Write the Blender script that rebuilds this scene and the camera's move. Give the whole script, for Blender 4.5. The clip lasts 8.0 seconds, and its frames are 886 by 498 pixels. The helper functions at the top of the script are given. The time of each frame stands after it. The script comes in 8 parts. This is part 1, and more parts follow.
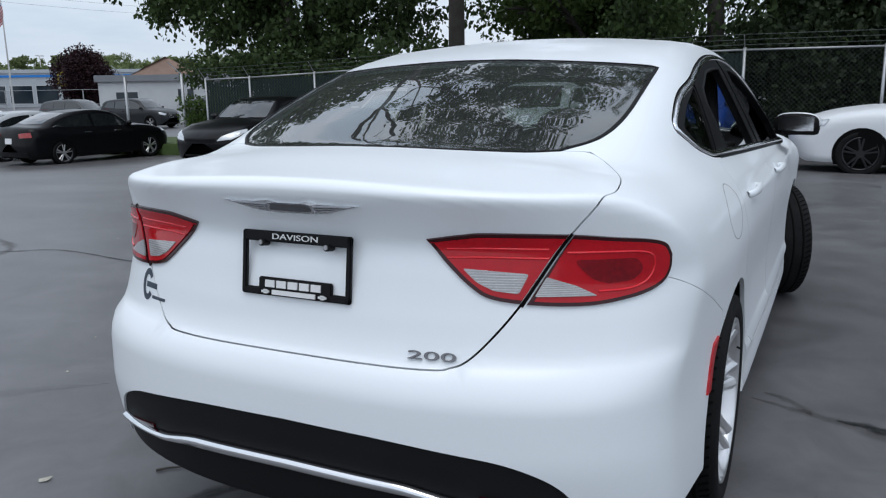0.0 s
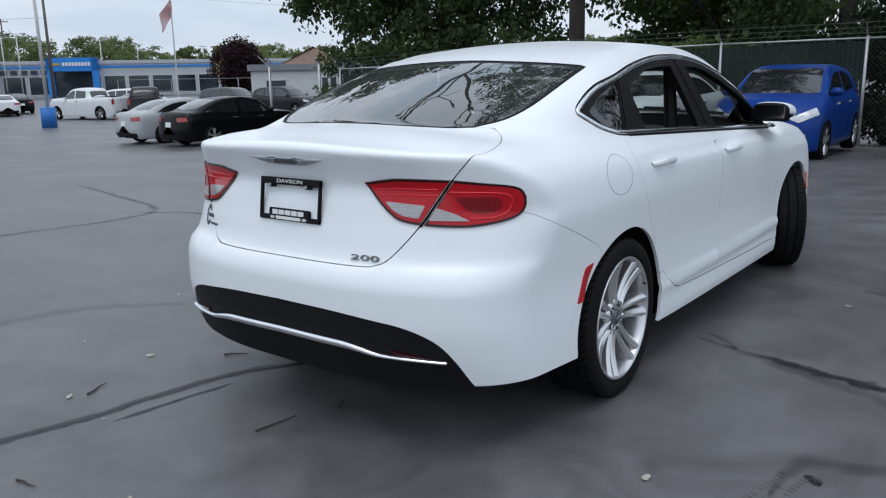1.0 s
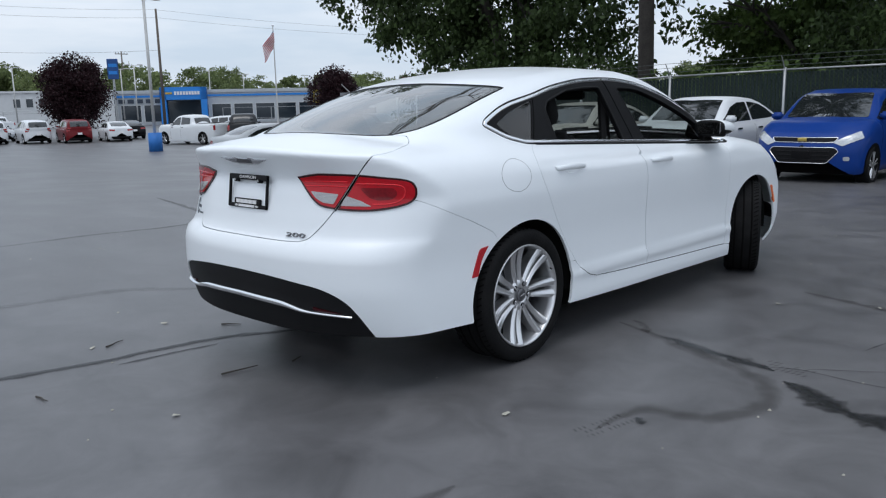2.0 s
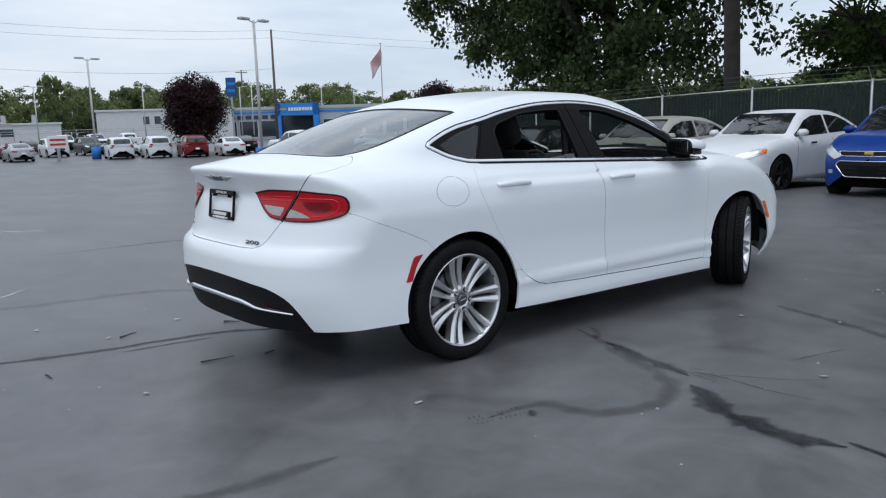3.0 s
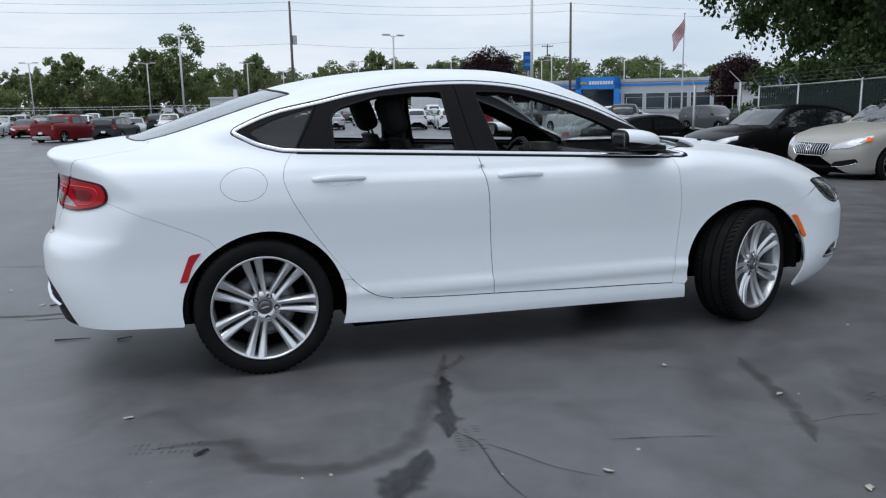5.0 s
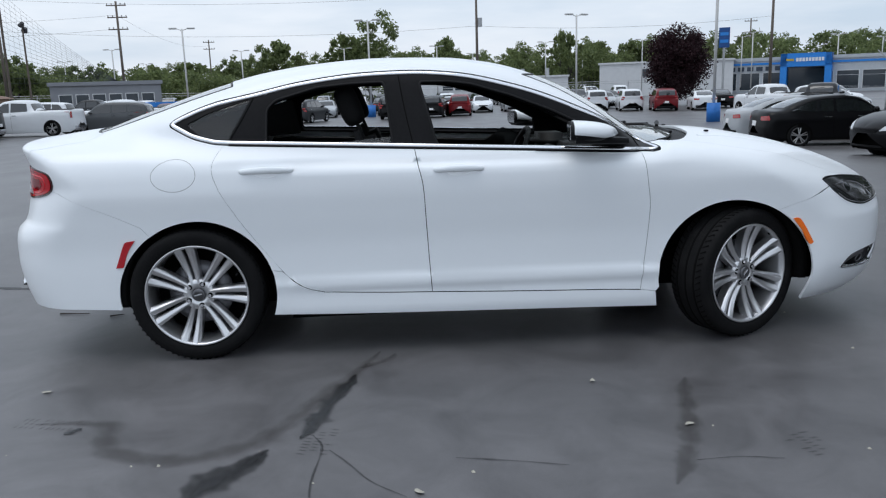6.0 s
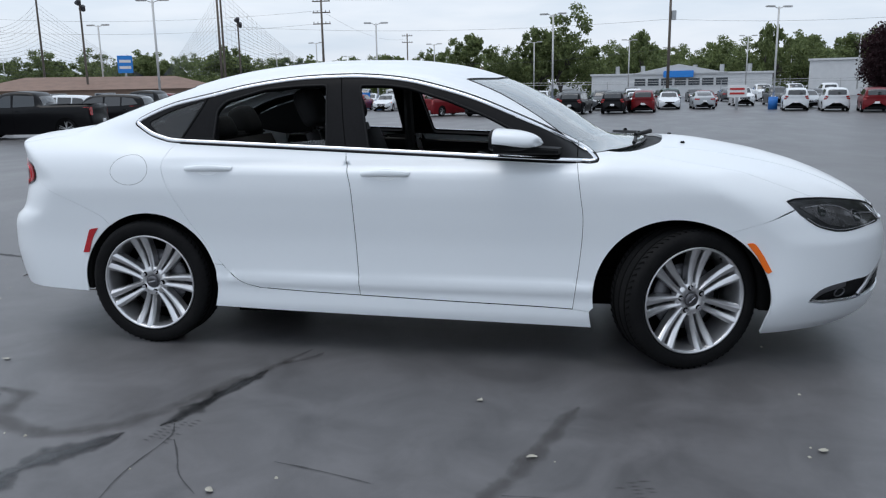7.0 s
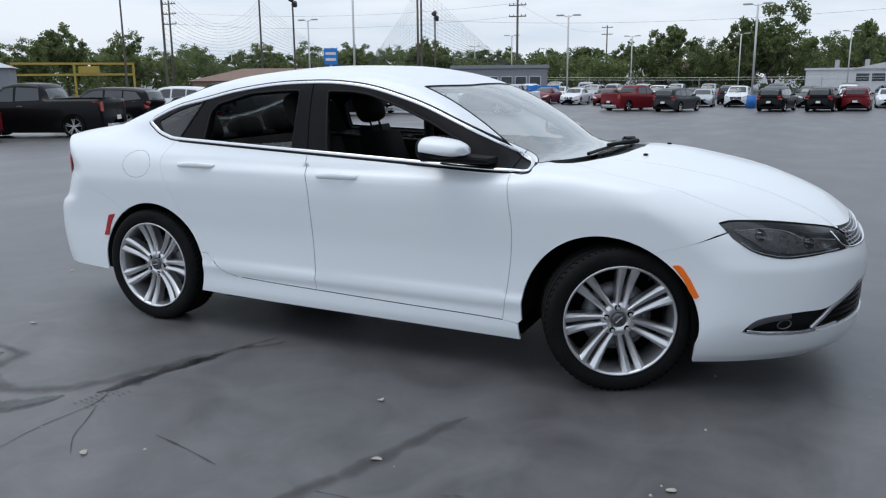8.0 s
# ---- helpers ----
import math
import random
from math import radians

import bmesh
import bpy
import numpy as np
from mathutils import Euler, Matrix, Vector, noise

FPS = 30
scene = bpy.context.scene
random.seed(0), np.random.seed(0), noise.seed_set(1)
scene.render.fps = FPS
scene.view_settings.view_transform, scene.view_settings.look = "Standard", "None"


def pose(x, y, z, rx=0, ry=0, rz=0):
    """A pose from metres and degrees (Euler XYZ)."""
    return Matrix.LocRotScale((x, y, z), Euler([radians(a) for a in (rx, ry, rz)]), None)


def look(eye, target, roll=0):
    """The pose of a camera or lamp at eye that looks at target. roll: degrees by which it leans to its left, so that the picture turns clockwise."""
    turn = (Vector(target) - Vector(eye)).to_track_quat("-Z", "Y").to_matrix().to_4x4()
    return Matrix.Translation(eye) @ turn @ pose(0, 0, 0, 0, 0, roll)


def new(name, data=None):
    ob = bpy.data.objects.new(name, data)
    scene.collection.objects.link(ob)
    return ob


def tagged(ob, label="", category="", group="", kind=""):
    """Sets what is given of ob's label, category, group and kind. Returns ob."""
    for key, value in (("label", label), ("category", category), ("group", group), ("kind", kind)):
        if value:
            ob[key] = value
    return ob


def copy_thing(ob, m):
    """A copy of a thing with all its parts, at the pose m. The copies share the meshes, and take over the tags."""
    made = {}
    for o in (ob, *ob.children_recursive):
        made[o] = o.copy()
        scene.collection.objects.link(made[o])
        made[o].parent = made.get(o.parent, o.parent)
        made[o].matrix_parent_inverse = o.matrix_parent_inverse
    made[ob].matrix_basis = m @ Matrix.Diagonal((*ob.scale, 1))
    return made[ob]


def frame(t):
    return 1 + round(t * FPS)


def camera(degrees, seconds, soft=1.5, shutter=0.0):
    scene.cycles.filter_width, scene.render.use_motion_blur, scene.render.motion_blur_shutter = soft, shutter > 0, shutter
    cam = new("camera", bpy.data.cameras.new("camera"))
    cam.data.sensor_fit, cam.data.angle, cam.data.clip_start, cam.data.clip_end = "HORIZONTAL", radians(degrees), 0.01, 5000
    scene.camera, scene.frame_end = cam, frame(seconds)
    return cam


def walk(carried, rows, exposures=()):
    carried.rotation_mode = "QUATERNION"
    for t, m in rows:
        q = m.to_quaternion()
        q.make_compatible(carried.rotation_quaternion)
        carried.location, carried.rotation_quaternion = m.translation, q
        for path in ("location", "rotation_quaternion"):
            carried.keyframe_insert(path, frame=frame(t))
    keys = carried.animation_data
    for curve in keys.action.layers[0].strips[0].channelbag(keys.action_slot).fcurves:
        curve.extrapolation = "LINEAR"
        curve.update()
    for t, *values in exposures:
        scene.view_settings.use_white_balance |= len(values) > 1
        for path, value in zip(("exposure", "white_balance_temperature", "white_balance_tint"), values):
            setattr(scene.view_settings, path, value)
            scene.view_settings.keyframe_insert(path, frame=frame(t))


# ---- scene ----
cam = camera(58.3, 8.0, soft=1.2)
PATH = [
    (0, (1.119, -3.838, 1.304), (0.259, -2.079, 0.893), -1.0),
    (0.5, (1.627, -4.136, 1.321), (0.59, -2.482, 0.887), -1.3),
    (1, (2.133, -4.33, 1.325), (0.982, -2.753, 0.892), -1.1),
    (1.5, (2.643, -4.431, 1.302), (1.396, -2.923, 0.888), -1.2),
    (1.7, (2.851, -4.438, 1.272), (1.566, -2.952, 0.884), -1.1),
    (2.8, (3.963, -4.295, 1.29), (2.47, -3.007, 0.961), -1.9),
    (3, (4.08, -4.128, 1.306), (2.549, -2.883, 0.982), -1.8),
    (3.5, (4.239, -3.501, 1.299), (2.612, -2.378, 0.992), -1.4),
    (4, (4.464, -2.928, 1.314), (2.749, -1.949, 1.0), -1.1),
    (4.5, (4.578, -2.28, 1.296), (2.779, -1.474, 0.961), -0.7),
    (4.7, (4.63, -2.025, 1.293), (2.798, -1.303, 0.944), -0.8),
    (5.8, (4.723, -0.641, 1.301), (2.771, -0.458, 0.905), -1.9),
    (6, (4.757, -0.378, 1.308), (2.8, -0.27, 0.907), -1.8),
    (6.5, (4.687, 0.25, 1.308), (2.732, 0.137, 0.9), -1.5),
    (7, (4.629, 0.892, 1.331), (2.704, 0.534, 0.926), -1.0),
    (7.5, (4.508, 1.484, 1.364), (2.643, 0.89, 0.951), -0.6),
    (8, (4.336, 2.082, 1.391), (2.558, 1.267, 0.973), -0.5),
]
walk(cam, [(t, look(eye, target, roll)) for t, eye, target, roll in PATH])


# ---- sky and sun: a bright overcast day ----
world = bpy.data.worlds.new("overcast_sky")
scene.world = world
world.use_nodes = True
wn, wl = world.node_tree.nodes, world.node_tree.links
wn.clear()
w_out, w_bg = wn.new("ShaderNodeOutputWorld"), wn.new("ShaderNodeBackground")
w_sky = wn.new("ShaderNodeTexSky")
w_sky.sky_type, w_sky.sun_disc = "NISHITA", False
w_sky.sun_elevation, w_sky.sun_rotation = radians(64), radians(200)
w_sky.air_density, w_sky.dust_density = 1.2, 2.0
w_scale = wn.new("ShaderNodeMix")
w_scale.data_type, w_scale.blend_type = "RGBA", "MULTIPLY"
w_scale.inputs[0].default_value = 1.0
w_scale.inputs[7].default_value = (0.085, 0.085, 0.085, 1)
wl.new(w_sky.outputs[0], w_scale.inputs[6])
w_tc, w_map = wn.new("ShaderNodeTexCoord"), wn.new("ShaderNodeMapping")
w_map.inputs["Scale"].default_value = (1.6, 1.6, 9.0)
wl.new(w_tc.outputs["Generated"], w_map.inputs[0])
w_noise = wn.new("ShaderNodeTexNoise")
w_noise.inputs["Scale"].default_value, w_noise.inputs["Detail"].default_value = 1.5, 6.0
w_noise.inputs["Roughness"].default_value = 0.55
wl.new(w_map.outputs[0], w_noise.inputs["Vector"])
w_cloud = wn.new("ShaderNodeValToRGB")
w_cloud.color_ramp.elements[0].position, w_cloud.color_ramp.elements[0].color = 0.34, (0.56, 0.67, 0.81, 1)
w_cloud.color_ramp.elements[1].position, w_cloud.color_ramp.elements[1].color = 0.62, (0.785, 0.85, 0.95, 1)
wl.new(w_noise.outputs["Fac"], w_cloud.inputs[0])
w_mix = wn.new("ShaderNodeMix")
w_mix.data_type = "RGBA"
w_mix.inputs[0].default_value = 0.86
wl.new(w_scale.outputs[2], w_mix.inputs[6])
wl.new(w_cloud.outputs[0], w_mix.inputs[7])
wl.new(w_mix.outputs[2], w_bg.inputs[0])
w_xyz, w_rise = wn.new("ShaderNodeSeparateXYZ"), wn.new("ShaderNodeMapRange")   # an overcast sky is brightest overhead
wl.new(w_tc.outputs["Generated"], w_xyz.inputs[0])
wl.new(w_xyz.outputs["Z"], w_rise.inputs["Value"])
w_rise.inputs["To Min"].default_value, w_rise.inputs["To Max"].default_value = 1.11, 1.40
wl.new(w_rise.outputs[0], w_bg.inputs[1])
wl.new(w_bg.outputs[0], w_out.inputs[0])

sun = new("sun", bpy.data.lights.new("sun", "SUN"))
sun.data.energy, sun.data.angle, sun.data.color = 0.85, radians(40), (1.0, 0.98, 0.95)
sun.matrix_world = look((1.5, -4, 16), (0, 0, 0))
scene.view_settings.exposure = 0.0


# ---- materials ----
def mat(name, color, rough=0.5, metal=0.0, vary=0.12, scale=6.0, grain=60.0, bump=0.0, coat=0.0, spec=0.5, rand=0.0, dirt=None, dirt_amount=0.0):
    """A plain material with variation at two scales, fine relief and, if asked, stains of the colour dirt."""
    m = bpy.data.materials.new(name)
    m.use_nodes = True
    n, l = m.node_tree.nodes, m.node_tree.links
    b = n["Principled BSDF"]
    b.inputs["Roughness"].default_value, b.inputs["Metallic"].default_value = rough, metal
    b.inputs["Coat Weight"].default_value, b.inputs["Coat Roughness"].default_value = coat, 0.04
    b.inputs["Specular IOR Level"].default_value = spec
    tc = n.new("ShaderNodeTexCoord")
    big, fine = n.new("ShaderNodeTexNoise"), n.new("ShaderNodeTexNoise")
    big.inputs["Scale"].default_value, big.inputs["Detail"].default_value = scale, 4
    fine.inputs["Scale"].default_value, fine.inputs["Detail"].default_value = grain, 3
    for t in (big, fine):
        l.new(tc.outputs["Object"], t.inputs["Vector"])
    add = n.new("ShaderNodeMath")
    l.new(big.outputs["Fac"], add.inputs[0]), l.new(fine.outputs["Fac"], add.inputs[1])
    span = n.new("ShaderNodeMapRange")
    span.inputs["From Min"].default_value, span.inputs["From Max"].default_value = 0.6, 1.4
    span.inputs["To Min"].default_value, span.inputs["To Max"].default_value = 1 - vary, 1 + vary
    l.new(add.outputs[0], span.inputs["Value"])
    last = span.outputs[0]
    if rand:
        info, r = n.new("ShaderNodeObjectInfo"), n.new("ShaderNodeMapRange")
        r.inputs["To Min"].default_value, r.inputs["To Max"].default_value = 1 - rand, 1 + rand
        l.new(info.outputs["Random"], r.inputs["Value"])
        mul = n.new("ShaderNodeMath")
        mul.operation = "MULTIPLY"
        l.new(last, mul.inputs[0]), l.new(r.outputs[0], mul.inputs[1])
        last = mul.outputs[0]
    tint = n.new("ShaderNodeVectorMath")
    tint.operation = "SCALE"
    tint.inputs[0].default_value = color[:3]
    l.new(last, tint.inputs["Scale"])
    out = tint.outputs[0]
    if dirt:
        spots, ramp, mix = n.new("ShaderNodeTexNoise"), n.new("ShaderNodeMapRange"), n.new("ShaderNodeMix")
        spots.inputs["Scale"].default_value, spots.inputs["Detail"].default_value = scale * 0.6, 6
        l.new(tc.outputs["Object"], spots.inputs["Vector"])
        ramp.inputs["From Min"].default_value, ramp.inputs["From Max"].default_value = 0.5, 0.75
        ramp.inputs["To Max"].default_value = dirt_amount
        l.new(spots.outputs["Fac"], ramp.inputs["Value"])
        mix.data_type = "RGBA"
        mix.inputs[7].default_value = (*dirt, 1)
        l.new(ramp.outputs[0], mix.inputs[0]), l.new(out, mix.inputs[6])
        out = mix.outputs[2]
    l.new(out, b.inputs["Base Color"])
    if bump:
        bm_ = n.new("ShaderNodeBump")
        bm_.inputs["Strength"].default_value, bm_.inputs["Distance"].default_value = bump, 0.01
        l.new(fine.outputs["Fac"], bm_.inputs["Height"])
        l.new(bm_.outputs[0], b.inputs["Normal"])
    return m


def glass(name, tint, rough=0.0, gloss=1.0, face=0.06, film=0.0):
    """Thin tinted sheet glass: clear through, glossy at grazing angles."""
    m = bpy.data.materials.new(name)
    m.use_nodes = True
    n, l = m.node_tree.nodes, m.node_tree.links
    n.remove(n["Principled BSDF"])
    t, g, mix, f = n.new("ShaderNodeBsdfTransparent"), n.new("ShaderNodeBsdfGlossy"), n.new("ShaderNodeMixShader"), n.new("ShaderNodeLayerWeight")
    t.inputs[0].default_value = (*tint, 1)
    g.inputs["Roughness"].default_value = rough
    g.inputs[0].default_value = (gloss, gloss, gloss, 1)
    f.inputs["Blend"].default_value = 0.5
    p, k = n.new("ShaderNodeMath"), n.new("ShaderNodeMath")
    p.operation, p.inputs[1].default_value = "POWER", 3.5
    k.operation, k.inputs[1].default_value, k.inputs[2].default_value = "MULTIPLY_ADD", 1 - face, face
    l.new(f.outputs["Facing"], p.inputs[0]), l.new(p.outputs[0], k.inputs[0])
    l.new(k.outputs[0], mix.inputs[0]), l.new(t.outputs[0], mix.inputs[1]), l.new(g.outputs[0], mix.inputs[2])
    out = mix.outputs[0]
    if film:   # a thin pale film: dust, with some sky reflection put into its colour
        d, fm, ns, mr = n.new("ShaderNodeBsdfDiffuse"), n.new("ShaderNodeMixShader"), n.new("ShaderNodeTexNoise"), n.new("ShaderNodeMapRange")
        d.inputs[0].default_value = (0.72, 0.78, 0.76, 1)
        ns.inputs["Scale"].default_value, ns.inputs["Detail"].default_value = 3.0, 5
        mr.inputs["To Min"].default_value, mr.inputs["To Max"].default_value = film * 0.7, film * 1.3
        l.new(ns.outputs["Fac"], mr.inputs["Value"])
        l.new(mr.outputs[0], fm.inputs[0]), l.new(out, fm.inputs[1]), l.new(d.outputs[0], fm.inputs[2])
        out = fm.outputs[0]
    l.new(out, n["Material Output"].inputs[0])
    return m


def object_paint(name, rough=0.35, metal=0.0):
    """Car paint in the colour set on each object."""
    m = mat(name, (1, 1, 1), rough, metal, 0.05, 2.0, 80.0, coat=0.12, spec=0.15)
    n, l = m.node_tree.nodes, m.node_tree.links
    b, info = n["Principled BSDF"], n.new("ShaderNodeObjectInfo")
    old = b.inputs["Base Color"].links[0].from_socket
    mix = n.new("ShaderNodeMix")
    mix.data_type, mix.blend_type = "RGBA", "MULTIPLY"
    mix.inputs[0].default_value = 1.0
    l.new(old, mix.inputs[6]), l.new(info.outputs["Color"], mix.inputs[7])
    l.new(mix.outputs[2], b.inputs["Base Color"])
    return m


WHITE = mat("white_car_paint", (0.85, 0.883, 0.91), 0.34, 0.0, 0.02, 1.5, 400, coat=0.30)
GLOSS_BLACK = mat("gloss_black_trim", (0.009, 0.009, 0.010), 0.4, 0, 0.2, spec=0.08)
PLASTIC = mat("black_plastic", (0.009, 0.009, 0.010), 0.55, 0, 0.2, bump=0.1, grain=500, spec=0.16)
CHROME = mat("chrome", (0.80, 0.81, 0.83), 0.12, 1.0, 0.03)
ALLOY = mat("silver_alloy", (0.70, 0.70, 0.71), 0.28, 0.85, 0.05, 8, 200, dirt=(0.2, 0.19, 0.18), dirt_amount=0.25)
# dark metal parts; on wheels, the shade behind the spokes put into colour
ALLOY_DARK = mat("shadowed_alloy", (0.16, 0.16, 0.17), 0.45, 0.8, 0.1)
RUBBER = mat("tyre_rubber", (0.007, 0.007, 0.0075), 0.75, 0, 0.25, 12, 90, bump=0.25, spec=0.15, dirt=(0.03, 0.028, 0.027), dirt_amount=0.2)
# near-black for the underside; also stands in for shade in gaps and recesses
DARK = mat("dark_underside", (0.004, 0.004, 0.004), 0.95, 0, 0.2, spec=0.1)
CLOTH = mat("black_seat_cloth", (0.008, 0.008, 0.009), 0.9, 0, 0.25, 20, 700, bump=0.3)
LINER = mat("grey_interior_lining", (0.20, 0.20, 0.195), 0.9, 0, 0.1, 12, 500, bump=0.2)
TRIM_IN = mat("dark_interior_plastic", (0.011, 0.011, 0.012), 0.6, 0, 0.2, 10, 400, bump=0.2)
RED_LENS = mat("red_lamp_lens", (0.46, 0.002, 0.010), 0.12, 0, 0.12, 14, 90, coat=0.25, spec=0.3)
RED_WELL = mat("dark_red_lamp_well", (0.20, 0.001, 0.006), 0.10, 0, 0.35, 20, 90, coat=0.25, spec=0.3)
RED_DEEP = mat("deep_red_lamp_lens", (0.035, 0.001, 0.003), 0.12, 0, 0.1, 14, 90, coat=0.25, spec=0.3)
RED_BRIGHT = mat("bright_red_light_guide", (0.70, 0.006, 0.018), 0.25, 0, 0.06, 14, 90, coat=0.2)
CLEAR_LENS = mat("clear_ribbed_lens", (0.42, 0.41, 0.41), 0.2, 0.3, 0.15, 30, 220, coat=0.6)
ORANGE = mat("amber_reflector", (0.95, 0.17, 0.002), 0.3, 0, 0.08, 30, 300, coat=0.15, bump=0.2)
RED_REFL = mat("red_reflector", (0.46, 0.004, 0.012), 0.3, 0, 0.08, 30, 300, coat=0.1, bump=0.2)
HEADLAMP = mat("smoked_headlamp_inside", (0.020, 0.021, 0.023), 0.2, 0.0, 0.4, 9, 60, coat=0.5)
LAMP_GREY = mat("lamp_bowl_grey", (0.085, 0.085, 0.09), 0.22, 0.5, 0.6, 14, 90, coat=0.7)
SILVER_PL = mat("satin_silver_plastic", (0.5, 0.5, 0.52), 0.3, 0.8, 0.05)
CLEAR = glass("clear_window_glass", (0.86, 0.91, 0.89))
SCREEN = glass("windshield_glass", (0.74, 0.81, 0.78), face=0.20, film=0.14)
TINTED = glass("tinted_window_glass", (0.30, 0.34, 0.34), face=0.05)
REARGLASS = glass("rear_window_glass", (0.34, 0.39, 0.38), face=0.10, film=0.03)
CAR_GLASS = mat("dark_car_window", (0.012, 0.014, 0.016), 0.04, 0, 0.1, spec=0.8, coat=0.6)
PAINT = object_paint("parked_car_paint", 0.3)
PRINT_WHITE = mat("white_print", (0.78, 0.78, 0.78), 0.5, 0, 0.03)
PRINT_DARK = mat("dark_decal", (0.03, 0.045, 0.07), 0.4, 0, 0.05)


# ---- the sedan's surface: an implicit body and cabin, both symmetrical in x ----
def curve(xs, ys):
    """A smooth monotone curve through control points."""
    xs, ys = np.array(xs, float), np.array(ys, float)
    h, d = np.diff(xs), np.diff(ys) / np.diff(xs)
    m = np.empty_like(ys)
    m[0], m[-1] = d[0], d[-1]
    for i in range(1, len(xs) - 1):
        w1, w2 = 2 * h[i] + h[i - 1], h[i] + 2 * h[i - 1]
        m[i] = 0 if d[i - 1] * d[i] <= 0 else (w1 + w2) / (w1 / d[i - 1] + w2 / d[i])

    def f(x):
        x = np.clip(np.asarray(x, float), xs[0], xs[-1])
        i = np.clip(np.searchsorted(xs, x) - 1, 0, len(xs) - 2)
        t = (x - xs[i]) / h[i]
        return (ys[i] * (1 + 2 * t) * (1 - t) ** 2 + m[i] * h[i] * t * (1 - t) ** 2
                + ys[i + 1] * t * t * (3 - 2 * t) + m[i + 1] * h[i] * t * t * (t - 1))
    return f


def smax(a, b, k):
    h = np.clip(0.5 + 0.5 * (a - b) / k, 0, 1)
    return b + (a - b) * h + k * h * (1 - h)


def smin(a, b, k):
    return -smax(-a, -b, k)


PLAN = curve([-2.5, -2.2, -1.9, -1.4, -0.9, -0.3, 0.4, 1.0, 1.5, 1.8, 2.1, 2.5],
             [0.775, 0.840, 0.874, 0.908, 0.914, 0.924, 0.934, 0.940, 0.950, 0.932, 0.872, 0.70])
INSET = curve([0.05, 0.17, 0.24, 0.32, 0.362, 0.378, 0.402, 0.55, 0.72, 0.82, 0.90, 0.922, 0.940, 0.99, 1.06, 1.2],
              [0.07, 0.022, 0.008, 0.012, 0.003, 0.004, 0.016, 0.020, 0.009, 0.003, 0.007, 0.0105, 0.020, 0.047, 0.097, 0.22])
INSET_END = curve([0.05, 0.17, 0.24, 0.32, 0.42, 0.55, 0.72, 0.82, 0.89, 0.935, 0.99, 1.06, 1.2],
                  [0.06, 0.024, 0.014, 0.012, 0.013, 0.016, 0.008, 0.002, 0.010, 0.020, 0.044, 0.095, 0.22])
TOP = curve([-2.6, -2.42, -2.36, -2.28, -2.0, -1.7, -1.2, -0.2, 0.8, 1.0, 1.34, 1.71, 2.0, 2.2, 2.30, 2.38, 2.6],
            [1.085, 1.088, 1.095, 1.104, 1.135, 1.13, 1.05, 1.00, 0.99, 1.035, 1.03, 0.975, 0.895, 0.825, 0.765, 0.69, 0.5])
REAR = curve([0.1, 0.22, 0.30, 0.40, 0.50, 0.60, 0.66, 0.70, 0.80, 0.88, 0.95, 0.985, 1.03, 1.07, 1.2],
             [-2.29, -2.35, -2.386, -2.416, -2.431, -2.431, -2.417, -2.378, -2.352, -2.333, -2.314, -2.326, -2.352, -2.376, -2.385])
REAR_CALM = curve([0.1, 0.22, 0.30, 0.40, 0.50, 0.60, 0.66, 0.70, 0.80, 0.88, 0.95, 0.985, 1.03, 1.07, 1.2],
                  [-2.30, -2.36, -2.395, -2.425, -2.44, -2.44, -2.425, -2.385, -2.365, -2.35, -2.35, -2.355, -2.365, -2.375, -2.38])
FRONT = curve([0.1, 0.16, 0.22, 0.30, 0.40, 0.55, 0.63, 0.70, 0.76, 0.9],
              [2.20, 2.285, 2.35, 2.372, 2.380, 2.382, 2.375, 2.345, 2.292, 2.10])
ROOF = curve([-2.6, -2.3, -2.0, -1.9, -1.75, -1.6, -1.4, -1.1, -0.8, -0.45, -0.1, 0.15, 0.45, 0.7, 0.97, 1.2, 1.6],
             [0.2, 0.95, 1.105, 1.165, 1.222, 1.272, 1.335, 1.412, 1.455, 1.477, 1.470, 1.440, 1.355, 1.235, 1.055, 0.88, 0.5])
WAIST = curve([-2.3, -1.9, -1.5, -1.1, -0.6, 0.0, 0.5, 0.9, 1.2],
              [0.60, 0.70, 0.79, 0.835, 0.855, 0.865, 0.865, 0.855, 0.82])
SOFT = curve([0.3, 0.85, 1.0, 1.2], [0.12, 0.11, 0.035, 0.035])
TURN_IN = curve([0.3, 0.6, 0.9, 1.2], [0.215, 0.225, 0.28, 0.28])
NOSE_IN = curve([0.15, 0.22, 0.30, 0.38, 0.58, 0.66, 0.74, 0.9], [0.47, 0.41, 0.35, 0.315, 0.315, 0.345, 0.355, 0.36])
CAMBER = curve([-2.4, -1.9, -1.2, 0.6, 1.1, 1.5, 2.1, 2.4], [0.085, 0.075, 0.03, 0.02, 0.05, 0.085, 0.10, 0.09])
BOW = curve([-2.0, -1.2, -0.7, -0.1, 0.4, 1.0], [-0.20, -0.16, 0.0, 0.0, 0.16, 0.24])


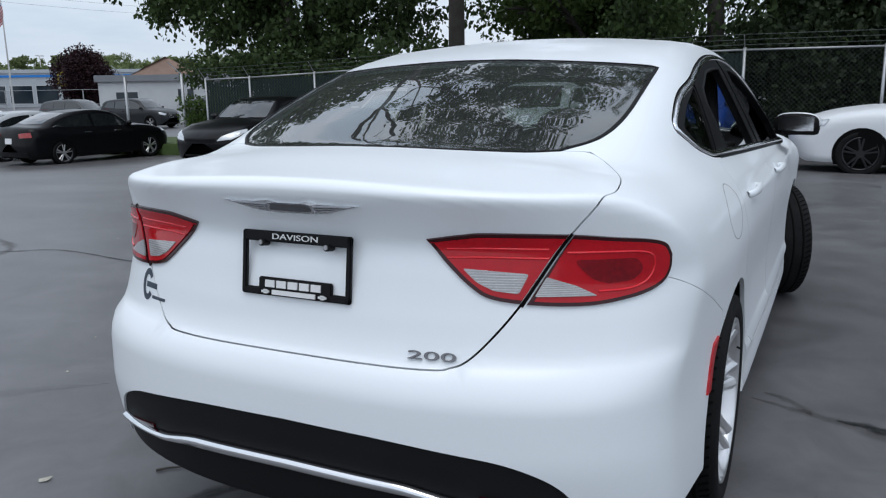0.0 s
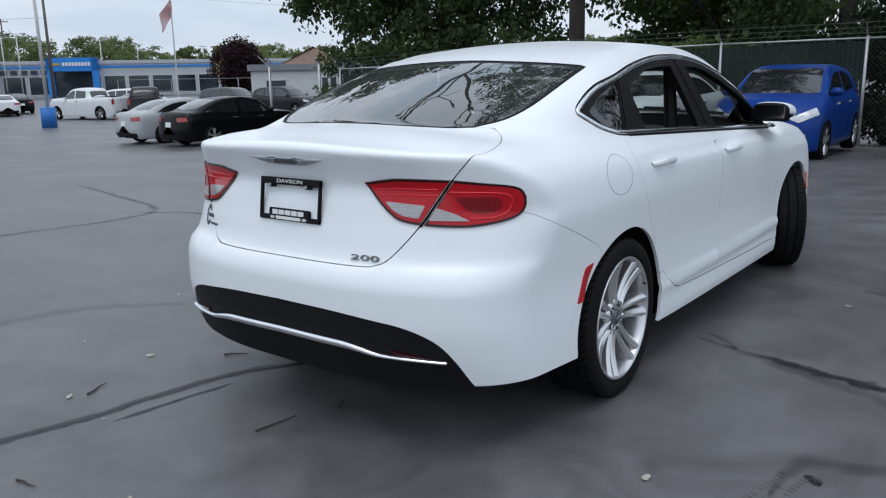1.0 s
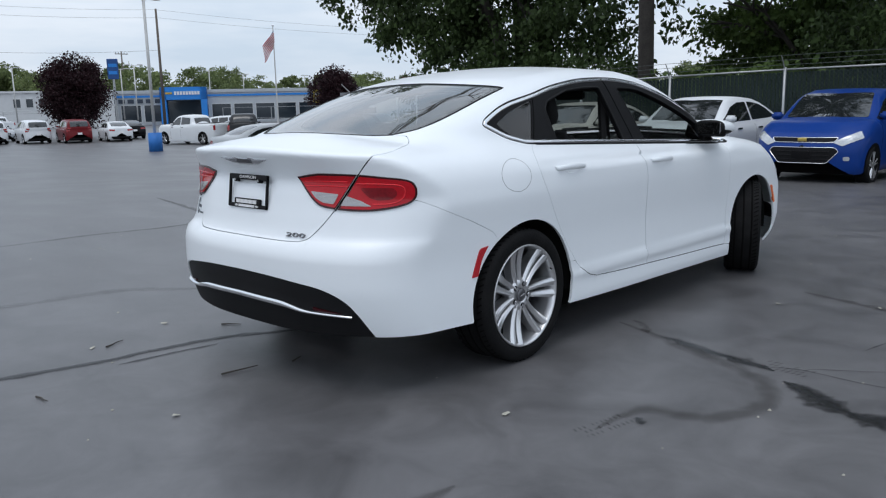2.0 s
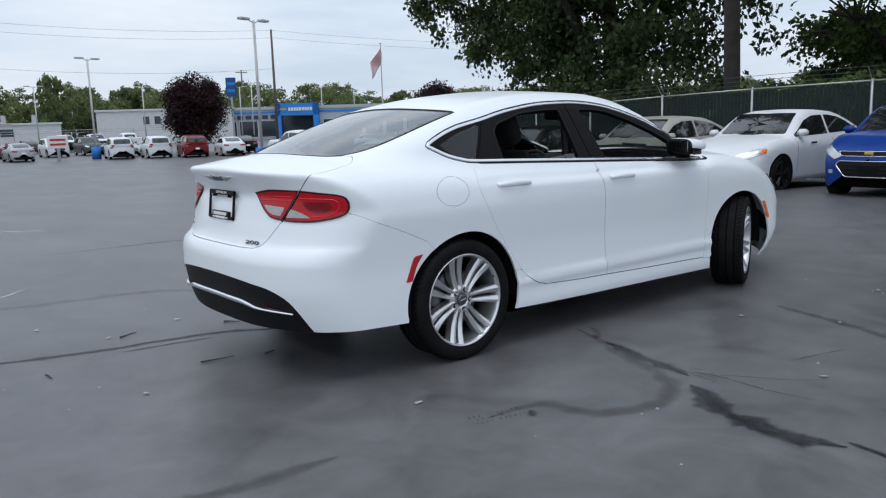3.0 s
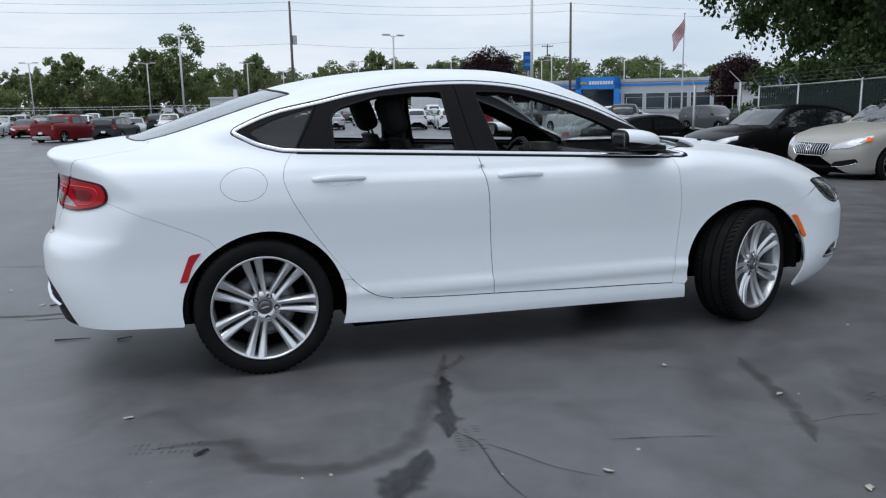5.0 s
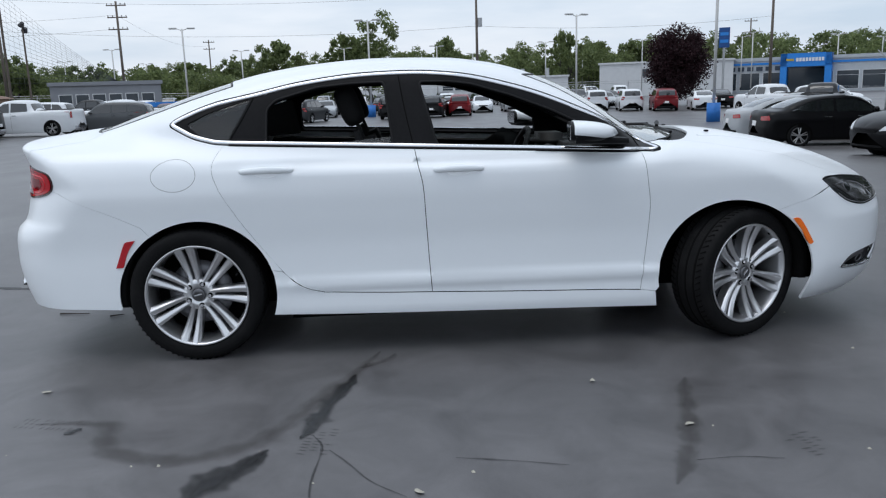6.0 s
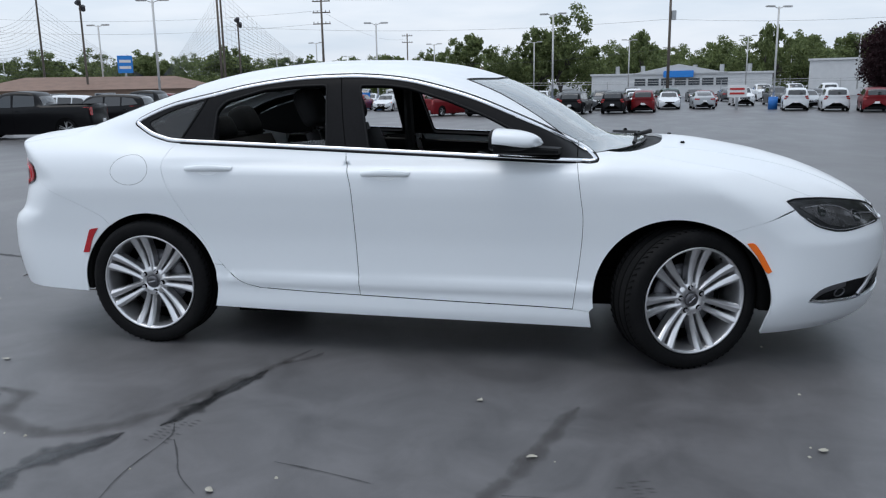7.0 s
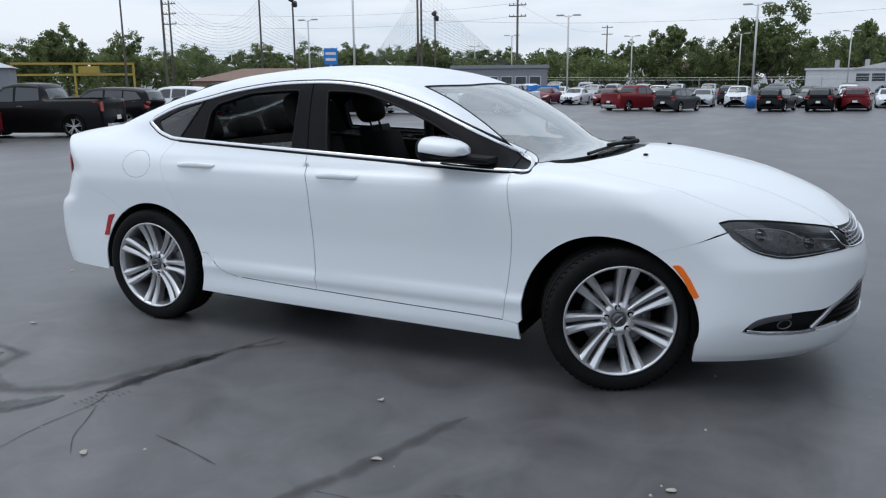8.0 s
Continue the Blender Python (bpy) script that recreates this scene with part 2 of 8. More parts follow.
def sedan_skin(x, y, z):
    """Below zero inside the white sedan's outer skin."""
    x = np.abs(x)
    e = np.clip((np.abs(y) - 0.85) / 0.30, 0, 1)
    side = x - PLAN(y) + INSET(z) * (1 - e) + INSET_END(z) * e
    top = z - TOP(y) + CAMBER(y) * (x / 0.85) ** 2
    k = np.clip((x - 0.40) / 0.35, 0, 1)
    k = k * k * (3 - 2 * k)
    rear = REAR(z) * (1 - k) + REAR_CALM(z) * k + TURN_IN(z) * (x / 0.80) ** 3.2 - y
    front = y - FRONT(z) + NOSE_IN(z) * (x / 0.80) ** 3.0
    body = smax(smax(smax(side, top, 0.09), rear, SOFT(z)), front, 0.14)
    roof = z - ROOF(y + BOW(y) * x * x) + 0.10 * x * x
    cab = smax(x - WAIST(y) + 0.44 * (z - 1.0) + 0.16 * (z - 1.0) ** 2, roof * 0.9, 0.09)
    cab = cab + 3 * np.maximum(0.97 - z, 0)
    return smin(body, cab, 0.06)


SKIN = [sedan_skin]


def surface(x, y, z):
    return SKIN[0](x, y, z)


def reach(o, d, far=1.6):
    """How far along the rays o + t d, which start inside, the skin lies."""
    o, d = np.atleast_2d(o).astype(float), np.atleast_2d(d).astype(float)
    lo, hi = np.zeros(len(o)), np.full(len(o), far)
    for _ in range(36):
        mid = (lo + hi) / 2
        p = o + d * mid[:, None]
        inside = surface(p[:, 0], p[:, 1], p[:, 2]) < 0
        lo, hi = np.where(inside, mid, lo), np.where(inside, hi, mid)
    return o + d * lo[:, None]


AX, RR = 1.25, 0.9   # the band round the car turns about (0, +-AX) with radius RR


def band(s, z, off=0.0):
    """Point of the skin at the way s round the car's right half (y along the side) and height z."""
    s, z = np.asarray(s, float), np.asarray(z, float) + 0 * np.asarray(s, float)
    yc = np.clip(s, -AX, AX)
    a = (s - yc) / RR
    d = np.stack([np.cos(a), np.sin(a), 0 * a], -1)
    p = reach(np.stack([0 * s, yc, z], -1), d, 2.0)
    return p + d * off


def band_of(p):
    """(s, z) of a point."""
    x, y, z = p
    if abs(y) <= AX:
        return y, z
    e = math.copysign(AX, y)
    return e + RR * math.atan2(y - e, abs(x)), z


def crown(x, y, off=0.0):
    """Topmost point of the skin above (x, y)."""
    x, y = np.asarray(x, float), np.asarray(y, float)
    lo, hi = np.full(x.shape, 0.6), np.full(x.shape, 2.2)
    found = np.zeros(x.shape, bool)
    for z in np.arange(2.2, 0.55, -0.02):
        now = ~found & (surface(x, y, np.full(x.shape, z)) < 0)
        lo, hi = np.where(now, z, lo), np.where(now, z + 0.02, hi)
        found |= now
    for _ in range(24):
        mid = (lo + hi) / 2
        ins = surface(x, y, mid) < 0
        lo, hi = np.where(ins, mid, lo), np.where(ins, hi, mid)
    return np.stack([x, y, lo + off], -1)


def normals(p):
    e = 0.004
    g = np.stack([surface(p[:, 0] + e, p[:, 1], p[:, 2]) - surface(p[:, 0] - e, p[:, 1], p[:, 2]),
                  surface(p[:, 0], p[:, 1] + e, p[:, 2]) - surface(p[:, 0], p[:, 1] - e, p[:, 2]),
                  surface(p[:, 0], p[:, 1], p[:, 2] + e) - surface(p[:, 0], p[:, 1], p[:, 2] - e)], -1)
    return g / np.maximum(np.linalg.norm(g, axis=1), 1e-9)[:, None]


# ---- building tools ----
from mathutils.geometry import delaunay_2d_cdt


def mesh_object(name, verts, faces, material, parent=None, smooth=True, label="", custom=None):
    me = bpy.data.meshes.new(name)
    me.from_pydata([tuple(map(float, v)) for v in verts], [], [tuple(int(i) for i in f) for f in faces])
    me.materials.append(material)
    if smooth:
        me.polygons.foreach_set("use_smooth", [True] * len(me.polygons))
    me.update()
    if custom is not None:
        me.normals_split_custom_set_from_vertices([tuple(map(float, v)) for v in custom])
    ob = new(name, me)
    if parent:
        ob.parent = parent
    return tagged(ob, label)


def part(name, bm, material, parent=None, label="", smooth=False, at=None):
    me = bpy.data.meshes.new(name)
    bm.to_mesh(me)
    bm.free()
    me.materials.append(material)
    if smooth:
        me.polygons.foreach_set("use_smooth", [True] * len(me.polygons))
    ob = new(name, me)
    if parent:
        ob.parent = parent
    if at is not None:
        ob.matrix_local = at
    return tagged(ob, label)


def base(name, m, label, category, group="", kind=""):
    ob = new(name)
    ob.empty_display_size = 0.2
    ob.matrix_world = m
    return tagged(ob, label, category, group, kind)


def box(bm, x0, x1, y0, y1, z0, z1, bevel=0.0, m=None):
    """Add a bevelled block to bm."""
    made = bmesh.ops.create_cube(bm, size=1, matrix=Matrix.LocRotScale(((x0 + x1) / 2, (y0 + y1) / 2, (z0 + z1) / 2), None, (x1 - x0, y1 - y0, z1 - z0)))
    vs = made["verts"]
    if bevel:
        es = list({e for v in vs for e in v.link_edges})
        r = bmesh.ops.bevel(bm, geom=es, offset=bevel, segments=2, affect="EDGES", clamp_overlap=True)
        vs = list({v for f in r["faces"] for v in f.verts} | {v for v in vs if v.is_valid})
    if m is not None:
        bmesh.ops.transform(bm, matrix=m, verts=vs)
    return vs


def boxm(x0, x1, y0, y1, z0, z1, bevel=0.0):
    bm = bmesh.new()
    box(bm, x0, x1, y0, y1, z0, z1, bevel)
    return bm


def tube(bm, a, b, r0, r1=None, n=10, caps=True):
    a, b = Vector(a), Vector(b)
    d = b - a
    m = Matrix.Translation((a + b) / 2) @ d.to_track_quat("Z", "Y").to_matrix().to_4x4()
    bmesh.ops.create_cone(bm, cap_ends=caps, segments=n, radius1=r0, radius2=r0 if r1 is None else r1, depth=d.length, matrix=m)


def lathe(profile, n=48, axis="x"):
    """A ring of revolution about x through (radius, x) profile points, closed in itself."""
    k = len(profile)
    verts, faces = [], []
    for i in range(n):
        a = 2 * math.pi * i / n
        for r, x in profile:
            verts.append((x, r * math.cos(a), r * math.sin(a)))
    for i in range(n):
        for j in range(k):
            faces.append((i * k + j, i * k + (j + 1) % k, ((i + 1) % n) * k + (j + 1) % k, ((i + 1) % n) * k + j))
    return verts, faces


def path(*segs, n=7):
    """Smooth 2D curves, one a segment, joined at sharp corners."""
    out = []
    for seg in segs:
        p = np.array(seg, float)
        if len(p) > 2:
            e = np.vstack([2 * p[0] - p[1], p, 2 * p[-1] - p[-2]])
            c = []
            for i in range(1, len(e) - 2):
                for t in np.linspace(0, 1, n, endpoint=False):
                    a, b, d, f = e[i - 1], e[i], e[i + 1], e[i + 2]
                    c.append(0.5 * (2 * b + (d - a) * t + (2 * a - 5 * b + 4 * d - f) * t * t + (3 * b - a - 3 * d + f) * t ** 3))
            p = np.vstack([c, p[-1:]])
        for q in p:
            if not out or np.linalg.norm(q - out[-1]) > 1e-5:
                out.append(q)
    return np.array(out)


def dense(p, step, closed=True):
    out = []
    for i in range(len(p) if closed else len(p) - 1):
        a, b = p[i], p[(i + 1) % len(p)]
        k = max(1, int(math.ceil(np.linalg.norm(b - a) / step)))
        out += [a + (b - a) * j / k for j in range(k)]
    if not closed:
        out.append(p[-1])
    return np.array(out)


def side(p):
    p = dense(np.array(p, float), 0.02, False)
    return band(p[:, 0], p[:, 1])


def plan(p):
    p = dense(np.array(p, float), 0.02, False)
    return crown(p[:, 0], p[:, 1])


def arch(cy, cz, r, a0, a1, k=26):
    a = np.radians(np.linspace(a0, a1, k))
    return [(cy + r * math.cos(t), cz + r * math.sin(t)) for t in a]


AXIS_Z, BARREL = 0.72, 0.85


def to_domain(kind, p):
    x, y, z = p[:, 0], p[:, 1], p[:, 2]
    if kind == "band":
        e = np.where(y > AX, AX, np.where(y < -AX, -AX, y))
        a = np.where(np.abs(y) <= AX, 0, np.arctan2(y - e, x))
        return np.stack([e + RR * a, z], -1)
    return np.stack([y, np.arctan2(z - AXIS_Z, x) * BARREL], -1)


def from_domain(kind, q):
    if kind == "band":
        return band(q[:, 0], q[:, 1])
    b = q[:, 1] / BARREL
    d = np.stack([np.cos(b), 0 * b, np.sin(b)], -1)
    return reach(np.stack([0 * b, q[:, 0], 0 * b + AXIS_Z], -1), d, 1.5)


def inside(poly, q):
    r = np.zeros(len(q), bool)
    for i in range(len(poly)):
        (x0, y0), (x1, y1) = poly[i - 1], poly[i]
        c = (y0 > q[:, 1]) != (y1 > q[:, 1])
        with np.errstate(divide="ignore", invalid="ignore"):
            r ^= c & (q[:, 0] < (x1 - x0) * (q[:, 1] - y0) / (y1 - y0) + x0)
    return r


def area(p):
    return 0.5 * np.sum(p[:, 0] * np.roll(p[:, 1], -1) - np.roll(p[:, 0], -1) * p[:, 1])


def inset(p, g):
    if not g:
        return p
    t = np.roll(p, -1, 0) - np.roll(p, 1, 0)
    t /= np.maximum(np.linalg.norm(t, axis=1), 1e-9)[:, None]
    nrm = np.stack([-t[:, 1], t[:, 0]], -1) * (1 if area(p) > 0 else -1)
    return p + nrm * g


def tidy(p, eps=1e-4):
    keep = [p[0]]
    for q in p[1:]:
        if np.linalg.norm(q - keep[-1]) > eps:
            keep.append(q)
    if np.linalg.norm(keep[0] - keep[-1]) < eps:
        keep.pop()
    return np.array(keep)


def panel(name, outline, kind, material, parent, grid=0.045, gap=0.0025, off=0.0, flange=0.014, mirror=False, holes=(), label=""):
    """A sheet cut out of the skin along an outline of points on it, with turned-in edges."""
    polys = [inset(tidy(to_domain(kind, tidy(np.array(outline)))), gap)]
    polys += [inset(tidy(to_domain(kind, tidy(np.array(h)))), -gap) for h in holes]
    pts = np.vstack(polys)
    edges, k = [], 0
    for p in polys:
        edges += [(k + i, k + (i + 1) % len(p)) for i in range(len(p))]
        k += len(p)
    lo, hi = polys[0].min(0), polys[0].max(0)
    gx, gy = np.arange(lo[0], hi[0], grid), np.arange(lo[1], hi[1], grid)
    g = np.array([(x + (grid / 2 if j % 2 else 0), y) for j, y in enumerate(gy) for x in gx])
    ok = inside(polys[0], g)
    for h in polys[1:]:
        ok &= ~inside(h, g)
    g = g[ok]
    if len(g):
        far = np.array([np.min(np.sum((pts - q) ** 2, 1)) for q in g]) > (0.42 * grid) ** 2
        g = g[far]
    allp = np.vstack([pts, g]) if len(g) else pts
    v, e, f, ov, oe, of = delaunay_2d_cdt([Vector(q) for q in allp], edges, [], 0, 1e-6)
    v = np.array([tuple(q) for q in v])
    f = np.array([t for t in f if len(t) == 3])
    c = v[f].mean(1)
    ok = inside(polys[0], c)
    for h in polys[1:]:
        ok &= ~inside(h, c)
    f = f[ok]
    p3 = from_domain(kind, v)
    nn = normals(p3)
    p3 = p3 + nn * off
    a, b, c = p3[f[:, 0]], p3[f[:, 1]], p3[f[:, 2]]
    turn = np.sum(np.cross(b - a, c - a) * nn[f[:, 0]], 1) < 0
    f[turn] = f[turn][:, ::-1]
    verts, norms, faces = list(p3), list(nn), [tuple(t) for t in f]
    if flange:
        count = {}
        for t in faces:
            for i in range(3):
                count[(t[i], t[(i + 1) % 3])] = 1
        rim = [ed for ed in count if (ed[1], ed[0]) not in count]
        for i, j in rim:
            w = np.cross(p3[j] - p3[i], nn[i])
            w /= max(np.linalg.norm(w), 1e-9)
            k = len(verts)
            verts += [p3[i], p3[j], p3[j] - nn[j] * flange, p3[i] - nn[i] * flange]
            norms += [w] * 4
            faces.append((k + 1, k, k + 3, k + 2))
    verts, norms = np.array(verts), np.array(norms)
    if mirror:
        verts = verts * (-1, 1, 1)
        norms = norms * (-1, 1, 1)
        faces = [t[::-1] for t in faces]
    return mesh_object(name, verts, faces, material, parent, True, label, norms)


def ribbon(name, line, width, height, material, parent, mirror=False, closed=False, label="", inward=None):
    """A bead of half-round section laid along a line of points on the skin."""
    p = np.array(line)
    wide = np.broadcast_to(width, len(p))
    nn = normals(p)
    t = (np.roll(p, -1, 0) - np.roll(p, 1, 0)) if closed else np.gradient(p, axis=0)
    t /= np.maximum(np.linalg.norm(t, axis=1), 1e-9)[:, None]
    w = np.cross(nn, t)
    prof = [(-0.5, -0.6), (-0.5, 0.3), (-0.28, 0.85), (0, 1), (0.28, 0.85), (0.5, 0.3), (0.5, -0.6)]
    verts, faces, m = [], [], len(prof)
    for i in range(len(p)):
        for a, b in prof:
            q = p[i] + w[i] * a * wide[i] + nn[i] * b * height
            verts.append(q * ((-1, 1, 1) if mirror else (1, 1, 1)))
    for i in range(len(p) if closed else len(p) - 1):
        j = (i + 1) % len(p)
        for k in range(m - 1):
            fc = (i * m + k, j * m + k, j * m + k + 1, i * m + k + 1)
            faces.append(fc[::-1] if mirror else fc)
    return mesh_object(name, verts, faces, material, parent, True, label)


def rounded(p, radius, k=5):
    """Round the corners of a closed 2D polygon."""
    p = np.array(p, float)
    out = []
    for i in range(len(p)):
        a, b, c = p[i - 1], p[i], p[(i + 1) % len(p)]
        r = min(radius, 0.45 * np.linalg.norm(a - b), 0.45 * np.linalg.norm(c - b))
        u, v = b + (a - b) / np.linalg.norm(a - b) * r, b + (c - b) / np.linalg.norm(c - b) * r
        for t in np.linspace(0, 1, k):
            out.append(u * (1 - t) ** 2 + 2 * b * t * (1 - t) + v * t * t)
    return np.array(out)


# ---- ground: level round the sedan, falling gently to the outer lot ----
FALL = curve([0, 5, 8, 12, 16, 20, 35, 60, 200], [0, 0, -0.07, -0.22, -0.44, -0.68, -0.95, -1.08, -1.1])


def ground_z(x, y):
    """Height of the lot, which falls less towards its side."""
    a = np.degrees(np.arctan2(y, x)) % 360
    k = np.clip((a - 186) / 24, 0, 1) * np.clip((350 - a) / 40, 0, 1)
    return FALL(np.hypot(x, y)) * (1 - 0.42 * k * k * (3 - 2 * k))


def asphalt_material():
    m = mat("sealed_asphalt", (0.100, 0.098, 0.102), 0.5, 0, 0.22, 0.35, 240, bump=0.10, spec=0.5)
    n, l = m.node_tree.nodes, m.node_tree.links
    b = n["Principled BSDF"]
    tc = n.new("ShaderNodeTexCoord")
    old = b.inputs["Base Color"].links[0].from_socket
    # worn, paler sweeps and darker drips
    sweep, ramp, mix = n.new("ShaderNodeTexNoise"), n.new("ShaderNodeMapRange"), n.new("ShaderNodeMix")
    mp = n.new("ShaderNodeMapping")
    mp.inputs["Scale"].default_value = (0.35, 1.0, 1.0)
    mp.inputs["Rotation"].default_value = (0, 0, 0.6)
    l.new(tc.outputs["Object"], mp.inputs[0]), l.new(mp.outputs[0], sweep.inputs["Vector"])
    sweep.inputs["Scale"].default_value, sweep.inputs["Detail"].default_value = 0.8, 7
    sweep.inputs["Roughness"].default_value = 0.6
    ramp.inputs["From Min"].default_value, ramp.inputs["From Max"].default_value, ramp.inputs["To Max"].default_value = 0.48, 0.80, 0.55
    l.new(sweep.outputs["Fac"], ramp.inputs["Value"])
    mix.data_type = "RGBA"
    mix.inputs[7].default_value = (0.140, 0.138, 0.141, 1)
    l.new(ramp.outputs[0], mix.inputs[0]), l.new(old, mix.inputs[6])
    # scuffed, mottled sealer
    mott, mr, mm = n.new("ShaderNodeTexNoise"), n.new("ShaderNodeMapRange"), n.new("ShaderNodeVectorMath")
    mott.inputs["Scale"].default_value, mott.inputs["Detail"].default_value = 2.6, 10
    mott.inputs["Roughness"].default_value, mott.inputs["Distortion"].default_value = 0.68, 0.6
    l.new(tc.outputs["Object"], mott.inputs["Vector"])
    mr.inputs["From Min"].default_value, mr.inputs["From Max"].default_value = 0.32, 0.68
    mr.inputs["To Min"].default_value, mr.inputs["To Max"].default_value = 0.70, 1.34
    l.new(mott.outputs["Fac"], mr.inputs["Value"])
    mm.operation = "SCALE"
    l.new(mix.outputs[2], mm.inputs[0]), l.new(mr.outputs[0], mm.inputs["Scale"])
    l.new(mm.outputs[0], b.inputs["Base Color"])
    rr = n.new("ShaderNodeMapRange")
    rr.inputs["To Min"].default_value, rr.inputs["To Max"].default_value = 0.32, 0.48
    both_n = n.new("ShaderNodeMath")
    both_n.operation = "MULTIPLY_ADD"
    both_n.inputs[1].default_value = 0.6
    l.new(mott.outputs["Fac"], both_n.inputs[0]), l.new(sweep.outputs["Fac"], both_n.inputs[2])
    rr.inputs["From Min"].default_value, rr.inputs["From Max"].default_value = 0.5, 1.1
    l.new(both_n.outputs[0], rr.inputs["Value"])
    l.new(rr.outputs[0], b.inputs["Roughness"])
    return m


ASPHALT = asphalt_material()
radii = np.concatenate([np.linspace(0, 24, 33)[1:], np.array([28, 33, 40, 50, 62, 80, 110, 160, 260, 420, 700, 1200, 2200])])
gv, gf, turns = [(0.0, 0.0, 0.0)], [], 96
for r in radii:
    for k in range(turns):
        a = 2 * math.pi * k / turns
        gv.append((r * math.cos(a), r * math.sin(a), float(ground_z(r * math.cos(a), r * math.sin(a)))))
for k in range(turns):
    gf.append((0, 1 + k, 1 + (k + 1) % turns))
for i in range(len(radii) - 1):
    for k in range(turns):
        a, b = 1 + i * turns + k, 1 + i * turns + (k + 1) % turns
        gf.append((a, a + turns, b + turns, b))
tagged(mesh_object("ground", gv, gf, ASPHALT), "dark grey sealed asphalt car lot", "ground", kind="structure")


# ---- the white sedan ----
sedan = base("sedan", Matrix(), "white four-door sedan with open side windows, parked on dark asphalt", "car")
REAR_MID, FRONT_MID = -AX - RR * math.pi / 2, AX + RR * math.pi / 2

BELT = [(-1.215, 1.060), (-0.90, 1.046), (-0.287, 1.018), (0.30, 0.990), (0.838, 0.963)]
REAR_CUT = [(-1.215, 1.060), (-1.254, 1.005), (-1.268, 0.948), (-1.252, 0.886), (-1.213, 0.804), (-1.117, 0.647), (-0.962, 0.440), (-0.905, 0.387), (-0.839, 0.347), (-0.76, 0.326)]
SILL = [(-0.76, 0.326), (-0.487, 0.313), (-0.225, 0.305), (0.211, 0.291), (0.623, 0.280), (0.827, 0.272)]
MID_CUT = [(-0.287, 1.018), (-0.273, 0.937), (-0.252, 0.832), (-0.242, 0.637), (-0.234, 0.468), (-0.225, 0.305)]
FRONT_CUT = [(0.838, 0.963), (0.846, 0.894), (0.856, 0.815), (0.869, 0.706), (0.863, 0.568), (0.844, 0.403), (0.827, 0.272)]


def between(line, a, b):
    """The stretch of a line from y = a to y = b."""
    p = path(line)
    q = [r for r in p if min(a, b) < r[0] < max(a, b)]
    f = lambda y: (y, float(np.interp(y, p[:, 0], p[:, 1])))
    q = [f(min(a, b))] + [tuple(r) for r in q] + [f(max(a, b))]
    return q if a < b else q[::-1]


def rev(p):
    return list(p)[::-1]


def ring(*segs):
    """A closed outline from (how, points) segments, each a smooth curve."""
    out = [side(path(p)) if how == "s" else plan(path(p)) for how, p in segs]
    return np.vstack(out)


REAR_HUB, FRONT_HUB = (-1.362, 0.338, 0.366), (1.296, 0.333, 0.377)
DLO_TOP = [(-1.540, 1.163), (-1.509, 1.190), (-1.378, 1.238), (-1.23, 1.274), (-1.063, 1.307), (-0.861, 1.350), (-0.602, 1.384), (-0.355, 1.394), (-0.181, 1.389), (0.007, 1.366), (0.203, 1.318), (0.36, 1.268), (0.52, 1.203), (0.673, 1.135), (0.84, 1.048), (0.918, 0.998), (0.936, 0.982)]
DLO_LOW = [(0.936, 0.982), (0.933, 0.972), (0.916, 0.9645), (0.838, 0.963), (0.30, 0.990), (-0.287, 1.018), (-0.90, 1.046), (-1.215, 1.060), (-1.301, 1.072), (-1.393, 1.094), (-1.473, 1.126), (-1.532, 1.152), (-1.540, 1.163)]

GLASS_R = [(0.60, -1.19), (0.605, -1.45), (0.60, -1.65), (0.57, -1.79), (0.50, -1.89)]
GLASS_B = [(0.50, -1.89), (0.40, -1.94), (0.22, -1.985), (0.0, -2.0)]
GLASS_T = [(0.0, -1.26), (0.30, -1.245), (0.60, -1.19)]
SCREEN_T = [(0.0, 0.42), (0.30, 0.395), (0.615, 0.285)]
SCREEN_R = [(0.615, 0.285), (0.65, 0.50), (0.685, 0.75), (0.71, 0.96)]
SCREEN_B = [(0.71, 0.96), (0.60, 1.06), (0.35, 1.16), (0.0, 1.20)]
LID_SIDE = [(0.50, -1.89), (0.575, -1.868), (0.635, -1.91), (0.69, -2.02), (0.705, -2.12), (0.69, -2.185)]
LID_CUT = [band_of(crown([0.69], [-2.185])[0]), (-2.147, 0.966), (-2.192, 0.886), (-2.228, 0.825), (-2.276, 0.756), (-2.315, 0.710), (-2.345, 0.693), (-2.40, 0.686), (REAR_MID, 0.685)]
HOOD_SIDE = [(0.70, 1.085), (0.76, 1.20), (0.825, 1.36), (0.815, 1.70), (0.765, 1.93)]


def lip(x, z):
    """How far forward the hood still stands as high as z at the place x."""
    ys = np.linspace(1.9, 2.4, 201)
    p = crown(0 * ys + x, ys)
    ok = ys[p[:, 2] > z]
    return float(ok.max()) if len(ok) else 1.9


HOOD_NOSE = [(0.765, 1.93)] + [(x, lip(x, z)) for x, z in ((0.68, 0.782), (0.58, 0.757), (0.46, 0.740), (0.30, 0.730), (0.15, 0.728), (0.0, 0.728))]
HOOD_BACK = [(0.70, 1.085), (0.60, 1.15), (0.35, 1.25), (0.0, 1.29)]


def both(*segs):
    """A closed outline over both halves from the right half's plan segments, in order from centre to centre."""
    half = [q for s in segs for q in dense(path(s), 0.02, False)]
    full = half + [(-x, y) for x, y in half[::-1]]
    full = np.array(full)
    return crown(full[:, 0], full[:, 1])


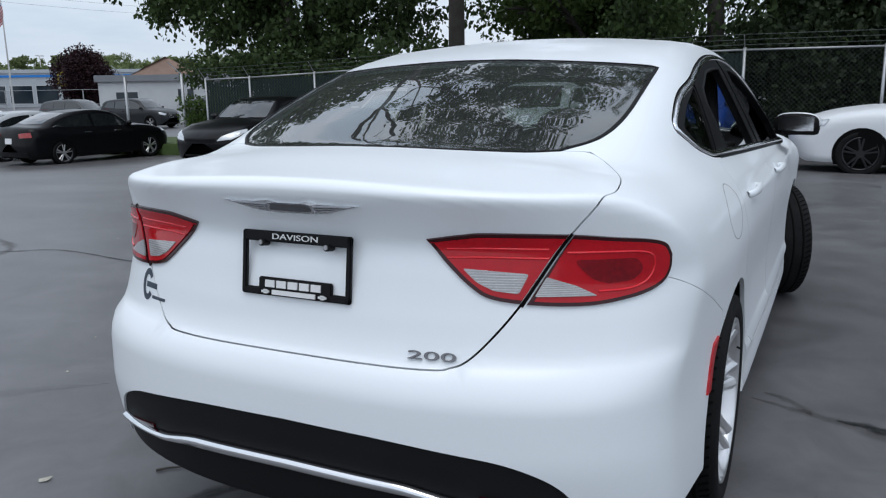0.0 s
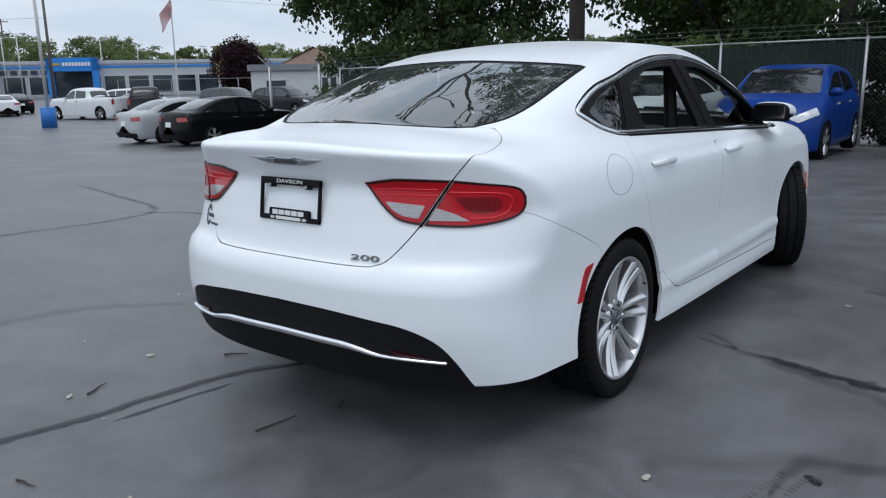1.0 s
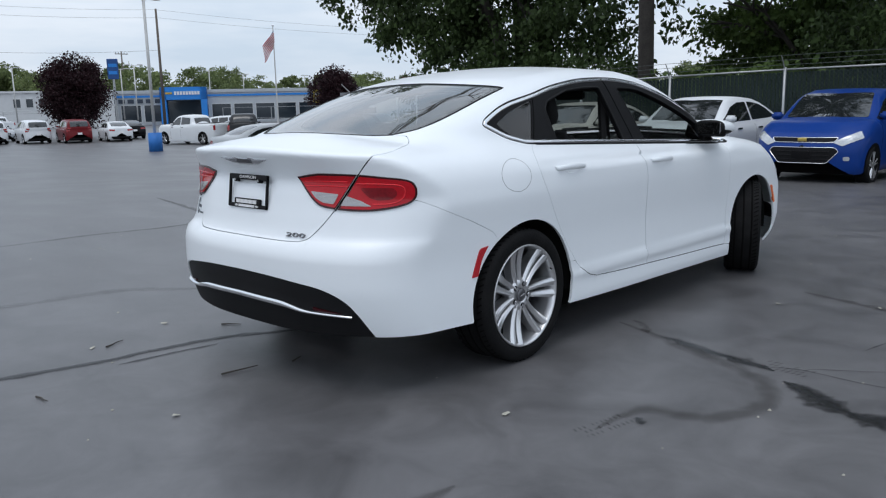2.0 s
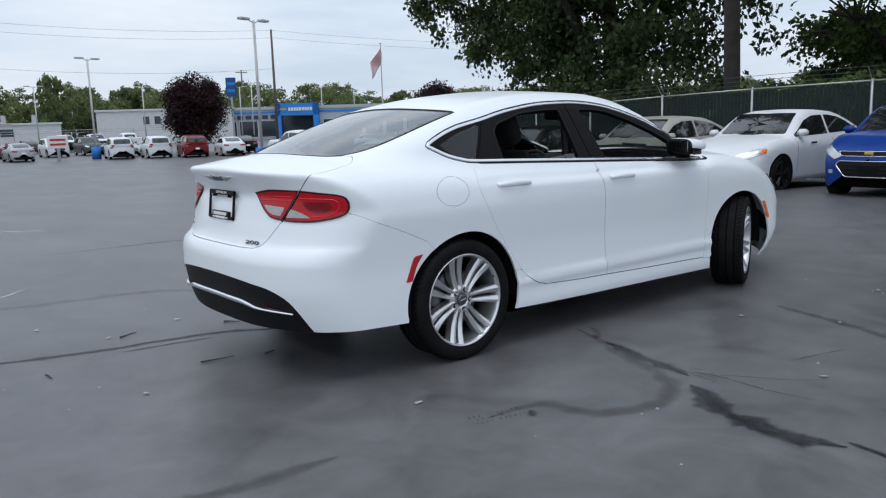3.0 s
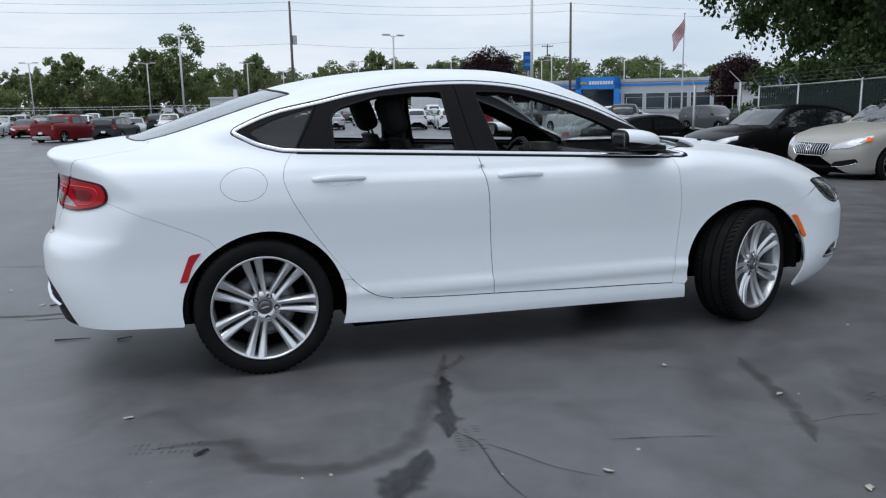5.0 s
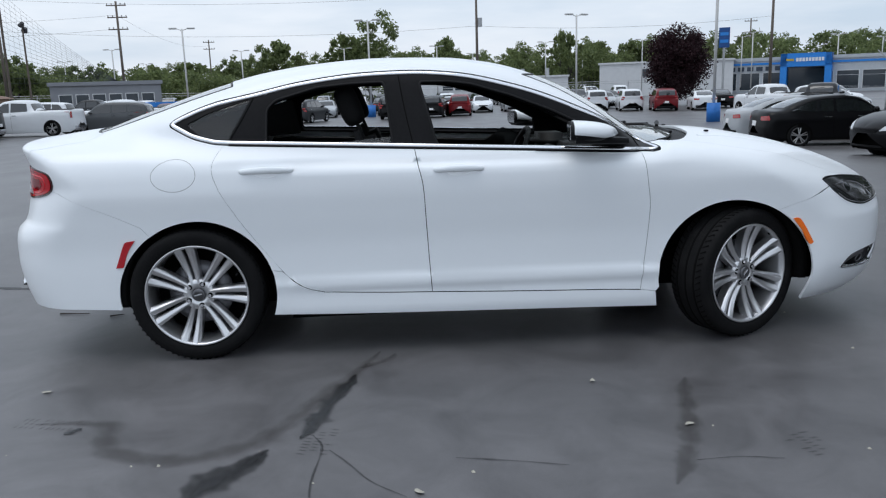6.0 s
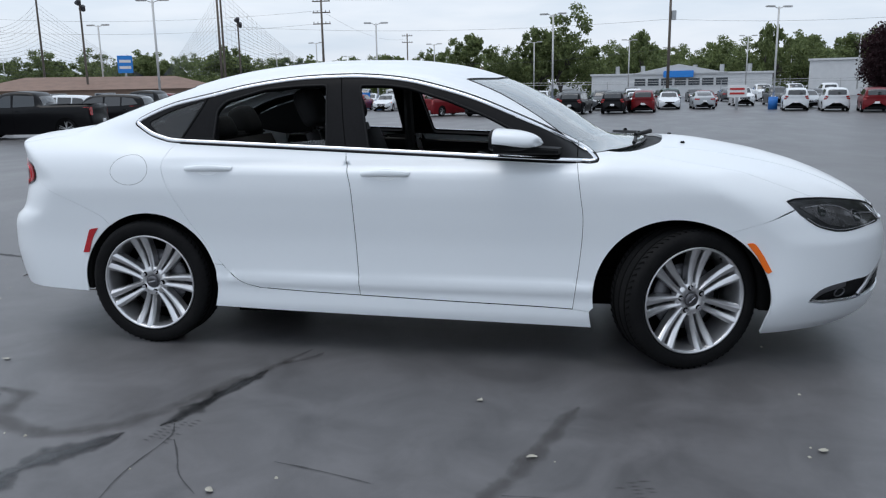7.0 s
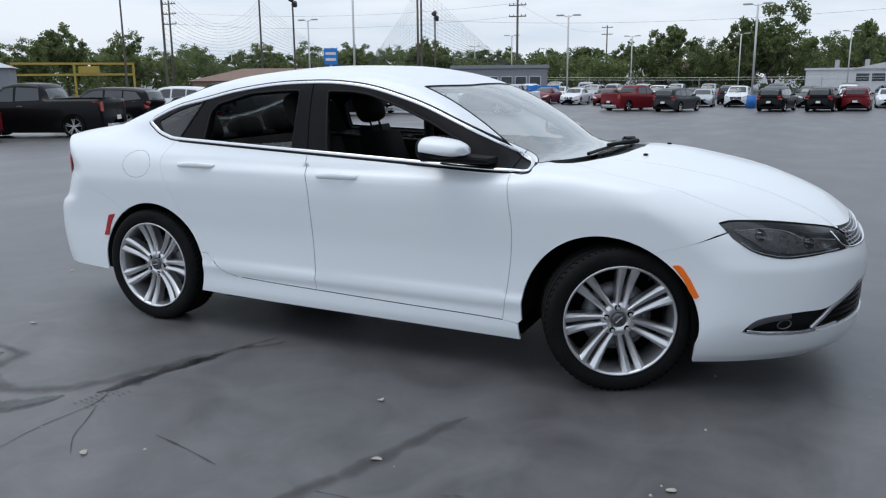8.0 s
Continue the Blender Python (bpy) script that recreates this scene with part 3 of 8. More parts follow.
roof = panel("roof", both([(0.0, 0.42), (0.30, 0.395), (0.615, 0.285)], [(0.615, 0.285), (0.60, 0.0), (0.585, -0.5), (0.60, -1.19)], rev(GLASS_T)), "barrel", WHITE, sedan, gap=0.0, flange=0.02)
panel("headliner", both([(0.0, 0.42), (0.30, 0.395), (0.615, 0.285)], [(0.615, 0.285), (0.60, 0.0), (0.585, -0.5), (0.60, -1.19)], rev(GLASS_T)), "barrel", LINER, sedan, gap=0.0, off=-0.035, flange=0.01, label="grey cloth headliner")
panel("windshield", both(SCREEN_T, SCREEN_R, SCREEN_B), "barrel", SCREEN, sedan, gap=0.004, off=-0.003, flange=0.0, label="clear laminated windshield").visible_shadow = False
panel("rear_window", both(GLASS_T, GLASS_R, GLASS_B), "barrel", REARGLASS, sedan, gap=0.003, off=-0.003, flange=0.0, label="tinted sloping rear window").visible_shadow = False
for nm, o in (("windshield_seal", np.vstack([plan(path(SCREEN_T)), plan(path(SCREEN_R)), plan(path(SCREEN_B))])), ("rear_window_seal", np.vstack([plan(path(GLASS_T)), plan(path(GLASS_R)), plan(path(GLASS_B))]))):
    full = np.vstack([o, o[::-1] * (-1, 1, 1)])
    ribbon(nm, tidy(full, 0.004), 0.012, 0.002, GLOSS_BLACK, sedan, closed=True)
panel("hood", both(rev(HOOD_BACK), HOOD_SIDE, HOOD_NOSE), "barrel", WHITE, sedan, gap=0.0005, grid=0.03)
panel("cowl", both(rev(SCREEN_B), [(0.71, 0.96), (0.73, 1.02), (0.70, 1.085)], HOOD_BACK), "barrel", PLASTIC, sedan, gap=0.0, off=-0.018, label="black plastic wiper cowl")
def domain_wrap(p, mid):
    """Band coordinates whose angle is carried past the centre line."""
    x, y = p[:, 0], p[:, 1]
    e = AX if mid > 0 else -AX
    a = np.arctan2(y - e, x)
    flat = np.abs(y) <= AX
    s = np.where(flat & (x > 0), y, e + RR * a)
    if mid > 0:
        s = np.where(flat & (x < 0), 2 * mid - y, s)
    else:
        s = np.where((~flat) & (a > 0), e + RR * (a - 2 * math.pi), s)
        s = np.where(flat & (x < 0), 2 * mid - y, s)
    return np.stack([s, p[:, 2]], -1)


_plain_domain = to_domain


def to_domain(kind, p):
    if kind == "rear":
        return domain_wrap(p, REAR_MID)
    if kind == "front":
        return domain_wrap(p, FRONT_MID)
    if kind == "lid":
        return np.stack([p[:, 0], p[:, 2] + (p[:, 1] + 1.7) * LID_UP], -1)
    if kind == "orb":
        q = p - ORB
        return 0.85 * np.stack([np.arctan2(q[:, 1], q[:, 0]), np.arctan2(q[:, 2], np.hypot(q[:, 0], q[:, 1]))], -1)
    return _plain_domain(kind, p)


_plain_from = from_domain


LID_UP, ORB = 0.70, np.array([0.15, -1.55, 0.72])


def from_domain(kind, q):
    if kind == "lid":
        d = np.array([0, -1, LID_UP]) / math.hypot(1, LID_UP)
        return reach(np.stack([q[:, 0], 0 * q[:, 0] - 1.7, q[:, 1]], -1), np.tile(d, (len(q), 1)), 1.6)
    if kind == "orb":
        a, e = q[:, 0] / 0.85, q[:, 1] / 0.85
        d = np.stack([np.cos(a) * np.cos(e), np.sin(a) * np.cos(e), np.sin(e)], -1)
        return reach(np.tile(ORB, (len(q), 1)), d, 1.6)
    return _plain_from("band" if kind in ("rear", "front") else kind, q)


def whole(right):
    """An outline on the right half, from centre line to centre line, closed by its mirror image."""
    return np.vstack([right, right[::-1] * (-1, 1, 1)])


lid = panel("trunk_lid", whole(np.vstack([plan(path(rev(GLASS_B))), plan(path(LID_SIDE)), side(path(LID_CUT))])), "lid", WHITE, sedan, grid=0.013, gap=0.003)

VAL_TOP = [(-2.092, 0.285), (-2.107, 0.314), (-2.144, 0.389), (-2.188, 0.450), (-2.257, 0.492), (-2.344, 0.511), (-2.48, 0.527), (REAR_MID, 0.532)]
VAL_LOW = [(-2.092, 0.285), (-2.20, 0.280), (-2.42, 0.272), (REAR_MID, 0.27)]
CORNER = [(-1.612, 0.680), (-1.80, 0.785), (-1.95, 0.865), (-2.08, 0.882), (-2.192, 0.886)]
rear_arch_low = arch(REAR_HUB[0], REAR_HUB[1], REAR_HUB[2], 189, 126)
bumper_right = np.vstack([side(path(rev(VAL_TOP))), side(path([(-2.092, 0.285), (-1.95, 0.280), (-1.728, 0.270)])), side(rear_arch_low), side(path(CORNER)), side(path(LID_CUT[2:]))])
panel("rear_bumper", whole(bumper_right), "rear", WHITE, sedan, grid=0.03, gap=0.0015, flange=0.006)
panel("rear_valance", whole(np.vstack([side(path(rev(VAL_LOW))), side(path(VAL_TOP))])), "rear", PLASTIC, sedan, grid=0.03, gap=0.0, off=-0.006, flange=0.02, label="textured black lower valance")
STRIP = [(-2.16, 0.380), (-2.22, 0.384), (-2.30, 0.387), (-2.345, 0.390), (-2.39, 0.400), (-2.44, 0.408), (-2.55, 0.412), (REAR_MID, 0.414)]
strip = dense(path(STRIP), 0.012, False)
strip = np.vstack([strip, strip[-2::-1] * (-1, 1) + (2 * REAR_MID, 0)])
strip_wide = 0.012 + 0.015 * np.clip((0.36 - np.abs(strip[:, 0] - REAR_MID)) / 0.14, 0, 1)
ribbon("chrome_strip", band(strip[:, 0], strip[:, 1], 0.004), strip_wide, 0.011, CHROME, sedan, label="bright chrome strip along the valance")


def sheet(name, outline, kind, material, parent, mirror=False, **k):
    return panel(name, outline, kind, material, parent, mirror=mirror, **k)


for mirror in (False, True):
    seam0 = band([-1.80], [0.785])[0]
    seam1 = crown([0.575], [seam0[1]])[0]
    beta = np.linspace(math.atan2(seam1[2] - AXIS_Z, seam1[0]), math.atan2(seam0[2] - AXIS_Z, seam0[0]), 30)
    seam = from_domain("barrel", np.stack([0 * beta + seam0[1], beta * BARREL], -1))
    quarter = sheet("quarter_panel", np.vstack([ring(
        ("s", rev(REAR_CUT[:7])), ("s", DLO_LOW[7:]),
        ("s", DLO_TOP), ("p", [(0.83, 0.945), (0.775, 0.99), (0.71, 0.96)]), ("p", rev(SCREEN_R)),
        ("p", [(0.615, 0.285), (0.60, 0.0), (0.585, -0.5), (0.60, -1.19)]), ("p", GLASS_R), ("p", [LID_SIDE[0], (0.575, seam0[1])])), seam,
        ring(("s", [(-1.80, 0.785), (-1.70, 0.730), (-1.612, 0.680)]), ("s", arch(*REAR_HUB, 126, 17)))]), "barrel", WHITE, sedan, mirror, grid=0.025, gap=0.0)
    sheet("rear_corner", np.vstack([seam[::-1], ring(("p", [(0.575, seam0[1]), *LID_SIDE[2:]]), ("s", LID_CUT[:3]), ("s", rev(CORNER)[:-1]))]), "orb", WHITE, quarter, mirror, grid=0.02, gap=0.0)
    sheet("rocker_panel", ring(("s", arch(*REAR_HUB, 17, -18, 8)), ("s", [(-1.015, 0.218), (-0.5, 0.205), (0.3, 0.192), (0.915, 0.180)]), ("s", [(0.915, 0.180), (0.905, 0.262)]),
                               ("s", [(0.905, 0.262), *rev(SILL)]), ("s", rev(REAR_CUT[6:]))), "barrel", WHITE, sedan, mirror, gap=0.002, grid=0.024)
    fender_arch = arch(*FRONT_HUB, 58, 188, 30)
    sheet("front_fender", ring(("s", [(0.905, 0.262), (0.827, 0.272)]), ("s", rev(FRONT_CUT)), ("s", rev(DLO_LOW[:4])), ("p", [(0.83, 0.945), (0.775, 0.99), (0.71, 0.96)]),
                               ("p", [(0.71, 0.96), (0.73, 1.02), (0.70, 1.085)]), ("p", HOOD_SIDE), ("s", [(1.914, 0.792), (1.82, 0.775), (1.718, 0.741)]),
                               ("s", [(1.718, 0.741), (1.63, 0.70), (1.508, 0.655)]), ("s", fender_arch)), "barrel", WHITE, sedan, mirror, gap=0.0006, grid=0.024)
    rd = sheet("rear_door", ring(("s", between(BELT, -1.215, -0.287)), ("s", MID_CUT), ("s", between(SILL, -0.225, -0.76)), ("s", rev(REAR_CUT))), "barrel", WHITE, sedan, mirror, gap=0.0019, grid=0.024)
    fd = sheet("front_door", ring(("s", between(BELT, -0.287, 0.838)), ("s", FRONT_CUT), ("s", between(SILL, 0.827, -0.225)), ("s", rev(MID_CUT))), "barrel", WHITE, sedan, mirror, gap=0.0019, grid=0.024)
    sheet("lining", ring(("s", between(BELT, -1.20, -0.30)), ("s", MID_CUT), ("s", between(SILL, -0.225, -0.76)), ("s", rev(REAR_CUT))), "barrel", TRIM_IN, rd, mirror, gap=0.02, off=-0.055, label="dark door lining")
    sheet("lining", ring(("s", between(BELT, -0.265, 0.838)), ("s", FRONT_CUT), ("s", between(SILL, 0.827, -0.225)), ("s", rev(MID_CUT))), "barrel", TRIM_IN, fd, mirror, gap=0.02, off=-0.055, label="dark door lining")
    # window surround with three openings, chrome bead, quarter glass
    q_hole = rounded([(-1.435, 1.163), (-1.30, 1.215), (-1.089, 1.274), (-1.205, 1.072), (-1.34, 1.103)], 0.02)
    r_hole = rounded([(-1.008, 1.222), (-0.965, 1.266), (-0.756, 1.323), (-0.58, 1.337), (-0.425, 1.340), (-0.391, 1.036), (-1.008, 1.063)], 0.022)
    f_hole = rounded([(-0.250, 1.336), (-0.10, 1.333), (0.008, 1.318), (0.203, 1.258), (0.40, 1.180), (0.585, 1.088), (0.600, 0.993), (-0.172, 1.026)], 0.022)
    rounds = [side(dense(h, 0.02)) for h in (q_hole, r_hole, f_hole)]
    dlo = ring(("s", DLO_TOP), ("s", DLO_LOW))
    sheet("window_surround", dlo, "barrel", GLOSS_BLACK, sedan, mirror, gap=0.002, off=-0.002, flange=0.03, holes=rounds, grid=0.03, label="gloss black window surround and pillars")
    flat_dlo = dense(tidy(np.vstack([path(DLO_TOP), path(DLO_LOW)])), 0.012)
    bead = inset(flat_dlo, 0.0125)
    far_in = np.array([np.min(np.linalg.norm(flat_dlo - q, axis=1)) for q in bead]) > 0.0105
    bead = bead[far_in & inside(flat_dlo, bead)]
    ribbon("window_trim", tidy(band(bead[:, 0], bead[:, 1]), 0.010), 0.021, 0.006, CHROME, sedan, mirror, True, "slim chrome window trim")
    ribbon("trim_gap", tidy(dlo, 0.012), 0.0045, 0.0008, DARK, sedan, mirror, True)
    for cut in ([(-1.061, 1.303), (-1.12, 1.19), (-1.195, 1.066)], [(-0.355, 1.392), (-0.325, 1.198), (-0.289, 1.022)], [(0.838, 1.048), (0.836, 0.966)]):
        q = dense(path(cut), 0.02, False)
        ribbon("pillar_gap", band(q[:, 0], q[:, 1], -0.001), 0.004, 0.0022, DARK, sedan, mirror)
    # rubber lip round the two door openings
    for hole in (r_hole, f_hole):
        lip_line = dense(hole, 0.02)
        ribbon("window_rubber", band(lip_line[:, 0], lip_line[:, 1], -0.004), 0.011, 0.004, PLASTIC, sedan, mirror, True)
    inner_trim = rounded([(-1.52, 1.155), (-1.30, 1.235), (-1.05, 1.300), (-1.015, 1.06), (-1.22, 1.055), (-1.40, 1.085)], 0.02)
    sheet("rear_pillar_trim", side(dense(inner_trim, 0.02)), "barrel", TRIM_IN, sedan, mirror, gap=0.0, off=-0.075, flange=0.0, grid=0.04, label="dark lining behind the rear window")
    sheet("quarter_glass", side(dense(q_hole, 0.02)), "barrel", TINTED, sedan, mirror, gap=-0.004, off=-0.006, flange=0.0, label="small tinted quarter window").visible_shadow = False
    low = rounded([(-0.90, 1.058), (-0.60, 1.066), (-0.389, 1.083), (-0.389, 1.028), (-0.95, 1.056)], 0.006)
    if not mirror:
        sheet("lowered_glass", side(dense(low, 0.02)), "barrel", CLEAR, rd, mirror, gap=0.0, off=-0.016, flange=0.0, label="door glass rolled nearly down").visible_shadow = False
    ribbon("weatherstrip", side(between(BELT, -1.19, 0.83)), 0.012, 0.004, GLOSS_BLACK, sedan, mirror)
    # handles with their recesses
    for own, y0, y1, z in ((rd, -1.135, -0.875, 0.934), (fd, -0.200, 0.045, 0.913)):
        bar = np.linspace(0, 1, 13)
        p = band(y0 + (y1 - y0) * bar, z + 0.006 * np.sin(bar * math.pi))
        lift = np.sin(np.clip(bar * 1.04 - 0.02, 0, 1) * math.pi) ** 0.45 * 0.030
        verts, faces, n8 = [], [], 8
        for i in range(13):
            h = 0.011 + 0.006 * math.sin(bar[i] * math.pi)
            for k in range(n8):
                a = 2 * math.pi * k / n8
                v = p[i] + np.array([lift[i] - 0.004 + 0.009 * math.cos(a), 0, h * math.sin(a)])
                verts.append(v * ((-1, 1, 1) if mirror else (1, 1, 1)))
        for i in range(12):
            for k in range(n8):
                fc = (i * n8 + k, (i + 1) * n8 + k, (i + 1) * n8 + (k + 1) % n8, i * n8 + (k + 1) % n8)
                faces.append(fc if mirror else fc[::-1])
        mesh_object("handle", verts, faces, WHITE, own)
        cup = [((y0 + y1) / 2 + 0.062 * math.cos(a), z - 0.004 + 0.028 * math.sin(a)) for a in np.linspace(0, 2 * math.pi, 24, endpoint=False)]
        ribbon("handle_cup_edge", band(*np.array(cup).T, off=-0.001), 0.008, 0.0012, WHITE, own, mirror, True)
    if not mirror:
        fuel = [(-1.447 + 0.103 * math.cos(a), 0.927 + 0.076 * math.sin(a)) for a in np.linspace(0, 2 * math.pi, 48, endpoint=False)]
        line = band(*np.array(fuel).T)
        ribbon("fuel_door_gap", line, 0.0016, 0.0002, PLASTIC, sedan, False, True, "thin joint round the fuel door")
    # tail lamp: lens on the body and lens on the lid
    LAMP_TOP = [(-2.392, 0.966), (-2.327, 0.979), (-2.277, 0.984), (-2.148, 0.981), (-2.06, 0.970), (-1.995, 0.960), (-1.962, 0.946), (-1.947, 0.919)]
    LAMP_LOW = [(-1.947, 0.919), (-1.948, 0.885), (-1.965, 0.857), (-2.007, 0.838), (-2.082, 0.824), (-2.145, 0.822), (-2.221, 0.828), (-2.278, 0.839), (-2.311, 0.862), (-2.357, 0.914), (-2.392, 0.966)]
    cut_at = lambda z: -2.143 - (0.975 - z) * 0.55
    out_t, low_t = dense(path(LAMP_TOP), 0.003, False), dense(path(LAMP_LOW), 0.003, False)
    outer = [q for q in out_t if q[0] > cut_at(q[1]) + 0.004] + [q for q in low_t if q[0] > cut_at(q[1]) + 0.004]
    inner = [q for q in out_t if q[0] < cut_at(q[1]) - 0.004] + []
    inner = [q for q in low_t if q[0] < cut_at(q[1]) - 0.004] + inner
    lamp = np.vstack([out_t, low_t[1:-1]])
    lens_line = inset(lamp, 0.009)
    lens_line = lens_line[inside(lamp, lens_line)]
    cuts = np.array([cut_at(q[1]) for q in lens_line])
    on_body = np.where(lens_line[:, 0] > cuts + 0.005)[0]
    on_lid = np.concatenate([np.arange(on_body[-1] + 1, len(lens_line)), np.arange(on_body[0])])
    on_lid = on_lid[lens_line[on_lid, 0] < cuts[on_lid] - 0.005]
    for nm, poly, own, lens_poly in (("tail_lamp", outer, sedan, lens_line[on_body]), ("lid_lamp", inner, lid, lens_line[on_lid])):
        poly = np.array(poly)
        lens = sheet(nm, side(dense(poly, 0.015)), "band", RED_DEEP, own, mirror, gap=0.001, off=0.006, flange=0.012, grid=0.025, label="red tail lamp with a clear reversing lens")
        sheet("lens", side(dense(lens_poly[::4], 0.012)), "band", RED_LENS, lens, mirror, gap=0.0, off=0.0085, flange=0.003, grid=0.025)
        if nm == "tail_lamp":
            clear = rounded([(-2.183, 0.888), (-2.135, 0.868), (-2.098, 0.843), (-2.204, 0.845)], 0.004)
            glow = [(-2.148, 0.940), (-2.06, 0.938), (-2.002, 0.930), (-1.988, 0.905), (-2.000, 0.872), (-2.035, 0.854), (-2.095, 0.852)]
            well = rounded([(-2.138, 0.924), (-2.024, 0.922), (-2.010, 0.896), (-2.030, 0.872), (-2.080, 0.868), (-2.108, 0.882)], 0.014)
            sheet("lamp_well", side(dense(well, 0.012)), "band", RED_WELL, lens, mirror, gap=0.0, off=0.0100, flange=0.002, grid=0.02)
        else:
            clear = rounded([(-2.325, 0.902), (-2.212, 0.894), (-2.230, 0.851), (-2.271, 0.857), (-2.300, 0.874)], 0.006)
            glow = [(-2.352, 0.945), (-2.28, 0.948), (-2.178, 0.948)]
        sheet("reversing_lens", side(dense(clear, 0.012)), "band", CLEAR_LENS, lens, mirror, gap=0.0, off=0.0105, flange=0.003, grid=0.02)
        for k in range(9):
            z0 = clear[:, 1].min() + (k + 0.5) / 9 * np.ptp(clear[:, 1])
            rib = np.array([(u, z0) for u in np.linspace(clear[:, 0].min(), clear[:, 0].max(), 30)])
            rib = rib[inside(clear, rib)]
            if len(rib) > 3:
                ribbon("lens_rib", band(rib[:, 0], rib[:, 1]), 0.0018, 0.0120, SILVER_PL, lens, mirror)
        for dz in (0.0, -0.021) if nm == "lid_lamp" else (0.0,):
            ribbon("light_guide", side(path(glow) + np.array([0, dz])), 0.008, 0.0115, RED_BRIGHT, lens, mirror)
    # added dark ribbon over the lid gap, standing in for its shade
    gap_line = np.array([(cut_at(z), z) for z in np.linspace(0.824, 0.982, 16)])
    ribbon("lid_gap_seal", band(gap_line[:, 0], gap_line[:, 1], 0.0), 0.007, 0.006, DARK, sedan, mirror)
    # near-black filler strips put the shade of the door gaps into colour
    for cut in (SILL, REAR_CUT, MID_CUT, FRONT_CUT):
        q = dense(path(cut), 0.02, False)[2:]
        ribbon("door_seal", band(q[:, 0], q[:, 1], -0.004), 0.007, 0.001, DARK, sedan, mirror)
    # side markers
    for nm, mt, quad, lab in (("rear_marker", RED_REFL, [(-1.732, 0.484), (-1.695, 0.595), (-1.680, 0.613), (-1.645, 0.619), (-1.680, 0.560), (-1.703, 0.486)], "red side marker"),
                              ("front_marker", ORANGE, [(1.572, 0.606), (1.602, 0.604), (1.636, 0.550), (1.668, 0.478), (1.648, 0.474), (1.612, 0.548)], "amber side marker")):
        sheet(nm, side(dense(np.vstack([path(quad[:3]), path(quad[3:])]), 0.012)), "band", mt, sedan, mirror, gap=0.0, off=0.006, flange=0.012, grid=0.02, label=lab)
    # headlamp
    HL_LOW = [(2.285, 0.700), (2.24, 0.661), (2.209, 0.652), (2.117, 0.650), (2.04, 0.644), (1.952, 0.642), (1.893, 0.654), (1.836, 0.678), (1.780, 0.725), (1.730, 0.790)]
    HL_TOP = [(1.730, 0.790), (1.774, 0.799), (1.85, 0.797), (1.939, 0.790), (2.088, 0.769), (2.228, 0.741), (2.285, 0.700)]
    hp = np.vstack([path(HL_TOP), path(HL_LOW)])
    hl = sheet("headlamp", side(dense(tidy(hp), 0.015)), "band", HEADLAMP, sedan, mirror, gap=0.001, off=0.003, flange=0.012, grid=0.025, label="smoked headlamp with a projector lens")
    bowl = rounded([(1.775, 0.762), (1.90, 0.764), (2.00, 0.745), (2.04, 0.722), (2.17, 0.703), (2.20, 0.682), (2.10, 0.664), (1.97, 0.660), (1.89, 0.678)], 0.014)
    sheet("lamp_bowl", side(dense(bowl, 0.012)), "band", LAMP_GREY, hl, mirror, gap=0.0, off=0.006, flange=0.003, grid=0.02)
    ribbon("lamp_contour", side(path([(1.80, 0.757), (1.90, 0.760), (1.985, 0.745), (2.035, 0.716), (2.10, 0.707), (2.19, 0.695)])), 0.004, 0.009, SILVER_PL, hl, mirror)
    for s0, z0, r, mt in ((1.875, 0.736, 0.019, CAR_GLASS), (2.055, 0.698, 0.021, CAR_GLASS)):
        disc = [(s0 + r * math.cos(a), z0 + r * 1.1 * math.sin(a)) for a in np.linspace(0, 2 * math.pi, 20, endpoint=False)]
        panel("projector", band(*np.array(disc).T), "band", mt, hl, gap=0.0, off=0.009, flange=0.004, mirror=mirror, grid=0.02)
        ring_pts = band(*np.array([(s0 + (r + 0.005) * math.cos(a), z0 + (r + 0.005) * math.sin(a)) for a in np.linspace(0, 2 * math.pi, 24, endpoint=False)]).T)
        # chrome sliver laid on the lens as a ready-made highlight
        ribbon("projector_glint", band(np.linspace(s0 - 0.012, s0 + 0.004, 6), np.full(6, z0 + 0.010)), 0.006, 0.0125, CHROME, hl, mirror)
        ribbon("projector_ring", ring_pts, 0.003, 0.010, LAMP_GREY, hl, mirror, True)
    ribbon("light_strip", side(path([(1.800, 0.714), (1.845, 0.680), (1.898, 0.661), (1.955, 0.650), (2.04, 0.652), (2.19, 0.660)])), 0.004, 0.007, SILVER_PL, hl, mirror)
    ribbon("brow", side(path([(1.735, 0.789), (1.78, 0.796), (1.85, 0.794), (1.939, 0.787), (2.088, 0.766), (2.228, 0.738), (2.28, 0.706)])), 0.010, 0.007, GLOSS_BLACK, hl, mirror)

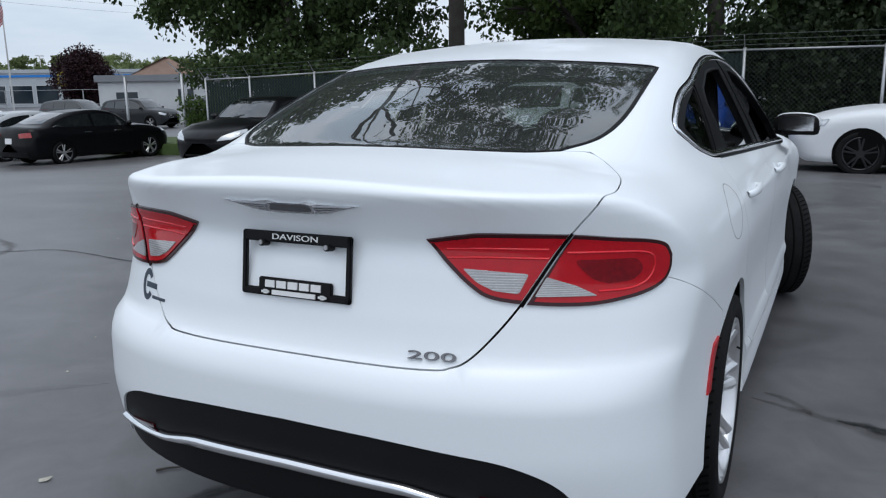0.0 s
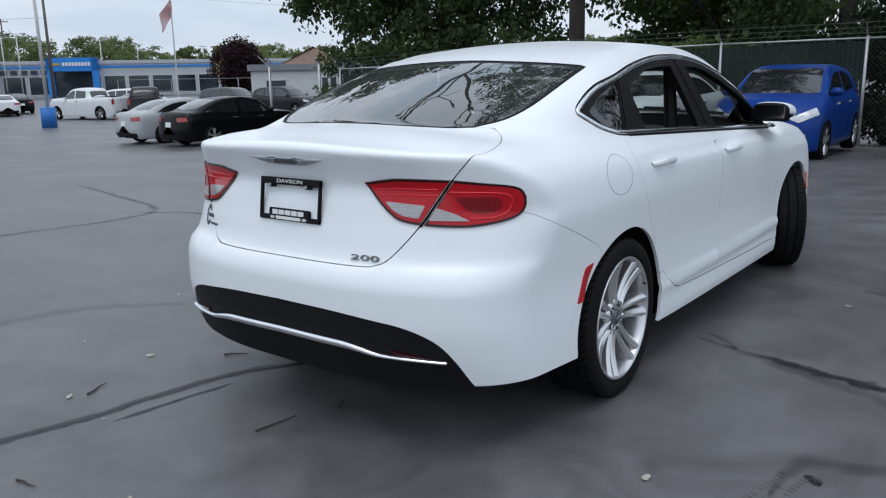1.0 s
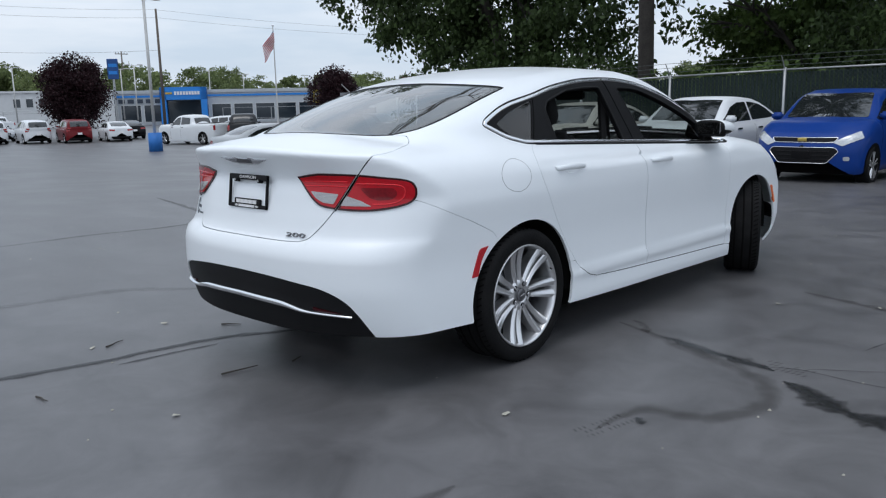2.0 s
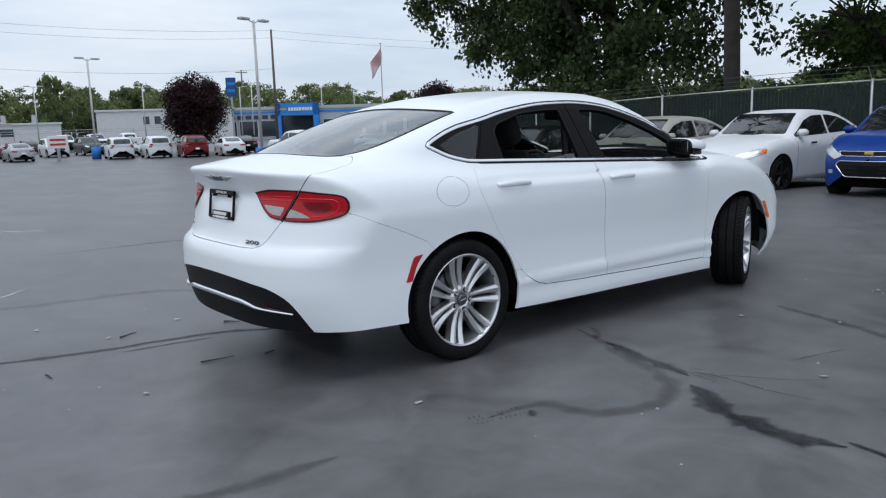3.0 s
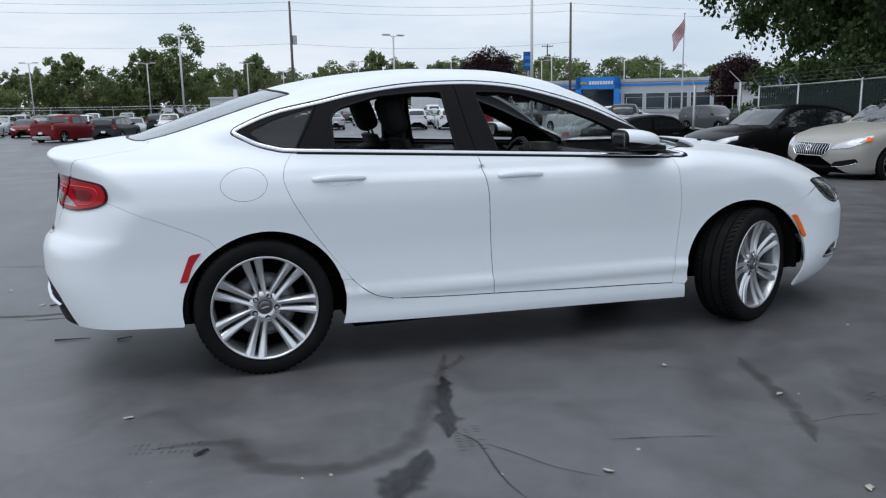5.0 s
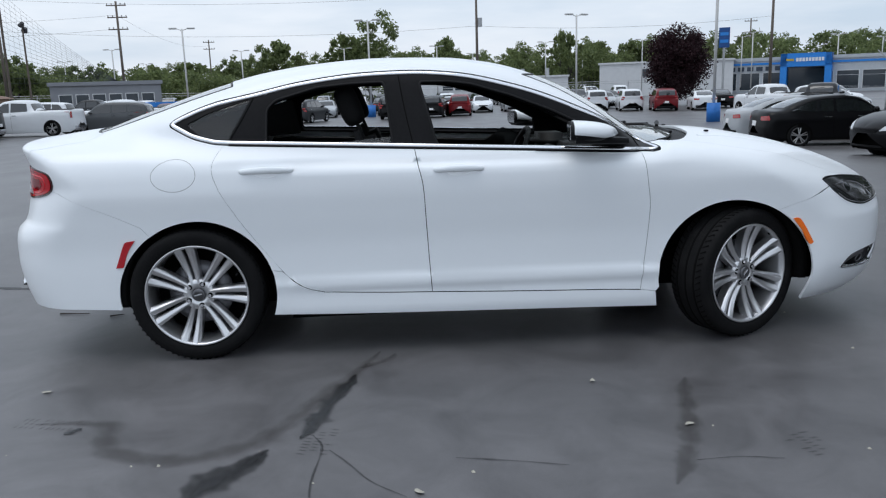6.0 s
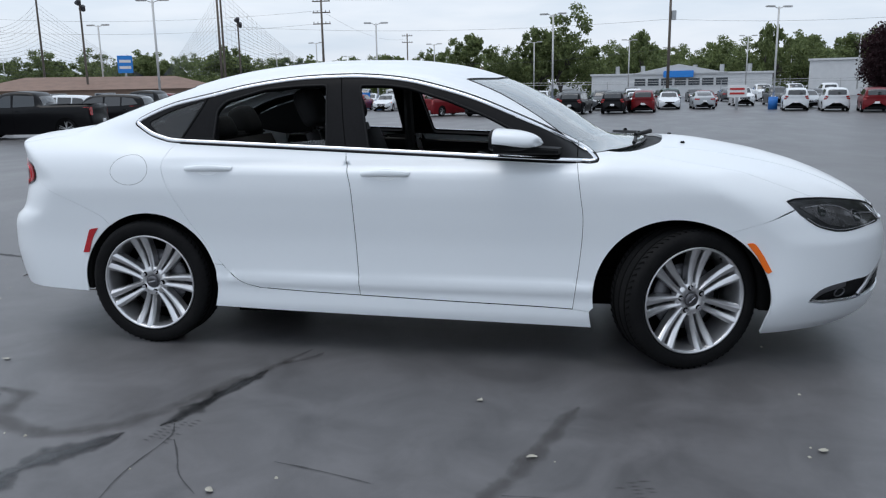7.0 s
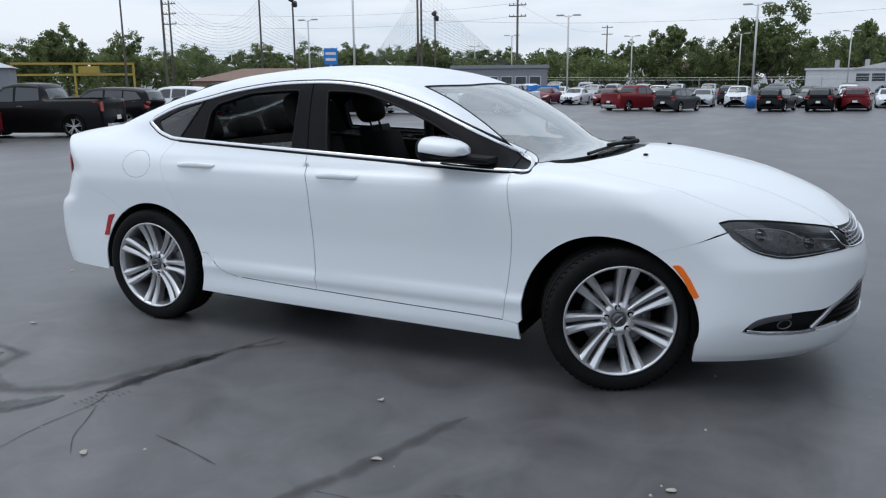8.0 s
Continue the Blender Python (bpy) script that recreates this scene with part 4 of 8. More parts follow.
# front end
LOW_UP = [(1.814, 0.327), (1.840, 0.366), (1.872, 0.389), (1.935, 0.403), (2.024, 0.410), (2.121, 0.411), (2.209, 0.442), (2.286, 0.473), (2.367, 0.497), (FRONT_MID, 0.510)]
LOW_DN = [(1.814, 0.327), (1.873, 0.313), (1.95, 0.307), (2.05, 0.302), (2.152, 0.307), (2.247, 0.315), (2.339, 0.323), (FRONT_MID, 0.328)]
front_hole = whole(np.vstack([side(path(rev(LOW_DN))), side(path(LOW_UP))]))
bumper_front = np.vstack([side(path([(FRONT_MID, 0.165), (2.2, 0.158), (1.9, 0.162), (1.676, 0.166)])), side(arch(*FRONT_HUB, -12, 58, 22)),
                          side(path([(1.508, 0.655), (1.63, 0.70), (1.760, 0.752)])), side(path([(1.760, 0.752), (1.780, 0.725), (1.836, 0.678), (1.893, 0.654), (1.952, 0.642), (2.04, 0.644), (2.117, 0.650), (2.209, 0.652), (2.27, 0.653), (2.40, 0.645), (FRONT_MID, 0.640)]))])
panel("front_bumper", whole(bumper_front), "front", WHITE, sedan, grid=0.03, gap=0.0006, holes=[front_hole])
panel("lower_grille", front_hole, "front", PLASTIC, sedan, grid=0.03, gap=-0.004, off=-0.030, flange=0.0, label="black lower grille and lamp pockets")
GRILLE_UP = [(2.20, 0.728), (2.33, 0.735), (2.48, 0.738), (FRONT_MID, 0.738)]
GRILLE_DN = [(2.20, 0.728), (2.24, 0.662), (2.40, 0.650), (FRONT_MID, 0.644)]
panel("grille", whole(np.vstack([side(path(rev(GRILLE_DN))), side(path(GRILLE_UP))])), "front", GLOSS_BLACK, sedan, grid=0.03, gap=0.0, off=-0.010, flange=0.0, label="black mesh grille with chrome bars")
for k in range(5):
    z = 0.662 + 0.014 * k
    s = np.linspace(2.275 - 0.006 * k, 2 * FRONT_MID - 2.275 + 0.006 * k, 46)
    ribbon("grille_bar", band(s, 0 * s + z, -0.008), 0.0055, 0.006, SILVER_PL, sedan)
for sgn in (1, -1):
    for k in range(11):
        s = FRONT_MID + sgn * np.linspace(0.02 + 0.035 * k, 0.055 + 0.035 * k, 6)
        ribbon("grille_mesh", band(s, np.linspace(0.654, 0.724, 6), -0.009), 0.003, 0.004, SILVER_PL, sedan)
gl = dense(path(GRILLE_DN), 0.015, False)
gl = np.vstack([gl, gl[::-1] * (-1, 1) + (2 * FRONT_MID, 0)])
ribbon("grille_chrome", tidy(band(gl[:, 0], gl[:, 1], -0.002), 0.003), 0.010, 0.008, CHROME, sedan, label="chrome edge under the upper grille")
wing = dense(path([(2.27, 0.712), (2.38, 0.700), (2.50, 0.694), (FRONT_MID, 0.693)]), 0.015, False)
wing = np.vstack([wing, wing[::-1] * (-1, 1) + (2 * FRONT_MID, 0)])
ribbon("grille_wing", tidy(band(wing[:, 0], wing[:, 1], -0.004), 0.003), 0.009, 0.009, CHROME, sedan, label="chrome wing bar across the grille")
sw = dense(path([(1.832, 0.333), (1.89, 0.323), (1.96, 0.318), (2.04, 0.313), (2.10, 0.316)]), 0.012, False)
sw_up = dense(path([(2.085, 0.322), (2.105, 0.350), (2.151, 0.394), (2.20, 0.424), (2.286, 0.458), (2.367, 0.483), (FRONT_MID, 0.496)]), 0.015, False)
fin = dense(path([(1.840, 0.346), (1.87, 0.370), (1.92, 0.386), (1.99, 0.396)]), 0.012, False)
for mirror in (False, True):
    ribbon("chrome_blade", band(sw[:, 0], sw[:, 1], -0.006), 0.015, 0.008, CHROME, sedan, mirror, label="slim chrome blade along the lamp pocket")
    ribbon("dark_blade", band(sw_up[:, 0], sw_up[:, 1], -0.008), 0.022, 0.008, SILVER_PL, sedan, mirror, label="satin chrome blade over the lower grille")
    ribbon("pocket_fin", band(fin[:, 0], fin[:, 1], -0.016), 0.034, 0.006, ALLOY_DARK, sedan, mirror, label="grey fin at the outer end of the lamp pocket")
    lamp_ring = [(1.975 + 0.026 * math.cos(a), 0.352 + 0.021 * math.sin(a)) for a in np.linspace(0, 2 * math.pi, 20, endpoint=False)]
    ribbon("fog_lamp_ring", band(*np.array(lamp_ring).T, off=-0.022), 0.005, 0.004, ALLOY_DARK, sedan, mirror, True)
for k in range(5):
    z = 0.336 + 0.027 * k
    s0 = 2.125 + 0.036 * k
    s = np.linspace(s0, 2 * FRONT_MID - s0, 50)
    ribbon("lower_grille_bar", band(s, 0 * s + z, -0.016), 0.009, 0.008, GLOSS_BLACK, sedan)

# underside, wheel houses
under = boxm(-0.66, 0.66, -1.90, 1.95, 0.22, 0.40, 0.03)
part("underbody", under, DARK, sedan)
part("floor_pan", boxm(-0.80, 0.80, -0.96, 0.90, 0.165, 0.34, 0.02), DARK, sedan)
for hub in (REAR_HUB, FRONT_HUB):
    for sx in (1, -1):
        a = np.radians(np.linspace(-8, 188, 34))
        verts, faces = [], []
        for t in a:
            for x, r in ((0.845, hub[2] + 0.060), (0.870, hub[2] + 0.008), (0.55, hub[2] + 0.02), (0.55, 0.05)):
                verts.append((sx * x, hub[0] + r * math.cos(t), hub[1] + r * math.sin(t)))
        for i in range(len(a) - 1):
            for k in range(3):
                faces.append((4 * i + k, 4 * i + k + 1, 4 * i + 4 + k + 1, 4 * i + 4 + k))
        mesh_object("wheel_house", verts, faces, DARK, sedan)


# wheels
def wheel_parts(own):
    tyre = [(0.248, -0.10), (0.300, -0.116), (0.320, -0.108), (0.330, -0.088), (0.332, 0.0), (0.330, 0.088), (0.320, 0.108), (0.300, 0.116), (0.272, 0.114), (0.250, 0.103), (0.246, 0.0)]
    v, f = lathe(tyre, 72)
    t = mesh_object("tyre", v, f, RUBBER, own, label="black rubber tyre")
    # dark rings and bars level with the tread: groove shade put into colour
    for x0 in (-0.055, 0.0, 0.055):
        v, f = lathe([(0.3325, x0 - 0.006), (0.3325, x0 + 0.006), (0.327, x0 + 0.006), (0.327, x0 - 0.006)], 72)
        mesh_object("groove", v, f, DARK, t)
    bm = bmesh.new()
    for i in range(66):
        a = 2 * math.pi * i / 66
        for sx in (-1, 1):
            box(bm, -0.017, 0.017, -0.003, 0.003, 0.328, 0.3318, 0, Matrix.Rotation(a, 4, "X") @ Matrix.Translation((sx * 0.082, 0, 0)) @ Matrix.Rotation(sx * 0.5, 4, "Z"))
    tagged(part("tread", bm, DARK, t), kind="stuff")
    rim = [(0.250, 0.098), (0.255, 0.106), (0.253, 0.112), (0.247, 0.111), (0.241, 0.100), (0.236, 0.070), (0.232, 0.02), (0.232, -0.09), (0.248, -0.10), (0.252, -0.09), (0.252, 0.09)]
    v, f = lathe(rim, 72)
    r = mesh_object("rim", v, f, ALLOY, own, label="silver alloy rim with seven pairs of spokes")
    # added near-black disc, in for the shade behind the spokes
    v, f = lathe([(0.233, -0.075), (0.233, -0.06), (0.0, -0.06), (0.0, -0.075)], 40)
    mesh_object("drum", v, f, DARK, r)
    v, f = lathe([(0.160, -0.005), (0.160, 0.006), (0.06, 0.012), (0.06, -0.01)], 40)
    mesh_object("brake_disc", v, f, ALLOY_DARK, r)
    for i in range(7):
        rot = np.array(Matrix.Rotation(2 * math.pi * i / 7, 3, "X"))
        for sgn in (-1, 1):
            verts, faces = [], []
            for q in np.linspace(0, 1, 13):
                rad = 0.055 + q * 0.188
                wd = 0.0115 + 0.010 * q ** 1.2
                c = sgn * (wd + 0.0040 + 0.0055 * q)
                x = 0.074 - 0.006 * math.sin(q * math.pi) + 0.030 * q ** 2.0
                for du, dx in ((-wd, -0.055), (-wd, -0.008), (-wd * 0.72, -0.0015), (wd * 0.18 * sgn - wd * 0.1, 0.0045), (wd * 0.18 * sgn + wd * 0.1, 0.0045), (wd * 0.72, -0.0015), (wd, -0.008), (wd, -0.055)):
                    verts.append(rot @ np.array((x + dx, c + du, rad)))
            for k in range(12):
                for j in range(7):
                    faces.append((k * 8 + j, k * 8 + j + 1, k * 8 + 9 + j, k * 8 + 8 + j)[::-1])
            mesh_object("spoke", verts, faces, ALLOY, r, smooth=False)
    v, f = lathe([(0.080, 0.020), (0.081, 0.060), (0.074, 0.073), (0.036, 0.076), (0.034, 0.070), (0.0, 0.070), (0.0, 0.02)], 40)
    mesh_object("hub", v, f, ALLOY, r)
    v, f = lathe([(0.032, 0.060), (0.032, 0.080), (0.028, 0.084), (0.0, 0.085), (0.0, 0.06)], 28)
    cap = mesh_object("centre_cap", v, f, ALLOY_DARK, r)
    bm = bmesh.new()
    box(bm, 0.084, 0.0865, -0.020, 0.020, -0.003, 0.003, 0.001)
    part("cap_emblem", bm, CHROME, cap)
    for i in range(5):
        a = 2 * math.pi * (i + 0.5) / 5
        q = (0.056 * math.sin(a), 0.056 * math.cos(a))
        # dark plug at the hub face: the nut pocket's shade by colour, no recess
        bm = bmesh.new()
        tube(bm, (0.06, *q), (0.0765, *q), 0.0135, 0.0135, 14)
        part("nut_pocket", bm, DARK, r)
        bm = bmesh.new()
        tube(bm, (0.06, *q), (0.086, *q), 0.0105, 0.009, 6)
        part("lug_nut", bm, CHROME, r)
    bm = bmesh.new()
    tube(bm, (0.105, 0.222, 0.06), (0.118, 0.216, 0.058), 0.004, 0.004, 6)
    part("valve", bm, PLASTIC, r)


for sx, x, y, steer in ((1, 0.785, -1.387, 0), (1, 0.836, 1.342, 24), (-1, 0.785, -1.387, 0), (-1, 0.836, 1.342, 24)):
    w = new("wheel")
    w.parent = sedan
    w.matrix_local = pose(sx * x, y, 0.331, 0, 0, (0 if sx > 0 else 180) + steer) @ pose(0, 0, 0, 12 * sx + 31 * (y > 0))
    wheel_parts(w)

# door mirrors
def pod(rx, y0, y1, top, low, z_cut=None, n=28, m=18):
    """A mirror shell: blunt and flat at the rear y0, drawn out to a rounded point at the front y1."""
    verts, faces = [], []
    pw = lambda c, e: math.copysign(abs(c) ** e, c)
    for i in range(m + 1):
        t = i / m
        k = max(0.0, 1 - t ** 3.0) ** 0.52
        for j in range(n):
            a = 2 * math.pi * j / n
            c, s_ = pw(math.cos(a), 0.7), pw(math.sin(a), 0.75)
            verts.append((rx * c * (0.30 + 0.70 * k) * (k > 0 or 0.05), y0 + (y1 - y0) * t - 0.02 * abs(c) * t, (top if s_ > 0 else low) * s_ * k - 0.012 * t))
    for i in range(m):
        for j in range(n):
            faces.append((i * n + j, i * n + (j + 1) % n, (i + 1) * n + (j + 1) % n, (i + 1) * n + j))
    faces.append(tuple(range(n))[::-1])
    return verts, faces


for sx in (1, -1):
    mir = new("mirror")
    mir.parent = sedan
    mir.matrix_local = pose(sx * 0.966, 0.537, 1.076, 0, 0, sx * -7)
    tagged(mir, "white door mirror on a black foot")
    v, f = pod(0.105, -0.066, 0.150, 0.054, 0.030)
    mesh_object("cap", v, f, WHITE, mir)
    v, f = pod(0.104, -0.082, 0.120, 0.050, 0.046)
    mesh_object("housing", v, f, PLASTIC, mir)
    bm = bmesh.new()
    box(bm, -0.082, 0.082, -0.085, -0.078, -0.036, 0.036, 0.003)
    part("mirror_glass", bm, CHROME, mir, "mirror glass")
    verts, faces = [], []
    for i in range(9):
        t = i / 8
        y, cx, hw = -0.06 + 0.27 * t, sx * (0.020 - 0.125 * t), 0.088 * (1 - 0.35 * t)
        up, dn = -0.012 - 0.030 * t, -0.056 - 0.014 * t
        for du, z in ((-1, up - 0.01), (-0.9, up), (0.9, up), (1, up - 0.01), (0.92, dn + 0.006), (0.7, dn), (-0.7, dn), (-0.92, dn + 0.006)):
            verts.append((cx + du * hw, y, z))
    for i in range(8):
        for k in range(8):
            faces.append((i * 8 + k, i * 8 + (k + 1) % 8, i * 8 + 8 + (k + 1) % 8, i * 8 + 8 + k))
    faces += [tuple(range(8))[::-1], tuple(range(64, 72))]
    mesh_object("mirror_foot", verts, faces, PLASTIC, mir, False, "black mirror foot")

# wipers, washer nozzles, antenna-free roof
for x0, x1, y0, y1 in ((0.50, -0.12, 1.11, 1.16), (-0.10, -0.62, 1.17, 1.04)):
    wp = new("wiper")
    wp.parent = sedan
    p0, p1 = crown([x0], [y0], 0.012)[0], crown([x1], [y1], 0.012)[0]
    bm = bmesh.new()
    tube(bm, p0, p1, 0.009, 0.007, 8)
    part("blade", bm, PLASTIC, wp)
    bm = bmesh.new()
    mid = (p0 + p1) / 2
    tube(bm, mid + (0, 0, 0.012), crown([x1 + 0.02], [y1 + 0.07], 0.02)[0], 0.010, 0.013, 8)
    part("arm", bm, PLASTIC, wp)
for sx in (1, -1):
    bm = bmesh.new()
    q = crown([sx * 0.36], [1.36], 0.003)[0]
    box(bm, q[0] - 0.012, q[0] + 0.012, q[1] - 0.010, q[1] + 0.012, q[2] - 0.004, q[2] + 0.007, 0.003)
    part("washer_nozzle", bm, PLASTIC, sedan)
for sx in (1, -1):
    h = np.linspace(0, 1, 30)
    ribbon("hood_crease", crown(sx * (0.52 - 0.06 * h), 1.25 + 0.98 * h), 0.02, 0.0025, WHITE, sedan)

# emblems, plate frame, lettering on the lid
emb = [(-0.190, 0.012), (-0.10, 0.012), (-0.055, 0.017), (-0.035, 0.011), (0.035, 0.011), (0.055, 0.017), (0.10, 0.012), (0.190, 0.012), (0.10, -0.010), (0.05, -0.014), (-0.05, -0.014), (-0.10, -0.010)]


def on_rear(u, z, off=0.0):
    """Points of the rear face at the place u to the right of the centre line and height z."""
    u, z = np.asarray(u, float), np.asarray(z, float)
    p = reach(np.stack([u, 0 * u - 1.9, z], -1), np.stack([0 * u, 0 * u - 1, 0 * u], -1), 1.2)
    p[:, 1] -= off
    return p


def rear_plate(name, pts, thick, material, own, label="", at=(0, 0), smooth=False):
    p = np.array(pts) + np.array(at)
    front, back = on_rear(p[:, 0], p[:, 1], thick), on_rear(p[:, 0], p[:, 1], -0.002)
    n = len(p)
    c = on_rear([p[:, 0].mean()], [p[:, 1].mean()], thick)
    verts = list(front) + list(back) + list(c)
    faces = [(i, (i + 1) % n, 2 * n) for i in range(n)] + [(i, n + i, n + (i + 1) % n, (i + 1) % n) for i in range(n)]
    return mesh_object(name, verts, faces, material, own, smooth, label)


emblem = rear_plate("emblem", emb, 0.007, CHROME, lid, "chrome winged emblem", (0.0, 1.026))
rear_plate("emblem_centre", rounded([(-0.06, -0.009), (0.06, -0.009), (0.05, 0.008), (-0.05, 0.008)], 0.008), 0.010, ALLOY_DARK, emblem, "", (0.0, 1.026))
for k in range(4):
    for sx in (1, -1):
        rear_plate("emblem_feather", [(sx * 0.065, 0.006 - 0.005 * k), (sx * (0.17 - 0.026 * k), 0.0085 - 0.005 * k), (sx * (0.16 - 0.026 * k), 0.0065 - 0.005 * k), (sx * 0.065, 0.0035 - 0.005 * k)], 0.0095, SILVER_PL, emblem, "", (0.0, 1.026))

plate_m = Matrix.Translation((0.0, -2.334, 0.884)) @ Matrix.Rotation(radians(-7.5), 4, "X")
frame_ob = new("plate_frame")
frame_ob.parent = sedan
frame_ob.matrix_local = plate_m
tagged(frame_ob, "black licence plate frame with white print and no plate")
bm = bmesh.new()
for x0, x1, z0, z1 in ((-0.156, 0.156, 0.052, 0.078), (-0.156, 0.156, -0.078, -0.060), (-0.156, -0.142, -0.078, 0.078), (0.142, 0.156, -0.078, 0.078), (-0.105, 0.105, -0.078, -0.034)):
    box(bm, x0, x1, -0.016, -0.004, z0, z1, 0.003)
part("frame", bm, PLASTIC, frame_ob)


def letters(name, text, size, material, own, m, extrude=0.0008, width=None):
    """Raised lettering in the built-in font, turned into a mesh."""
    cu = bpy.data.curves.new(name, "FONT")
    cu.body, cu.size, cu.extrude, cu.align_x, cu.align_y = text, size, extrude, "CENTER", "CENTER"
    tmp = bpy.data.objects.new(name, cu)
    scene.collection.objects.link(tmp)
    me = bpy.data.meshes.new_from_object(tmp.evaluated_get(bpy.context.evaluated_depsgraph_get()))
    bpy.data.objects.remove(tmp)
    if width:
        w = max(v.co.x for v in me.vertices) - min(v.co.x for v in me.vertices)
        for v in me.vertices:
            v.co.x *= width / w
    me.materials.clear()
    me.materials.append(material)
    ob = new(name, me)
    ob.parent = own
    ob.matrix_local = m
    return ob


letters("lettering", "DAVISON", 0.019, PRINT_WHITE, frame_ob, pose(0, -0.0172, 0.065, 90), width=0.13)
bm = bmesh.new()
for k in range(5):
    box(bm, -0.082 + 0.033 * k, -0.082 + 0.033 * k + 0.027, -0.0195, -0.0155, -0.057, -0.040)
part("print_bar", bm, PRINT_WHITE, frame_ob)
bm = bmesh.new()
box(bm, -0.062, 0.062, -0.0195, -0.0155, -0.074, -0.063)
for sx in (-1, 1):
    box(bm, sx * 0.082 - 0.011, sx * 0.082 + 0.011, -0.0195, -0.0155, -0.071, -0.066)
    box(bm, sx * 0.082 - 0.005, sx * 0.082 + 0.005, -0.0195, -0.0155, -0.0735, -0.0635)
part("print_bar", bm, PRINT_WHITE, frame_ob)
for x in (-0.093, 0.093):
    bm = bmesh.new()
    tube(bm, (x, -0.024, 0.050), (x, 0.0, 0.050), 0.009, 0.010, 12)
    part("screw", bm, PLASTIC, frame_ob)
    bm = bmesh.new()
    tube(bm, (x, -0.0275, 0.050), (x, -0.024, 0.050), 0.006, 0.006, 8)
    part("screw_head", bm, SILVER_PL, frame_ob)

badge_p = on_rear([0.365], [0.714])[0]
letters("model_badge", "200", 0.027, ALLOY_DARK, lid, Matrix.Translation((0.362, badge_p[1] - 0.004, 0.713)) @ pose(0, 0, 0, 62, 0, 9), 0.003, width=0.112)
ring_pts = [(0.030 * math.cos(a), 0.042 * math.sin(a)) for a in np.radians(np.linspace(35, 325, 22))] + [(0.015 * math.cos(a), 0.026 * math.sin(a)) for a in np.radians(np.linspace(325, 35, 22))]
rp = np.array(ring_pts) + (-0.545, 0.775)
rp3 = on_rear(rp[:, 0], rp[:, 1], 0.0012)
mesh_object("dealer_decal", rp3, [(i, i + 1, 42 - i, 43 - i) for i in range(21)], PRINT_DARK, lid, label="dark round decal with small bars")
for x0, x1, z0, z1 in ((-0.552, -0.495, 0.768, 0.782), (-0.515, -0.450, 0.742, 0.750)):
    rear_plate("decal_bar", [(x0, z0), (x1, z0), (x1, z1), (x0, z1)], 0.0015, PRINT_DARK, lid)
for sx in (1, -1):
    rl = dense(np.array([(-2.195, 0.376), (-2.30, 0.398), (-2.30, 0.409), (-2.20, 0.390)]), 0.02)
    panel("rear_reflector", band(rl[:, 0], rl[:, 1]), "band", RED_DEEP, sedan, gap=0.0, off=0.0, flange=0.01, mirror=sx < 0, grid=0.02, label="red strip reflector in the valance")


# ---- the sedan's inside ----
def cushion(name, own, x0, x1, y0, y1, z0, z1, m=None, mt=None, bevel=0.05, label=""):
    bm = bmesh.new()
    box(bm, x0, x1, y0, y1, z0, z1, min(bevel, 0.45 * min(x1 - x0, y1 - y0, z1 - z0)))
    if m is not None:
        bmesh.ops.transform(bm, matrix=m, verts=bm.verts)
    return part(name, bm, mt or CLOTH, own, label, True)


def pillow(name, own, cx, rx, ry, z0, z1, m):
    """A plump headrest with rounded edges."""
    verts, faces, n, k = [], [], 20, 12
    pw = lambda c, e: math.copysign(abs(c) ** e, c)
    for i in range(k + 1):
        t = math.pi * i / k
        for j in range(n):
            a = 2 * math.pi * j / n
            r = pw(math.sin(t), 0.5)
            verts.append(m @ Vector((cx + rx * r * pw(math.cos(a), 0.55), ry * r * pw(math.sin(a), 0.7), (z0 + z1) / 2 - (z1 - z0) / 2 * pw(math.cos(t), 0.6))))
    faces = [(i * n + j, i * n + (j + 1) % n, (i + 1) * n + (j + 1) % n, (i + 1) * n + j) for i in range(k) for j in range(n)]
    return mesh_object(name, verts, faces, CLOTH, own)


for sx in (1, -1):
    seat = new("front_seat")
    seat.parent = sedan
    tagged(seat, "black cloth front seat with a headrest")
    cushion("seat", seat, sx * 0.38 - 0.25, sx * 0.38 + 0.25, -0.38, 0.14, 0.36, 0.56)
    tilt = Matrix.Translation((sx * 0.38, -0.34, 0.50)) @ Matrix.Rotation(radians(21), 4, "X")
    cushion("backrest", seat, -0.25, 0.25, -0.09, 0.06, 0.0, 0.64, tilt, None, 0.06)
    pillow("headrest", seat, 0.0, 0.145, 0.06, 0.665, 0.88, tilt)
    bm = bmesh.new()
    for dx in (-0.06, 0.06):
        tube(bm, tilt @ Vector((dx, 0, 0.55)), tilt @ Vector((dx, 0, 0.74)), 0.007)
    part("headrest_post", bm, TRIM_IN, seat)
rear_seat = new("rear_seat")
rear_seat.parent = sedan
tagged(rear_seat, "black cloth rear bench with headrests")
cushion("seat", rear_seat, -0.64, 0.64, -1.10, -0.58, 0.36, 0.56)
rt = Matrix.Translation((0, -1.08, 0.50)) @ Matrix.Rotation(radians(25), 4, "X")
cushion("backrest", rear_seat, -0.66, 0.66, -0.10, 0.05, 0.0, 0.62, rt, None, 0.06)
for x in (-0.40, 0.0, 0.40):
    pillow("headrest", rear_seat, x, 0.14, 0.065, 0.57, 0.78 if x else 0.72, rt)
cushion("parcel_shelf", sedan, -0.58, 0.58, -1.86, -1.30, 1.02, 1.06, None, TRIM_IN, 0.015)
dash = new("dashboard")
dash.parent = sedan
tagged(dash, "dark dashboard with a centre display")
